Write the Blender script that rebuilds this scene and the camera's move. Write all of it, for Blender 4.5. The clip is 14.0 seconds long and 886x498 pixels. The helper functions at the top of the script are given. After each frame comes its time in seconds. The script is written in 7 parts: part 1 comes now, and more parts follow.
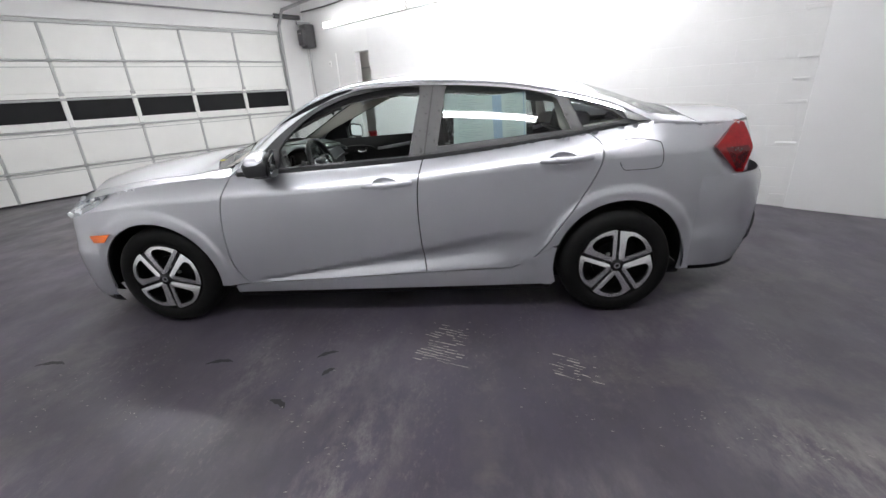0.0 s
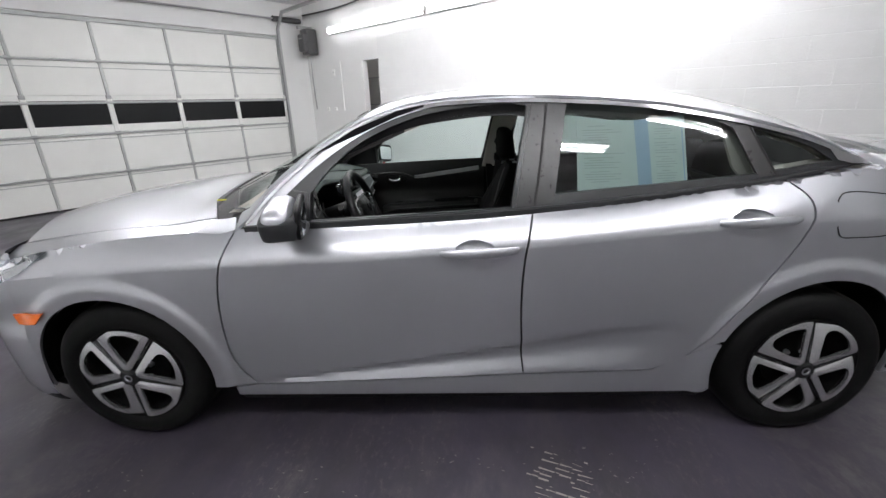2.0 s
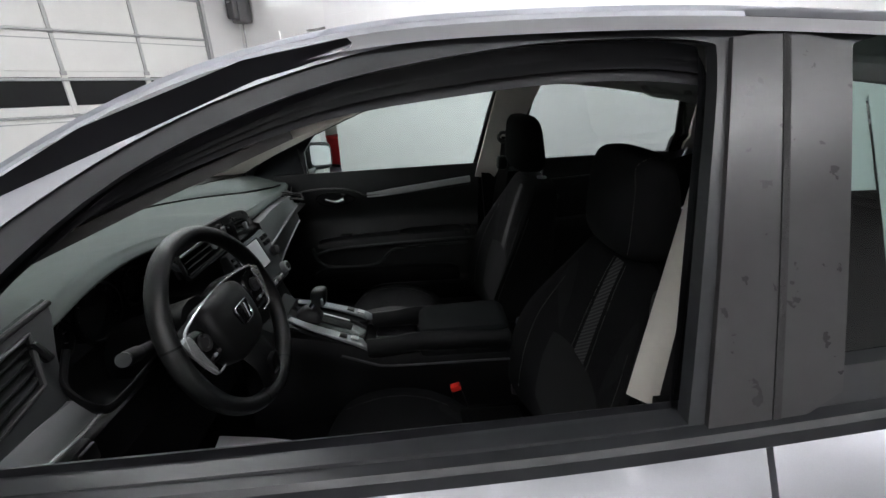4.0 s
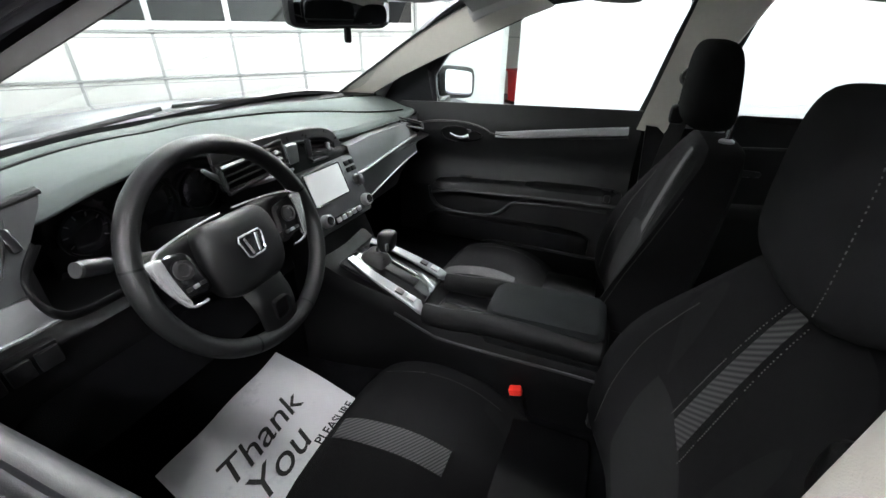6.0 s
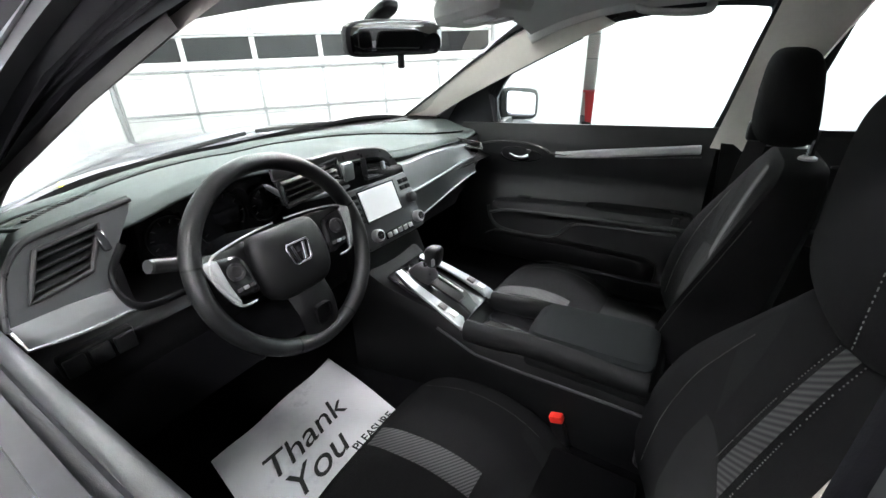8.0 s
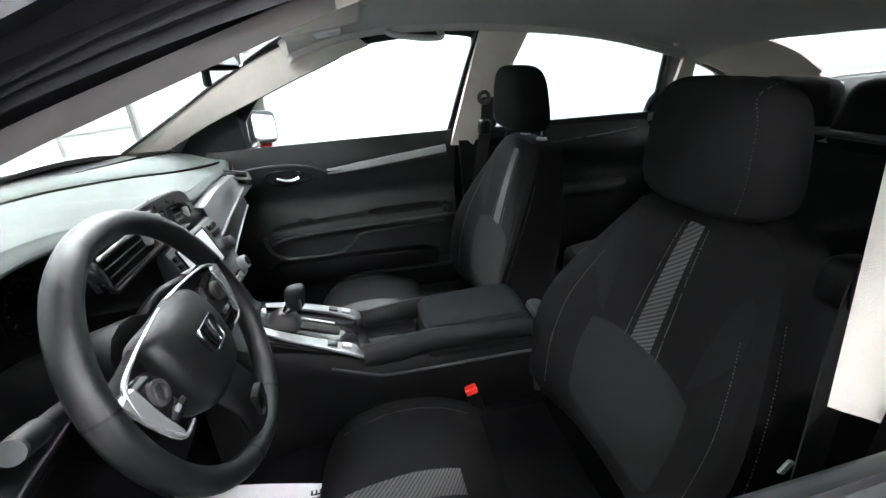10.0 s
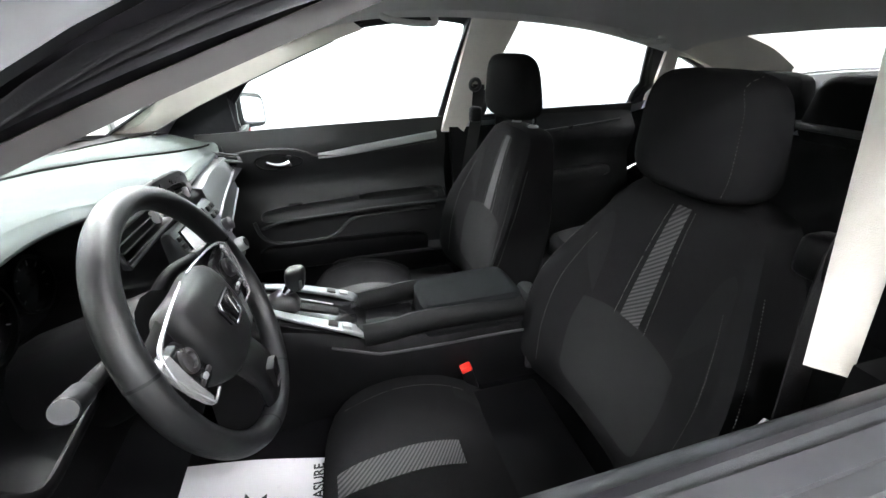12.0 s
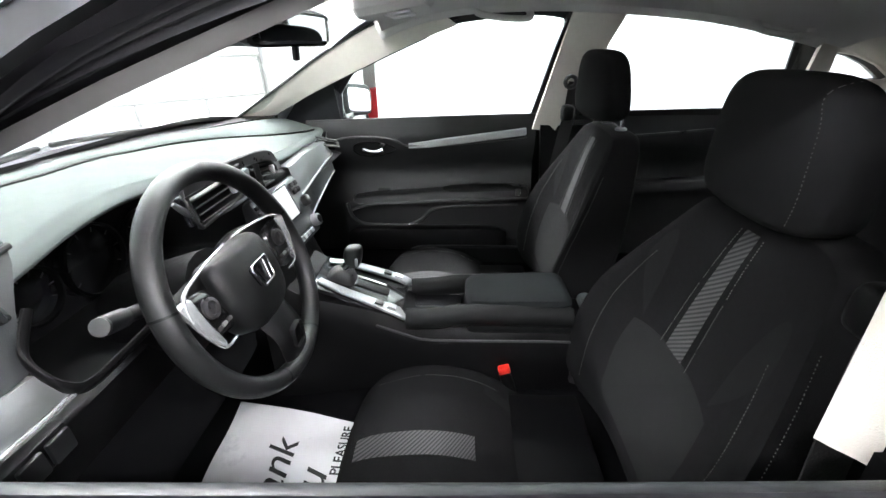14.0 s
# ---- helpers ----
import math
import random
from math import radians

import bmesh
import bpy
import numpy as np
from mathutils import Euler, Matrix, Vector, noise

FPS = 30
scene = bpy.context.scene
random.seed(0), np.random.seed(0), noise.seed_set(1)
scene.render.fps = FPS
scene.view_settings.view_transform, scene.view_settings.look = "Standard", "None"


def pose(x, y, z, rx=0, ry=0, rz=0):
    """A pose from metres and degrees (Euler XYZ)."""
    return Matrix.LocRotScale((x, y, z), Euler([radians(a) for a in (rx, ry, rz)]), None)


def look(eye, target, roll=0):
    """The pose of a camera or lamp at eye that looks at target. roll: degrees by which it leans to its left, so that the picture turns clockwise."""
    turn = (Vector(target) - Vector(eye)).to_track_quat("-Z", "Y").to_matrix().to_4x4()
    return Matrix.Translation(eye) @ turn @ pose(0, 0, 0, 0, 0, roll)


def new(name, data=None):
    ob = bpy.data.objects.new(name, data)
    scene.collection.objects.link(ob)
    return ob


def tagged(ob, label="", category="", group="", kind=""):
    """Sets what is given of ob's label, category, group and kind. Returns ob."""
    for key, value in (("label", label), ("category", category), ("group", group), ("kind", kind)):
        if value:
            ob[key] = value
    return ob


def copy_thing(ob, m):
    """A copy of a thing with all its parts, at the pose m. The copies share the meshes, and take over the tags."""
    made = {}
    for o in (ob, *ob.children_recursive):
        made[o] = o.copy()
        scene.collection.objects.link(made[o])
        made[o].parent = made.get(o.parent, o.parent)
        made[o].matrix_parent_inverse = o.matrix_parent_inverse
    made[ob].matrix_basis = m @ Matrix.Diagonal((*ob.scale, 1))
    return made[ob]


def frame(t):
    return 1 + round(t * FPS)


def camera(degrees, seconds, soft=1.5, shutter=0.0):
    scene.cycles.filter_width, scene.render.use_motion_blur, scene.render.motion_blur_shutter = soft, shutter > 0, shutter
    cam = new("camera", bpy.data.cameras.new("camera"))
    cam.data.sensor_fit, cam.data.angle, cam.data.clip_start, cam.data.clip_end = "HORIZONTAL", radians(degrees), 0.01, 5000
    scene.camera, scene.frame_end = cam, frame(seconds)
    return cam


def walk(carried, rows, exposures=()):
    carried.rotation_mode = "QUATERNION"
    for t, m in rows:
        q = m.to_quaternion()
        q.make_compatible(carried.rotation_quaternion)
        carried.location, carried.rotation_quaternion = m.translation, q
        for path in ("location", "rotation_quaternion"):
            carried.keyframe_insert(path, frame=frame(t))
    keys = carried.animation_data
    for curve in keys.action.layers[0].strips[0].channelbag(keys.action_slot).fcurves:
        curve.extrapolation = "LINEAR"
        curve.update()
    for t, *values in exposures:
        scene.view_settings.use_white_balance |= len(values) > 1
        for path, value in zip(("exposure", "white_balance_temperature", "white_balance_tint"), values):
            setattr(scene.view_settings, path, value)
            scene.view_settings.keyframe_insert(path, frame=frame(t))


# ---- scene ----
cam = camera(93.7, 14.0)
PATH = [
    (0, (0.51, -3.111, 1.307), (0.385, -1.247, 0.591), -3.3),
    (0.5, (0.247, -3.042, 1.293), (0.258, -1.178, 0.568), -1.8),
    (1, (0.065, -2.929, 1.305), (0.079, -1.078, 0.548), -0.1),
    (1.5, (-0.012, -2.649, 1.309), (0.014, -0.761, 0.651), -1.8),
    (2, (-0.014, -2.285, 1.343), (-0.067, -0.4, 0.678), -1.6),
    (2.5, (-0.06, -1.924, 1.333), (0.01, -0.027, 0.705), -2.1),
    (2.7, (-0.072, -1.787, 1.337), (0.026, 0.109, 0.707), -2.2),
    (4.8, (-0.034, -0.911, 1.246), (0.038, 0.881, 0.361), -0.6),
    (5, (-0.027, -0.891, 1.238), (-0.005, 0.88, 0.308), -0.4),
    (5.5, (0.024, -0.861, 1.232), (-0.228, 0.857, 0.24), 2.6),
    (6, (0.114, -0.834, 1.224), (-0.524, 0.795, 0.256), 0.8),
    (6.5, (0.17, -0.821, 1.22), (-0.724, 0.712, 0.298), 0.1),
    (7, (0.193, -0.816, 1.217), (-0.802, 0.67, 0.32), -1.5),
    (7.2, (0.193, -0.814, 1.218), (-0.811, 0.668, 0.326), -2.0),
    (9.3, (0.004, -0.841, 1.207), (-0.472, 0.903, 0.351), -5.3),
    (9.5, (-0.08, -0.862, 1.206), (-0.282, 0.926, 0.333), -4.8),
    (10, (-0.2, -0.89, 1.207), (0.183, 0.893, 0.386), -1.8),
    (10.5, (-0.225, -0.894, 1.198), (0.331, 0.803, 0.297), -0.1),
    (11, (-0.246, -0.904, 1.194), (0.332, 0.795, 0.312), 0.0),
    (11.5, (-0.259, -0.907, 1.201), (0.341, 0.8, 0.348), 0.6),
    (12, (-0.25, -0.912, 1.206), (0.224, 0.826, 0.336), -0.2),
    (12.5, (-0.203, -0.917, 1.204), (0.035, 0.845, 0.288), 1.4),
    (13, (-0.15, -0.928, 1.21), (-0.086, 0.854, 0.306), 0.8),
    (13.5, (-0.123, -0.938, 1.211), (-0.129, 0.847, 0.308), 0.7),
    (14, (-0.106, -0.94, 1.211), (-0.159, 0.85, 0.32), -0.2),
]
from mathutils.geometry import delaunay_2d_cdt

# exposure follows the clip's automatic gain
walk(cam, [(t, look(eye, target, roll)) for t, eye, target, roll in PATH],
     [(0, 0.55), (1.0, 0.6), (2.0, 0.35), (2.7, 0.25), (4.5, 0.6), (5.0, 1.2), (6.0, 2.1), (7.2, 2.45), (9.5, 2.3), (10.5, 2.85), (14.0, 2.88)])

# ---- world and light ----
world = bpy.data.worlds.new("world")
scene.world = world
world.use_nodes = True
world.node_tree.nodes["Background"].inputs[0].default_value = (0.02, 0.02, 0.022, 1)
world.node_tree.nodes["Background"].inputs[1].default_value = 0.1

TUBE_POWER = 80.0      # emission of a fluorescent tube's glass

# the room stands turned against the car: a runs along the roller door, b along the long wall
TURN = radians(50)
ROOM = Matrix.Rotation(TURN, 4, "Z")


def room(a, b, z):
    """A place in the room (a towards the far wall, b away from the roller door) as a place in the world."""
    return ROOM @ Vector((a, -b, z))


# ---- materials ----
def material(name, color, rough=0.5, metal=0.0, noise_scale=0.0, vary=0.0, bump=0.0, bump_scale=200.0, coat=0.0, rough_vary=0.0,
             coords="Object", second=None, second_scale=3.0, second_lo=0.45, second_hi=0.62, emission=0.0, transmission=0.0, ior=1.45,
             specular=0.5, sheen=0.0, stretch=(1, 1, 1)):
    """A procedural surface: a base colour that varies at two scales, with fine relief."""
    m = bpy.data.materials.new(name)
    m.use_nodes = True
    nt = m.node_tree
    bsdf = nt.nodes["Principled BSDF"]
    bsdf.inputs["Base Color"].default_value = (*color, 1)
    bsdf.inputs["Roughness"].default_value = rough
    bsdf.inputs["Metallic"].default_value = metal
    bsdf.inputs["Coat Weight"].default_value = coat
    bsdf.inputs["Coat Roughness"].default_value = 0.04
    bsdf.inputs["Transmission Weight"].default_value = transmission
    bsdf.inputs["IOR"].default_value = ior
    bsdf.inputs["Specular IOR Level"].default_value = specular
    bsdf.inputs["Sheen Weight"].default_value = sheen
    if emission:
        bsdf.inputs["Emission Color"].default_value = (*color, 1)
        bsdf.inputs["Emission Strength"].default_value = emission
    tc = nt.nodes.new("ShaderNodeTexCoord")
    mp = nt.nodes.new("ShaderNodeMapping")
    mp.inputs["Scale"].default_value = stretch
    nt.links.new(tc.outputs[coords], mp.inputs["Vector"])
    out = None
    if vary:
        n = nt.nodes.new("ShaderNodeTexNoise")
        n.inputs["Scale"].default_value = noise_scale
        n.inputs["Detail"].default_value = 6
        nt.links.new(mp.outputs[0], n.inputs["Vector"])
        mix = nt.nodes.new("ShaderNodeMix")
        mix.data_type = "RGBA"
        mix.inputs[6].default_value = (*[max(0, c * (1 - vary)) for c in color], 1)
        mix.inputs[7].default_value = (*[min(1, c * (1 + vary)) for c in color], 1)
        nt.links.new(n.outputs["Fac"], mix.inputs[0])
        out = mix.outputs[2]
        if rough_vary:
            r = nt.nodes.new("ShaderNodeMapRange")
            r.inputs["From Min"].default_value, r.inputs["From Max"].default_value = 0.3, 0.7
            r.inputs["To Min"].default_value, r.inputs["To Max"].default_value = rough - rough_vary, rough + rough_vary
            nt.links.new(n.outputs["Fac"], r.inputs["Value"])
            nt.links.new(r.outputs[0], bsdf.inputs["Roughness"])
    if second:
        n = nt.nodes.new("ShaderNodeTexNoise")
        n.inputs["Scale"].default_value = second_scale
        n.inputs["Detail"].default_value = 9
        n.inputs["Roughness"].default_value = 0.68
        nt.links.new(mp.outputs[0], n.inputs["Vector"])
        ramp = nt.nodes.new("ShaderNodeMapRange")
        ramp.inputs["From Min"].default_value, ramp.inputs["From Max"].default_value = second_lo, second_hi
        nt.links.new(n.outputs["Fac"], ramp.inputs["Value"])
        mix2 = nt.nodes.new("ShaderNodeMix")
        mix2.data_type = "RGBA"
        if out:
            nt.links.new(out, mix2.inputs[6])
        else:
            mix2.inputs[6].default_value = (*color, 1)
        mix2.inputs[7].default_value = (*second, 1)
        nt.links.new(ramp.outputs[0], mix2.inputs[0])
        out = mix2.outputs[2]
    if out:
        nt.links.new(out, bsdf.inputs["Base Color"])
    if bump:
        n = nt.nodes.new("ShaderNodeTexNoise")
        n.inputs["Scale"].default_value = bump_scale
        n.inputs["Detail"].default_value = 4
        nt.links.new(mp.outputs[0], n.inputs["Vector"])
        b = nt.nodes.new("ShaderNodeBump")
        b.inputs["Strength"].default_value = bump
        b.inputs["Distance"].default_value = 0.004
        nt.links.new(n.outputs["Fac"], b.inputs["Height"])
        nt.links.new(b.outputs[0], bsdf.inputs["Normal"])
    return m


def ribbed(name, dark, light, scale, angle=0.6):
    """Woven fabric with fine slanting ribs."""
    m = material(name, dark, 0.9)
    nt = m.node_tree
    bsdf = nt.nodes["Principled BSDF"]
    tc = nt.nodes.new("ShaderNodeTexCoord")
    mp = nt.nodes.new("ShaderNodeMapping")
    mp.inputs["Rotation"].default_value = (angle, angle, 0)
    w = nt.nodes.new("ShaderNodeTexWave")
    w.inputs["Scale"].default_value = scale
    w.bands_direction = "Z"
    nt.links.new(tc.outputs["Object"], mp.inputs["Vector"])
    nt.links.new(mp.outputs[0], w.inputs["Vector"])
    mix = nt.nodes.new("ShaderNodeMix")
    mix.data_type = "RGBA"
    mix.inputs[6].default_value, mix.inputs[7].default_value = (*dark, 1), (*light, 1)
    nt.links.new(w.outputs["Fac"], mix.inputs[0])
    nt.links.new(mix.outputs[2], bsdf.inputs["Base Color"])
    b = nt.nodes.new("ShaderNodeBump")
    b.inputs["Strength"].default_value, b.inputs["Distance"].default_value = 0.4, 0.001
    nt.links.new(w.outputs["Fac"], b.inputs["Height"])
    nt.links.new(b.outputs[0], bsdf.inputs["Normal"])
    return m


def glass(name, tint, rough=0.0, clear=0.9):
    """Thin sheet glass: mostly clear with a mirror-like skin."""
    m = bpy.data.materials.new(name)
    m.use_nodes = True
    nt = m.node_tree
    nt.nodes.clear()
    o = nt.nodes.new("ShaderNodeOutputMaterial")
    t = nt.nodes.new("ShaderNodeBsdfTransparent")
    t.inputs[0].default_value = (*[c * clear for c in tint], 1)
    g = nt.nodes.new("ShaderNodeBsdfGlossy")
    g.inputs["Roughness"].default_value = rough
    lw = nt.nodes.new("ShaderNodeLayerWeight")
    lw.inputs[0].default_value = 0.5
    pw = nt.nodes.new("ShaderNodeMath")
    pw.operation = "POWER"
    pw.inputs[1].default_value = 4.0
    f = nt.nodes.new("ShaderNodeMath")
    f.operation = "MULTIPLY_ADD"
    f.inputs[1].default_value, f.inputs[2].default_value = 0.85, 0.06
    nt.links.new(lw.outputs["Facing"], pw.inputs[0])
    nt.links.new(pw.outputs[0], f.inputs[0])
    mx = nt.nodes.new("ShaderNodeMixShader")
    nt.links.new(f.outputs[0], mx.inputs[0])
    nt.links.new(t.outputs[0], mx.inputs[1])
    nt.links.new(g.outputs[0], mx.inputs[2])
    nt.links.new(mx.outputs[0], o.inputs[0])
    return m


PAINT = material("silver_paint", (0.53, 0.54, 0.575), 0.36, 0.80, 900, 0.08, coat=1.0)
BLACK_TRIM = material("black_trim", (0.035, 0.034, 0.035), 0.32, 0.0, 40, 0.2, rough_vary=0.06)
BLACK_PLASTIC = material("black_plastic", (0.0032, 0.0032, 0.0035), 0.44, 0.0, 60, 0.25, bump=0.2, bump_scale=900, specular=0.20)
# grey-green plastic, its base raised to carry the sheen of the bright surroundings
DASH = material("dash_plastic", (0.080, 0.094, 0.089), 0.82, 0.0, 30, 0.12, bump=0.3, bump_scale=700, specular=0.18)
BRIGHT = material("bright_satin_trim", (0.80, 0.81, 0.82), 0.26, 0.75, 60, 0.05)
FRAME_BLACK = material("frame_black", (0.021, 0.022, 0.024), 0.36, 0.0, 50, 0.25, specular=0.55)
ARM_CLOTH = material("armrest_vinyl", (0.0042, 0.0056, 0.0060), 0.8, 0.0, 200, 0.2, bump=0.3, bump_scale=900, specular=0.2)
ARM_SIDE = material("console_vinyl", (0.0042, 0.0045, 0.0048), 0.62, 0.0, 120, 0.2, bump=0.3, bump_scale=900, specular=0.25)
AIRBAG = material("airbag_plastic", (0.0078, 0.0080, 0.0084), 0.42, 0.0, 60, 0.12, bump=0.2, bump_scale=1100, specular=0.4)
DOOR_CARD = material("door_plastic", (0.0135, 0.0142, 0.0145), 0.46, 0.0, 40, 0.2, bump=0.3, bump_scale=800, specular=0.45)
BEZEL = material("bezel_grey", (0.0075, 0.008, 0.0085), 0.42, 0.0, 60, 0.12, bump=0.1, bump_scale=800)
POD = material("pod_grey", (0.022, 0.024, 0.025), 0.42, 0.0, 60, 0.12, bump=0.15, bump_scale=800, specular=0.5)
GLOSS_BLACK = material("gloss_black", (0.012, 0.012, 0.013), 0.10, 0.0, 10, 0.3, rough_vary=0.05)
LEDGE = material("ledge_plastic", (0.026, 0.028, 0.030), 0.42, 0.0, 60, 0.15, bump=0.15, bump_scale=900, specular=0.6)
SEAL = material("door_seal_rubber", (0.010, 0.010, 0.0120), 0.42, 0.0, 60, 0.15, bump=0.06, bump_scale=900, specular=0.45)
RIM_GREY = material("moulded_rim_grey", (0.040, 0.042, 0.042), 0.38, 0.0, 80, 0.12, bump=0.1, bump_scale=900, specular=0.5)
RUBBER = material("rubber", (0.018, 0.018, 0.018), 0.75, 0.0, 80, 0.25, bump=0.3, bump_scale=300)
TYRE = material("tyre_rubber", (0.0045, 0.0045, 0.0045), 0.6, 0.0, 30, 0.3, bump=0.2, bump_scale=160, specular=0.15)
# base near zero puts the shade of wheel and vent recesses into the colour
RECESS_BLACK = material("recess_black", (0.003, 0.003, 0.003), 0.9, 0.0, 60, 0.3, specular=0.1)
CHROME = material("chrome", (0.80, 0.81, 0.83), 0.10, 1.0, 20, 0.04, rough_vary=0.04)
HUBCAP = material("hubcap_silver", (0.66, 0.66, 0.67), 0.26, 0.85, 60, 0.08)
SILVER_PLASTIC = material("silver_plastic", (0.50, 0.51, 0.52), 0.32, 0.6, 100, 0.06)
LINING_SILVER = material("lining_silver", (0.50, 0.51, 0.515), 0.36, 0.15, 60, 0.05)
# SATIN_DASH dimmed: shade on the driver's band is put into the base
SATIN_SHADED = material("satin_shaded_trim", (0.19, 0.198, 0.20), 0.36, 0.4, 60, 0.08)
SATIN_DASH = material("satin_dash_trim", (0.235, 0.25, 0.253), 0.38, 0.5, 60, 0.08)
FABRIC = material("seat_fabric", (0.0068, 0.0068, 0.0071), 0.95, 0.0, 500, 0.35, bump=0.5, bump_scale=1400, specular=0.10)
FABRIC_WING = material("seat_fabric_wing", (0.0098, 0.0099, 0.0102), 0.95, 0.0, 600, 0.3, bump=0.5, bump_scale=1400, specular=0.12)
FABRIC_CENTRE = material("seat_fabric_centre", (0.0158, 0.0160, 0.0163), 0.95, 0.0, 600, 0.3, bump=0.5, bump_scale=1400, specular=0.12)
STRIPE = ribbed("seat_stripe", (0.010, 0.010, 0.011), (0.055, 0.055, 0.055), 62)
STITCH = material("stitch_thread", (0.12, 0.12, 0.115), 0.8, 0.0, 300, 0.2)
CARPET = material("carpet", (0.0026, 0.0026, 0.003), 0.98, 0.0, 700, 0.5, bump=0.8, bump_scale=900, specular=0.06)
LEATHER = material("wheel_urethane", (0.0095, 0.0098, 0.0102), 0.36, 0.0, 60, 0.15, bump=0.22, bump_scale=1100)
BEIGE = material("beige_trim", (0.58, 0.555, 0.50), 0.62, 0.0, 80, 0.06, bump=0.2, bump_scale=700)
# same beige trim, its shaded edge painted as a grey base
PILLAR_SHADE = material("pillar_shade_grey", (0.07, 0.068, 0.066), 0.7, 0.0, 80, 0.08)
HEADLINER = material("headliner", (0.52, 0.515, 0.50), 0.95, 0.0, 400, 0.10, bump=0.4, bump_scale=900)
GLASS_CLEAR = glass("clear_glass", (0.93, 1.0, 0.97), 0.0, 0.93)
GLASS_SIDE = glass("green_glass", (0.85, 0.97, 0.93), 0.0, 0.80)
GLASS_DARK = glass("dark_tinted_glass", (0.86, 0.95, 0.93), 0.0, 0.50)
GLASS_REAR = glass("tinted_glass", (0.88, 0.95, 0.93), 0.0, 0.62)
MIRROR = material("mirror_glass", (0.86, 0.88, 0.90), 0.02, 1.0)
RED_LENS = material("red_lens", (0.22, 0.006, 0.008), 0.10, 0.0, 60, 0.35, coat=1.0)
RED_DARK = material("dark_red_lens", (0.09, 0.006, 0.008), 0.12, 0.0, 60, 0.3, coat=1.0)
AMBER = material("amber_lens", (0.85, 0.17, 0.02), 0.2, 0.0, 80, 0.15, coat=0.8)
LAMP_LENS = material("lamp_lens", (0.36, 0.38, 0.40), 0.08, 0.6, 30, 0.2, coat=1.0)
PAPER = material("paper", (0.72, 0.72, 0.74), 0.9, 0.0, 14, 0.07, second=(0.40, 0.40, 0.44), second_scale=7, second_lo=0.58, second_hi=0.75)
GUIDE = material("pale_green_paper", (0.66, 0.78, 0.74), 0.7, 0.0, 20, 0.04)
GUIDE_BLUE = material("pale_blue_print", (0.40, 0.56, 0.70), 0.7, 0.0, 40, 0.06)
GUIDE_INK = material("grey_print", (0.50, 0.60, 0.57), 0.8, 0.0, 60, 0.1)
INK = material("black_ink", (0.012, 0.012, 0.014), 0.6, 0.0, 90, 0.2)
RED_BUTTON = material("red_button", (0.75, 0.035, 0.025), 0.35, 0.0, 60, 0.1)
# pale base and faint glow stand in for the reflection on the screen
SCREEN = material("radio_screen", (0.66, 0.68, 0.69), 0.14, 0.1, 8, 0.05, emission=0.05)
SCREEN_PANEL = material("radio_panel", (0.075, 0.080, 0.083), 0.35, 0.2, 60, 0.1)
WHITE_LABEL = material("white_print", (0.75, 0.75, 0.75), 0.6, 0.0, 90, 0.05)
YELLOW = material("yellow_label", (0.80, 0.75, 0.05), 0.6, 0.0, 50, 0.1)

WALL_PAINT = material("white_wall_paint", (0.73, 0.73, 0.72), 0.55, 0.0, 3, 0.035, bump=0.25, bump_scale=60, second=(0.66, 0.65, 0.63), second_scale=1.7,
                      second_lo=0.60, second_hi=0.85)
BLOCK_PAINT = material("white_block_paint", (0.70, 0.70, 0.695), 0.6, 0.0, 5, 0.05, bump=0.35, bump_scale=45, second=(0.64, 0.63, 0.61), second_scale=2.4,
                       second_lo=0.60, second_hi=0.85)
SMOOTH_PANEL = material("smooth_white_panel", (0.75, 0.75, 0.75), 0.35, 0.0, 2, 0.02)
CEILING_PAINT = material("ceiling_paint", (0.76, 0.76, 0.75), 0.8, 0.0, 3, 0.06)
DOOR_WHITE = material("roller_door_paint", (0.76, 0.76, 0.73), 0.45, 0.0, 4, 0.05, bump=0.12, bump_scale=30)
DOOR_RAIL = material("roller_door_rail", (0.42, 0.43, 0.42), 0.45, 0.2, 6, 0.12)
DARK_GLASS = material("dark_window", (0.006, 0.006, 0.007), 0.35, 0.0, 3, 0.3, specular=0.25)
STEEL = material("grey_steel", (0.38, 0.38, 0.38), 0.4, 0.7, 20, 0.12)
BOX_GREY = material("dark_grey_housing", (0.07, 0.068, 0.070), 0.5, 0.0, 30, 0.2)
TUBE = material("tube_glow", (0.97, 0.97, 1.0), 0.5, emission=TUBE_POWER * 0.70)
TUBE_STRONG = material("bright_tube_glow", (0.97, 0.97, 1.0), 0.5, emission=TUBE_POWER * 1.2)
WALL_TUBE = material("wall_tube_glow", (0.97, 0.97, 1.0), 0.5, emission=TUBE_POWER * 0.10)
FIXTURE = material("fixture_white", (0.80, 0.80, 0.78), 0.4, 0.0, 20, 0.03)
OPENING_GREY = material("grey_boarding", (0.60, 0.585, 0.565), 0.7, 0.0, 5, 0.1, bump=0.2, bump_scale=40)
RED_BIN = material("red_plastic", (0.50, 0.02, 0.025), 0.45, 0.0, 30, 0.15)


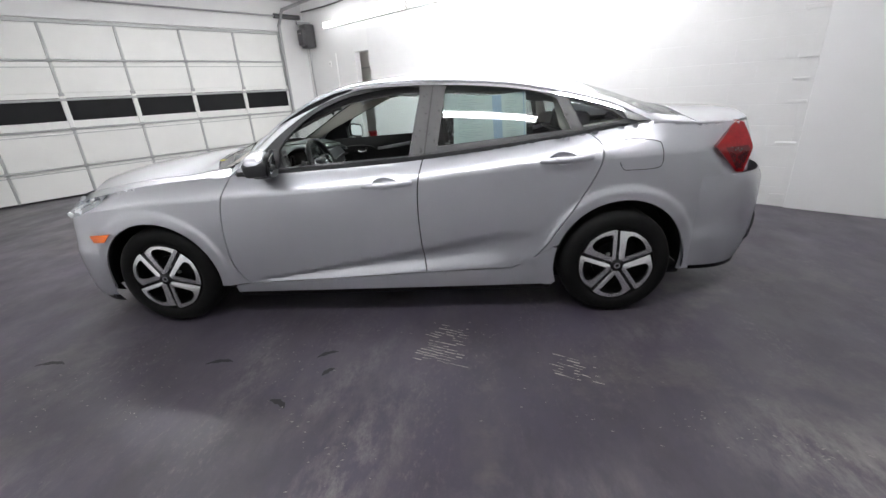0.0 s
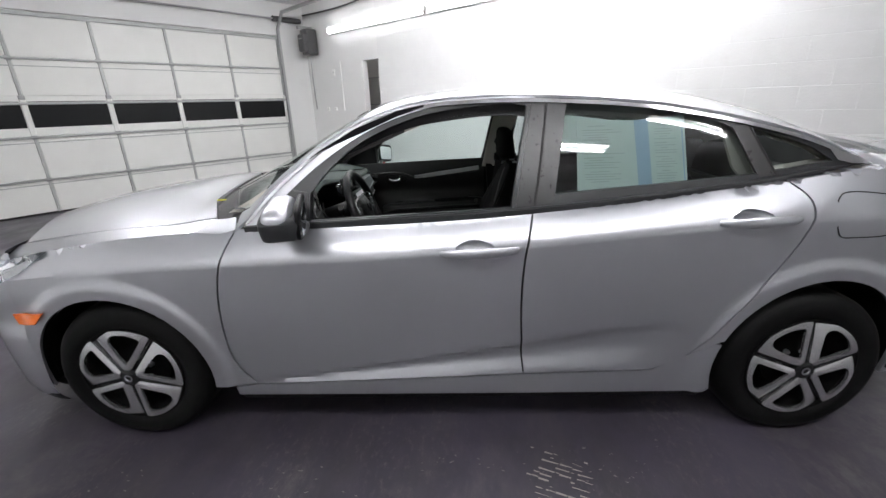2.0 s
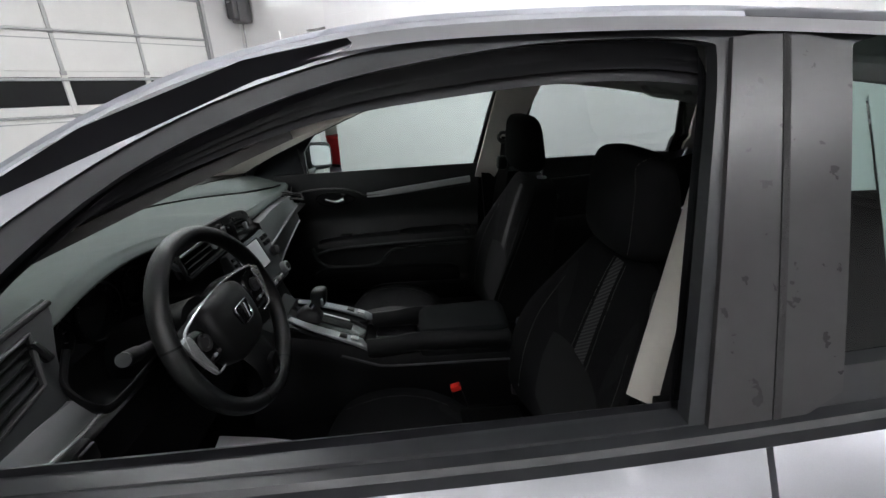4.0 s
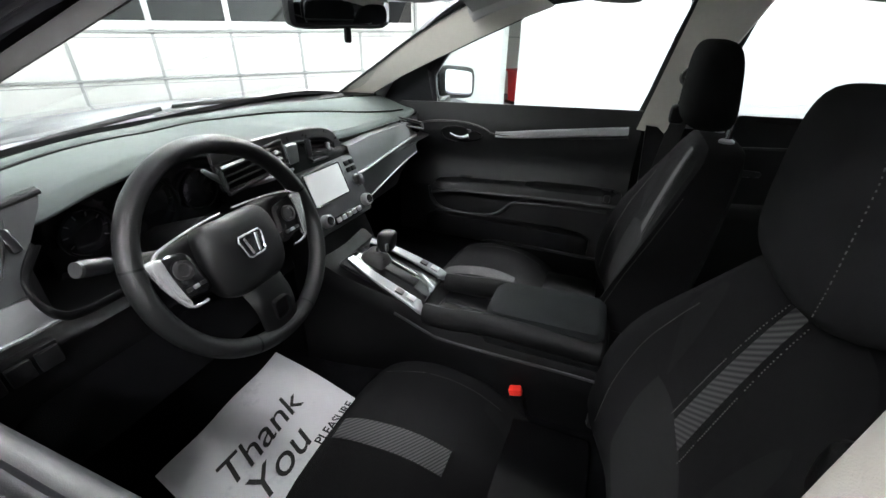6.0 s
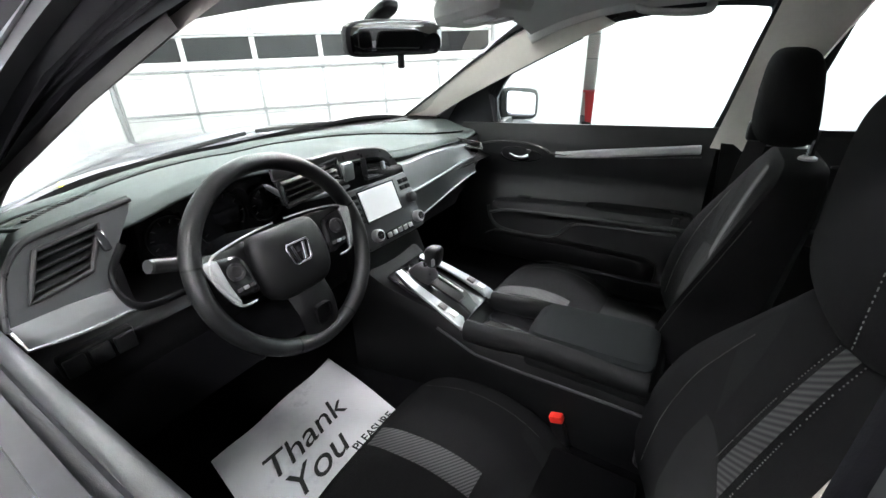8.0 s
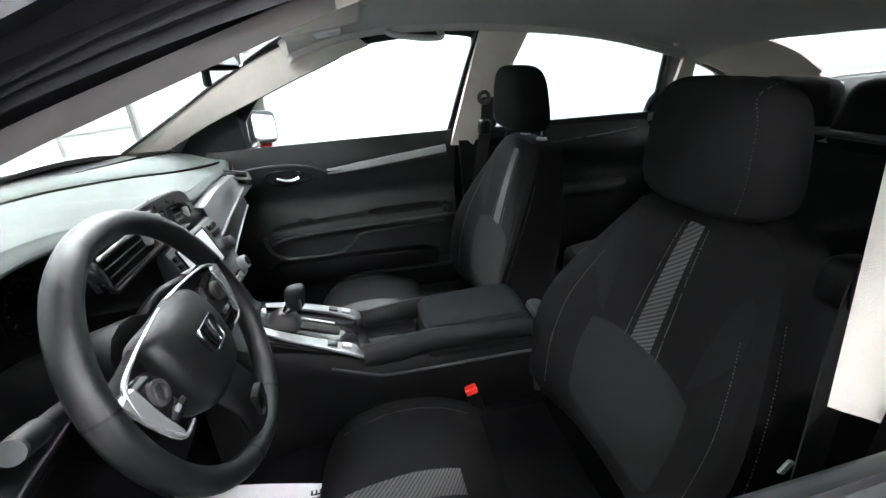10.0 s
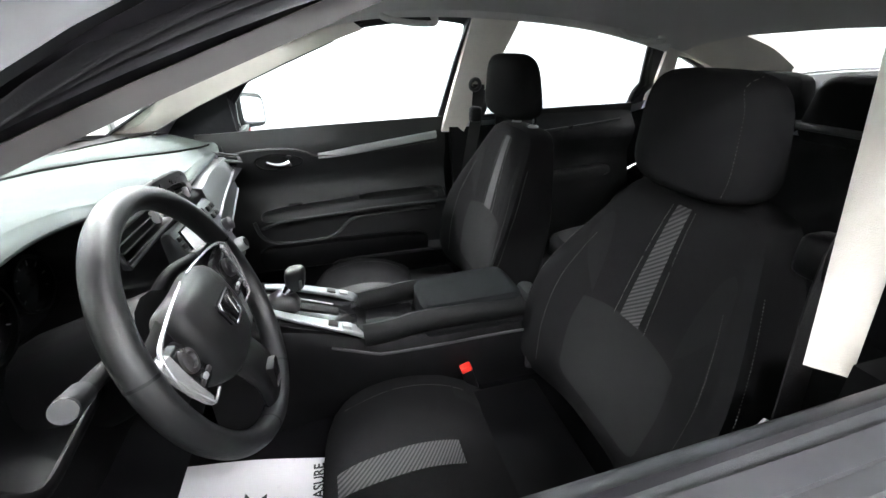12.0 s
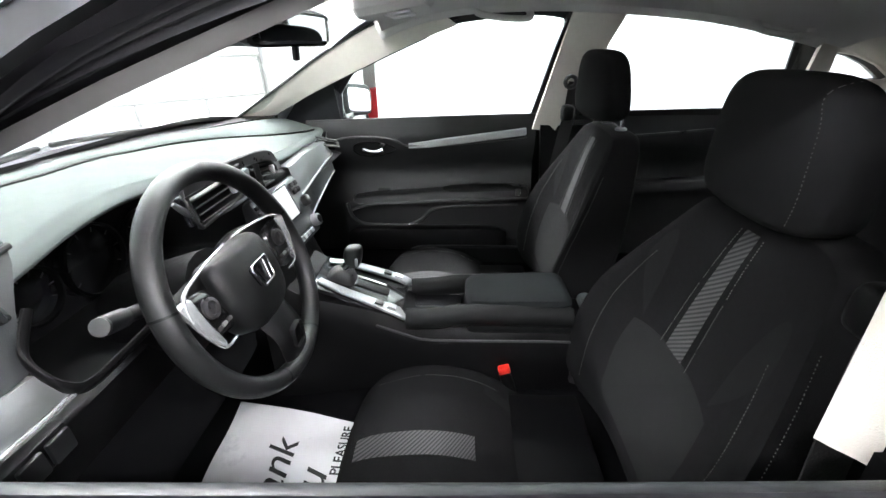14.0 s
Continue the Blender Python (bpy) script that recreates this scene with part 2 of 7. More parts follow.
def floor_material():
    """Sealed dark concrete: violet-grey and cloudy, with long brushed streaks, gritty pale wear and dark stains."""
    m = material("sealed_concrete", (0.059, 0.051, 0.072), 0.30, 0.0, 0.8, 0.18, specular=0.5)
    nt = m.node_tree
    bsdf = nt.nodes["Principled BSDF"]
    tc = nt.nodes.new("ShaderNodeTexCoord")
    base = bsdf.inputs["Base Color"].links[0].from_socket

    def noise(scale, stretch, turn, detail, rough, shift=0.0):
        mp = nt.nodes.new("ShaderNodeMapping")
        mp.inputs["Scale"].default_value = stretch
        mp.inputs["Rotation"].default_value = (0, 0, turn)
        mp.inputs["Location"].default_value = (3.1 + shift, 1.7 - shift, shift)
        n = nt.nodes.new("ShaderNodeTexNoise")
        n.inputs["Scale"].default_value = scale
        n.inputs["Detail"].default_value = detail
        n.inputs["Roughness"].default_value = rough
        nt.links.new(tc.outputs["Object"], mp.inputs["Vector"])
        nt.links.new(mp.outputs[0], n.inputs["Vector"])
        return n.outputs["Fac"]

    def ranged(value, lo, hi, most, least=0.0):
        r = nt.nodes.new("ShaderNodeMapRange")
        r.inputs["From Min"].default_value, r.inputs["From Max"].default_value = lo, hi
        r.inputs["To Min"].default_value, r.inputs["To Max"].default_value = least, most
        nt.links.new(value, r.inputs["Value"])
        return r.outputs[0]

    def lay(fac, color):
        nonlocal base
        mix = nt.nodes.new("ShaderNodeMix")
        mix.data_type = "RGBA"
        mix.inputs[7].default_value = (*color, 1)
        nt.links.new(fac, mix.inputs[0])
        nt.links.new(base, mix.inputs[6])
        base = mix.outputs[2]

    def times(a, b):
        n = nt.nodes.new("ShaderNodeMath")
        n.operation = "MULTIPLY"
        nt.links.new(a, n.inputs[0])
        nt.links.new(b, n.inputs[1])
        return n.outputs[0]

    # broad clouds, brushed streaks, blotches and grit
    lay(ranged(noise(1.0, (1, 1.3, 1), 0.6, 3, 0.5), 0.35, 0.70, 0.55), (0.034, 0.029, 0.036))
    streaks = noise(6.0, (1.0, 0.40, 1), -0.12, 6, 0.66, 2.0)
    lay(ranged(streaks, 0.44, 0.76, 0.42), (0.105, 0.094, 0.096))
    lay(ranged(noise(1.15, (1.0, 1.25, 1), 0.9, 9, 0.68, 11.0), 0.545, 0.70, 0.80), (0.135, 0.123, 0.118))
    lay(ranged(noise(2.1, (1.2, 0.8, 1), 0.3, 6, 0.62, 5.0), 0.42, 0.78, 0.7), (0.024, 0.020, 0.024))
    blot = ranged(noise(15.0, (1, 0.6, 1), 0.5, 8, 0.75, 7.0), 0.45, 0.85, 0.35)
    lay(times(blot, ranged(noise(1.7, (1, 1, 1), 1.1, 3, 0.5, 9.0), 0.42, 0.66, 1.0)), (0.016, 0.013, 0.014))
    grit = ranged(noise(42.0, (1, 0.5, 1), -0.1, 6, 0.75, 11.0), 0.52, 0.78, 1.0)
    lay(times(grit, ranged(noise(2.6, (1.4, 0.5, 1), -0.1, 3, 0.55, 13.0), 0.45, 0.70, 0.85)), (0.17, 0.150, 0.145))
    # pale places: wear, with soft ceiling highlights put in as colour too
    for cx, cy, sx, sy, turn, most in ((0.02, -2.0, 0.22, 0.75, -0.30, 0.9), (1.80, -1.93, 0.45, 0.32, -0.35, 0.8), (-0.62, -1.35, 0.12, 0.50, 0.1, 0.6), (-0.10, -1.45, 0.12, 0.55, -0.5, 0.6),
                                       (-1.3, -2.1, 0.3, 0.3, 0, 0.4), (0.85, -2.2, 0.35, 0.3, 0, 0.5), (1.45, -1.10, 0.30, 0.14, 0.2, 0.5)):
        mp = nt.nodes.new("ShaderNodeMapping")
        mp.vector_type = "TEXTURE"
        mp.inputs["Location"].default_value = (cx, cy, 0)
        mp.inputs["Rotation"].default_value = (0, 0, turn)
        mp.inputs["Scale"].default_value = (sx, sy, 1)
        nt.links.new(tc.outputs["Object"], mp.inputs["Vector"])
        ln = nt.nodes.new("ShaderNodeVectorMath")
        ln.operation = "LENGTH"
        nt.links.new(mp.outputs[0], ln.inputs[0])
        near = ranged(ln.outputs["Value"], 0.15, 1.1, 0.0, most)
        lay(times(near, ranged(noise(13.0, (1.0, 0.45, 1), turn + cx, 9, 0.72, cx), 0.44, 0.70, 1.0)), (0.20, 0.182, 0.178))
    nt.links.new(base, bsdf.inputs["Base Color"])
    nt.links.new(ranged(noise(3.4, (1, 0.6, 1), 0.2, 6, 0.6, 17.0), 0.3, 0.7, 0.50, 0.30), bsdf.inputs["Roughness"])
    b = nt.nodes.new("ShaderNodeBump")
    b.inputs["Strength"].default_value, b.inputs["Distance"].default_value = 0.10, 0.003
    nt.links.new(noise(26.0, (1, 1, 1), 0.0, 4, 0.55, 19.0), b.inputs["Height"])
    nt.links.new(b.outputs[0], bsdf.inputs["Normal"])
    return m


FLOOR = floor_material()
FLECK = material("pale_fleck", (0.19, 0.175, 0.165), 0.5, 0.0, 40, 0.3)
RUB_DARK = material("dark_rub_mark", (0.012, 0.011, 0.012), 0.6, 0.0, 60, 0.3)
SCUFF = material("tyre_rub_mark", (0.34, 0.31, 0.28), 0.5, 0.0, 40, 0.3)


# ---- mesh helpers ----
def part(name, bm, mat, parent=None, label="", smooth=True, category="", group="", kind=""):
    """Links a bmesh as one mesh object, under a thing or a part."""
    me = bpy.data.meshes.new(name)
    bm.normal_update()
    bm.to_mesh(me)
    bm.free()
    if mat:
        me.materials.append(mat)
    if smooth:
        me.polygons.foreach_set("use_smooth", [True] * len(me.polygons))
        me.set_sharp_from_angle(angle=radians(34))
    ob = new(name, me)
    if parent:
        ob.parent = parent
    return tagged(ob, label, category, group, kind)


def thing(name, label, category, group="", place=(0, 0, 0)):
    ob = new(name)
    ob.location = place
    ob.empty_display_size = 0.1
    return tagged(ob, label, category, group)


def box(sx, sy, sz, at=(0, 0, 0), bevel=0.0, segments=2, turn=None):
    bm = bmesh.new()
    bmesh.ops.create_cube(bm, size=1)
    bmesh.ops.scale(bm, vec=(sx, sy, sz), verts=bm.verts)
    if bevel:
        bmesh.ops.bevel(bm, geom=bm.edges[:], offset=bevel, segments=segments, profile=0.5, affect="EDGES")
    m = Matrix.Translation(at)
    if turn is not None:
        m = m @ turn
    bmesh.ops.transform(bm, matrix=m, verts=bm.verts)
    return bm


def moved(bm, m):
    bmesh.ops.transform(bm, matrix=m, verts=bm.verts)
    return bm


def frame_axes(d, up=Vector((0, 0, 1))):
    d = d.normalized()
    if abs(d.dot(up)) > 0.98:
        up = Vector((1, 0, 0))
    s = d.cross(up).normalized()
    return s, s.cross(d).normalized()


def sweep(points, ring, closed=False, caps=True, up=Vector((0, 0, 1)), scale=None):
    """Carries a ring of (side, up) pairs along a line of points."""
    bm = bmesh.new()
    pts = [Vector(p) for p in points]
    n, rows = len(pts), []
    for i, p in enumerate(pts):
        d = (pts[(i + 1) % n] - pts[i - 1]) if closed else (pts[min(i + 1, n - 1)] - pts[max(i - 1, 0)])
        s, u = frame_axes(d, up)
        k = scale(i / max(1, n - 1)) if scale else 1.0
        rows.append([bm.verts.new(p + s * a * k + u * b * k) for a, b in ring])
    for i in range(n if closed else n - 1):
        r0, r1 = rows[i], rows[(i + 1) % n]
        for j in range(len(ring)):
            bm.faces.new((r0[j], r0[(j + 1) % len(ring)], r1[(j + 1) % len(ring)], r1[j]))
    if caps and not closed:
        bm.faces.new(rows[0][::-1])
        bm.faces.new(rows[-1])
    bmesh.ops.recalc_face_normals(bm, faces=bm.faces)
    return bm


def round_ring(r, n=12, squash=1.0):
    return [(r * math.cos(2 * math.pi * i / n), r * squash * math.sin(2 * math.pi * i / n)) for i in range(n)]


def rect_ring(w, h, c=0.003):
    w, h = w / 2, h / 2
    return [(-w + c, -h), (w - c, -h), (w, -h + c), (w, h - c), (w - c, h), (-w + c, h), (-w, h - c), (-w, -h + c)]


def spline(pts, n=8, closed=False):
    """A smooth line through control points of any dimension."""
    pts = [Vector(p) for p in pts]
    out, m = [], len(pts)
    for i in range(m if closed else m - 1):
        if closed:
            a, b, c, d = pts[i - 1], pts[i], pts[(i + 1) % m], pts[(i + 2) % m]
        else:
            a, b, c, d = pts[max(i - 1, 0)], pts[i], pts[i + 1], pts[min(i + 2, m - 1)]
        for k in range(n):
            t = k / n
            out.append(0.5 * ((2 * b) + (c - a) * t + (2 * a - 5 * b + 4 * c - d) * t * t + (3 * b - a - 3 * c + d) * t ** 3))
    if not closed:
        out.append(pts[-1])
    return out


def lathe(profile, axis="Y", n=40):
    """Turns a profile of (radius, along) round an axis."""
    bm = bmesh.new()
    rows = []
    for r, a in profile:
        row = []
        for i in range(n):
            c, s = math.cos(2 * math.pi * i / n) * r, math.sin(2 * math.pi * i / n) * r
            row.append(bm.verts.new((c, a, s) if axis == "Y" else ((c, s, a) if axis == "Z" else (a, c, s))))
        rows.append(row)
    for p, q in zip(rows, rows[1:]):
        for i in range(n):
            bm.faces.new((p[i], p[(i + 1) % n], q[(i + 1) % n], q[i]))
    bmesh.ops.remove_doubles(bm, verts=bm.verts, dist=1e-5)
    bmesh.ops.recalc_face_normals(bm, faces=bm.faces)
    return bm


def soft_box(place, n=(10, 10, 6), k=7.0):
    """A cushion: the skin of a rounded cube, (u, v, w) from -1 to 1, laid into space by place()."""
    bm = bmesh.new()
    seen = {}

    def vert(u, v, w):
        key = (round(u, 4), round(v, 4), round(w, 4))
        if key not in seen:
            f = (abs(u) ** k + abs(v) ** k + abs(w) ** k) ** (1 / k)
            seen[key] = bm.verts.new(place(u / f, v / f, w / f))
        return seen[key]

    def axis(m):
        return [math.sin((-1 + 2 * i / m) * math.pi / 2) * 0.35 + (-1 + 2 * i / m) * 0.65 for i in range(m + 1)]
    grid = [axis(m) for m in n]
    for d in range(3):
        e, g = [i for i in range(3) if i != d]
        for side in (-1, 1):
            for i in range(n[e]):
                for j in range(n[g]):
                    quad = []
                    for a, b in ((i, j), (i + 1, j), (i + 1, j + 1), (i, j + 1)):
                        p = [0, 0, 0]
                        p[d], p[e], p[g] = side, grid[e][a], grid[g][b]
                        quad.append(vert(*p))
                    bm.faces.new(quad)
    bmesh.ops.recalc_face_normals(bm, faces=bm.faces)
    return bm


def stitch_line(place, path, k=7.0, lift=1.015, dash=0.0036, gap=0.0018, size=0.0005):
    """A dashed seam on a soft_box skin along (u, v, w) points."""
    pts = []
    for u, v, w in path:
        f = (abs(u) ** k + abs(v) ** k + abs(w) ** k) ** (1 / k)
        pts.append(Vector(place(u / f * lift, v / f * lift, w / f * lift)))
    pts = spline(pts, 6)
    bm = bmesh.new()
    run, on = 0.0, None
    for p, q in zip(pts, pts[1:]):
        d = (q - p).length
        steps = max(1, int(d / 0.0015))
        for i in range(steps):
            x = p.lerp(q, i / steps)
            if run % (dash + gap) < dash:
                on = on or x
                last = x
            elif on is not None:
                if (last - on).length > 1e-4:
                    s, u = frame_axes(last - on)
                    vs = [bm.verts.new(c + s * a * size + u * b * size) for c in (on, last) for a, b in ((-1, -1), (1, -1), (1, 1), (-1, 1))]
                    for f in ((0, 1, 5, 4), (1, 2, 6, 5), (2, 3, 7, 6), (3, 0, 4, 7), (3, 2, 1, 0), (4, 5, 6, 7)):
                        bm.faces.new([vs[j] for j in f])
                on = None
            run += d / steps
    return bm


def inside(p, poly):
    hit, j = False, len(poly) - 1
    for i in range(len(poly)):
        (xi, yi), (xj, yj) = poly[i], poly[j]
        if (yi > p[1]) != (yj > p[1]) and p[0] < (xj - xi) * (p[1] - yi) / (yj - yi) + xi:
            hit = not hit
        j = i
    return hit


def dense(poly, step):
    out = []
    for a, b in zip(poly, poly[1:] + poly[:1]):
        n = max(1, int(math.dist(a, b) / step))
        out += [(a[0] + (b[0] - a[0]) * i / n, a[1] + (b[1] - a[1]) * i / n) for i in range(n)]
    return out


def panel(outline, place, holes=(), step=0.03, thick=0.004, follow=None):
    """A sheet cut to an outline in a plane and laid onto a curved surface by place(p, q, depth)."""
    outline = dense([tuple(p)[:2] for p in outline], step)
    holes = [dense([tuple(p)[:2] for p in h], step) for h in holes]
    pts, edges = [], []
    for loop in (outline, *holes):
        n0 = len(pts)
        pts += loop
        edges += [(n0 + i, n0 + (i + 1) % len(loop)) for i in range(len(loop))]
    border = np.array(pts)
    x0, x1 = min(p[0] for p in outline), max(p[0] for p in outline)
    y0, y1 = min(p[1] for p in outline), max(p[1] for p in outline)
    for i in range(int((x1 - x0) / step) + 1):
        x = x0 + (i + 0.5) * step
        base = follow(x) if follow else y0
        k0, k1 = int(math.floor((y0 - base) / step)), int(math.ceil((y1 - base) / step))
        for k in range(k0, k1 + 1):
            p = (x, base + k * step)
            if inside(p, outline) and not any(inside(p, h) for h in holes):
                if np.min(np.abs(border - p).max(axis=1)) > step * 0.4:
                    pts.append(p)
    vs, _, fs, _, _, _ = delaunay_2d_cdt([Vector(p) for p in pts], edges, [], 0, 1e-6)
    bm = bmesh.new()
    verts = [bm.verts.new(place(v[0], v[1], 0)) for v in vs]
    back = [bm.verts.new(place(v[0], v[1], thick)) for v in vs] if thick else None
    used = {}
    for f in fs:
        c = (sum(vs[i][0] for i in f) / len(f), sum(vs[i][1] for i in f) / len(f))
        if inside(c, outline) and not any(inside(c, h) for h in holes):
            bm.faces.new([verts[i] for i in f])
            if thick:
                bm.faces.new([back[i] for i in f[::-1]])
                for a, b in zip(f, f[1:] + f[:1]):
                    used[(a, b)] = True
    if thick:
        for a, b in used:
            if (b, a) not in used:
                bm.faces.new((verts[b], verts[a], back[a], back[b]))
    bmesh.ops.delete(bm, geom=[v for v in bm.verts if not v.link_faces], context="VERTS")
    bmesh.ops.recalc_face_normals(bm, faces=bm.faces)
    return bm


def curve(pts):
    """A smooth height over a row of control points."""
    pts = sorted(pts)
    xs, ys, n = [p[0] for p in pts], [p[1] for p in pts], len(pts)
    m = []
    for i in range(n):
        a, b = max(i - 1, 0), min(i + 1, n - 1)
        m.append((ys[b] - ys[a]) / (xs[b] - xs[a]))

    def f(x):
        if x <= xs[0]:
            return ys[0]
        if x >= xs[-1]:
            return ys[-1]
        i = max(k for k in range(n - 1) if xs[k] <= x)
        h = xs[i + 1] - xs[i]
        t = (x - xs[i]) / h
        return (2 * t ** 3 - 3 * t * t + 1) * ys[i] + (t ** 3 - 2 * t * t + t) * h * m[i] + (3 * t * t - 2 * t ** 3) * ys[i + 1] + (t ** 3 - t * t) * h * m[i + 1]
    return f


def text(name, body, size, mat, m, parent=None, shear=0.0, extrude=0.0003, spacing=1.0, offset=0.0):
    cu = bpy.data.curves.new(name, "FONT")
    cu.body, cu.size, cu.shear, cu.extrude = body, size, shear, extrude
    cu.align_x, cu.align_y, cu.space_character, cu.offset = "CENTER", "CENTER", spacing, offset
    tmp = bpy.data.objects.new(name, cu)
    scene.collection.objects.link(tmp)
    me = bpy.data.meshes.new_from_object(tmp.evaluated_get(bpy.context.evaluated_depsgraph_get()))
    bpy.data.objects.remove(tmp)
    me.materials.clear()
    me.materials.append(mat)
    me.transform(m)
    ob = new(name, me)
    if parent:
        ob.parent = parent
    return ob
# ---- the garage ----
FAR, NEAR, DOORWALL, ENDWALL, HIGH = 3.3, -3.4, 6.5, -6.2, 3.15
GAP0, GAP1, GAPTOP = 4.38, 4.80, 2.07          # the narrow opening in the far wall


def room_box(name, x0, x1, y0, y1, z0, z1, mat, kind="structure", label="", parent=None, bevel=0.0):
    bm = box(x1 - x0, y1 - y0, z1 - z0, ((x0 + x1) / 2, (y0 + y1) / 2, (z0 + z1) / 2), bevel)
    ob = part(name, moved(bm, ROOM), mat, parent, label, smooth=False, kind=kind)
    return ob


def floor_sheet():
    bm = bmesh.new()
    bmesh.ops.create_grid(bm, x_segments=2, y_segments=2, size=1)
    bmesh.ops.scale(bm, vec=((FAR - NEAR) / 2 + 0.8, (DOORWALL - ENDWALL) / 2 + 0.3, 1), verts=bm.verts)
    bmesh.ops.translate(bm, vec=((FAR + NEAR) / 2 + 0.4, (DOORWALL + ENDWALL) / 2, 0), verts=bm.verts)
    bmesh.ops.solidify(bm, geom=bm.faces[:], thickness=0.08)
    part("floor", moved(bm, ROOM), FLOOR, label="dark violet-grey sealed concrete floor, scuffed and cloudy", smooth=False, kind="structure")


floor_sheet()
room_box("ceiling", NEAR - 0.2, FAR + 1.2, ENDWALL - 0.2, DOORWALL + 0.2, HIGH, HIGH + 0.15, CEILING_PAINT, label="plain grey-white garage ceiling")
wall_far = room_box("wall_far", FAR, FAR + 0.20, ENDWALL, GAP0, 0, HIGH, BLOCK_PAINT, label="white painted block wall with faint courses")
room_box("wall_far_corner", FAR, FAR + 0.11, GAP1, DOORWALL, 0, HIGH, WALL_PAINT, label="white painted wall by the roller door")
room_box("wall_far_lintel", FAR, FAR + 0.20, GAP0, GAP1, GAPTOP, HIGH, WALL_PAINT, label="white wall over the narrow opening")
room_box("wall_near", NEAR - 0.2, NEAR, ENDWALL, DOORWALL, 0, HIGH, WALL_PAINT, label="white painted garage wall")
room_box("wall_end", NEAR, FAR, ENDWALL - 0.2, ENDWALL, 0, HIGH, WALL_PAINT, label="white painted end wall of the garage")
room_box("wall_header", NEAR, FAR, DOORWALL, DOORWALL + 0.2, 2.60, HIGH, WALL_PAINT, label="white wall over the roller door")
room_box("wall_door_side", 2.74, FAR, DOORWALL, DOORWALL + 0.2, 0, 2.60, WALL_PAINT, label="white wall beside the roller door")
room_box("wall_door_corner", NEAR, -2.95, DOORWALL, DOORWALL + 0.2, 0, 2.60, WALL_PAINT, label="white wall beside the roller door")
room_box("wall_panel", FAR - 0.035, FAR - 0.002, ENDWALL, -2.11, 0, HIGH, SMOOTH_PANEL, label="smooth white wall panel set before the blocks", bevel=0.004)
# the space behind the narrow opening
room_box("wall_closet_back", FAR + 1.15, FAR + 1.2, GAP0 - 0.9, GAP1 + 1.6, 0, HIGH, OPENING_GREY, label="grey boarded wall behind the opening")
room_box("wall_closet_side", FAR + 0.11, FAR + 1.15, GAP1 + 1.55, GAP1 + 1.6, 0, HIGH, OPENING_GREY, label="grey side wall behind the opening")
room_box("wall_closet_other", FAR + 0.2, FAR + 1.15, GAP0 - 0.9, GAP0 - 0.85, 0, HIGH, OPENING_GREY, label="grey side wall behind the opening")
for z in (0.42, 0.95, 1.33, 1.86):
    room_box("trim", FAR + 1.10, FAR + 1.148, GAP0 - 0.8, GAP1 + 1.5, z, z + 0.022, STEEL, label="dark rail across the grey boarding")


def red_bin():
    """A tapering red plastic bin with a dark lid and rim."""
    t = thing("storage_bin", "tall red plastic bin behind the wall opening", "bin", place=room(FAR + 0.75, -(GAP1 + 0.35), 0))
    bm = sweep([(0, 0, 0.02), (0, 0, 0.50)], rect_ring(0.44, 0.44, 0.05), scale=lambda s: 0.85 + 0.15 * s, up=Vector((0, 1, 0)))
    part("body", bm, RED_BIN, t)
    part("foot_rim", box(0.42, 0.42, 0.05, (0, 0, 0.03), 0.015), BLACK_PLASTIC, t, "black foot rim")
    part("lid", box(0.47, 0.47, 0.03, (0, 0, 0.515), 0.012), RED_BIN, t)
    t.rotation_euler = (0, 0, TURN)


red_bin()


def wall_blocks():
    """Shallow courses of painted blocks on the far wall."""
    verts, faces = [], []
    bl, bh, d = 0.40, 0.20, 0.0016
    for r in range(15):
        y = -2.05
        y0 = y - (bl / 2 if r % 2 else 0)
        while y0 < GAP0 - 0.05:
            a, b = max(y0, y) + 0.0012, min(y0 + bl, GAP0 - 0.02) - 0.0012
            if b - a > 0.06:
                z0, z1, dd = r * bh + 0.0012, (r + 1) * bh - 0.0012, d * random.uniform(0.35, 1.0)
                n = len(verts)
                verts += [(FAR, a, z0), (FAR, b, z0), (FAR, b, z1), (FAR, a, z1)]
                e = 0.004
                verts += [(FAR - dd, a + e, z0 + e), (FAR - dd, b - e, z0 + e), (FAR - dd, b - e, z1 - e), (FAR - dd, a + e, z1 - e)]
                faces += [tuple(n + k for k in f) for f in ((4, 5, 6, 7), (0, 1, 5, 4), (1, 2, 6, 5), (2, 3, 7, 6), (3, 0, 4, 7))]
            y0 += bl
    me = bpy.data.meshes.new("wall_block")
    me.from_pydata([ROOM @ Vector(v) for v in verts], [], faces)
    me.materials.append(BLOCK_PAINT)
    ob = new("wall_block", me)
    ob.parent = wall_far
    tagged(ob, "white painted blocks in even courses", kind="stuff")
    # broken block ends along the panel's edge
    for z, w, h in ((0.12, 0.12, 0.05), (0.13, 0.06, 0.015), (0.62, 0.16, 0.02), (1.02, 0.14, 0.025), (1.22, 0.13, 0.018), (1.44, 0.15, 0.03), (1.82, 0.16, 0.04), (2.02, 0.12, 0.025), (2.3, 0.14, 0.03)):
        bm = box(0.012, w, h, (FAR - 0.010, -2.105 + w / 2 + random.uniform(0, 0.04), z + random.uniform(-0.02, 0.02)), 0.004, 1)
        for v in bm.verts:
            v.co += Vector((0, random.uniform(-0.008, 0.008), random.uniform(-0.006, 0.006)))
        part("broken_block_edge", moved(bm, ROOM), BLOCK_PAINT, wall_far, smooth=False)


wall_blocks()


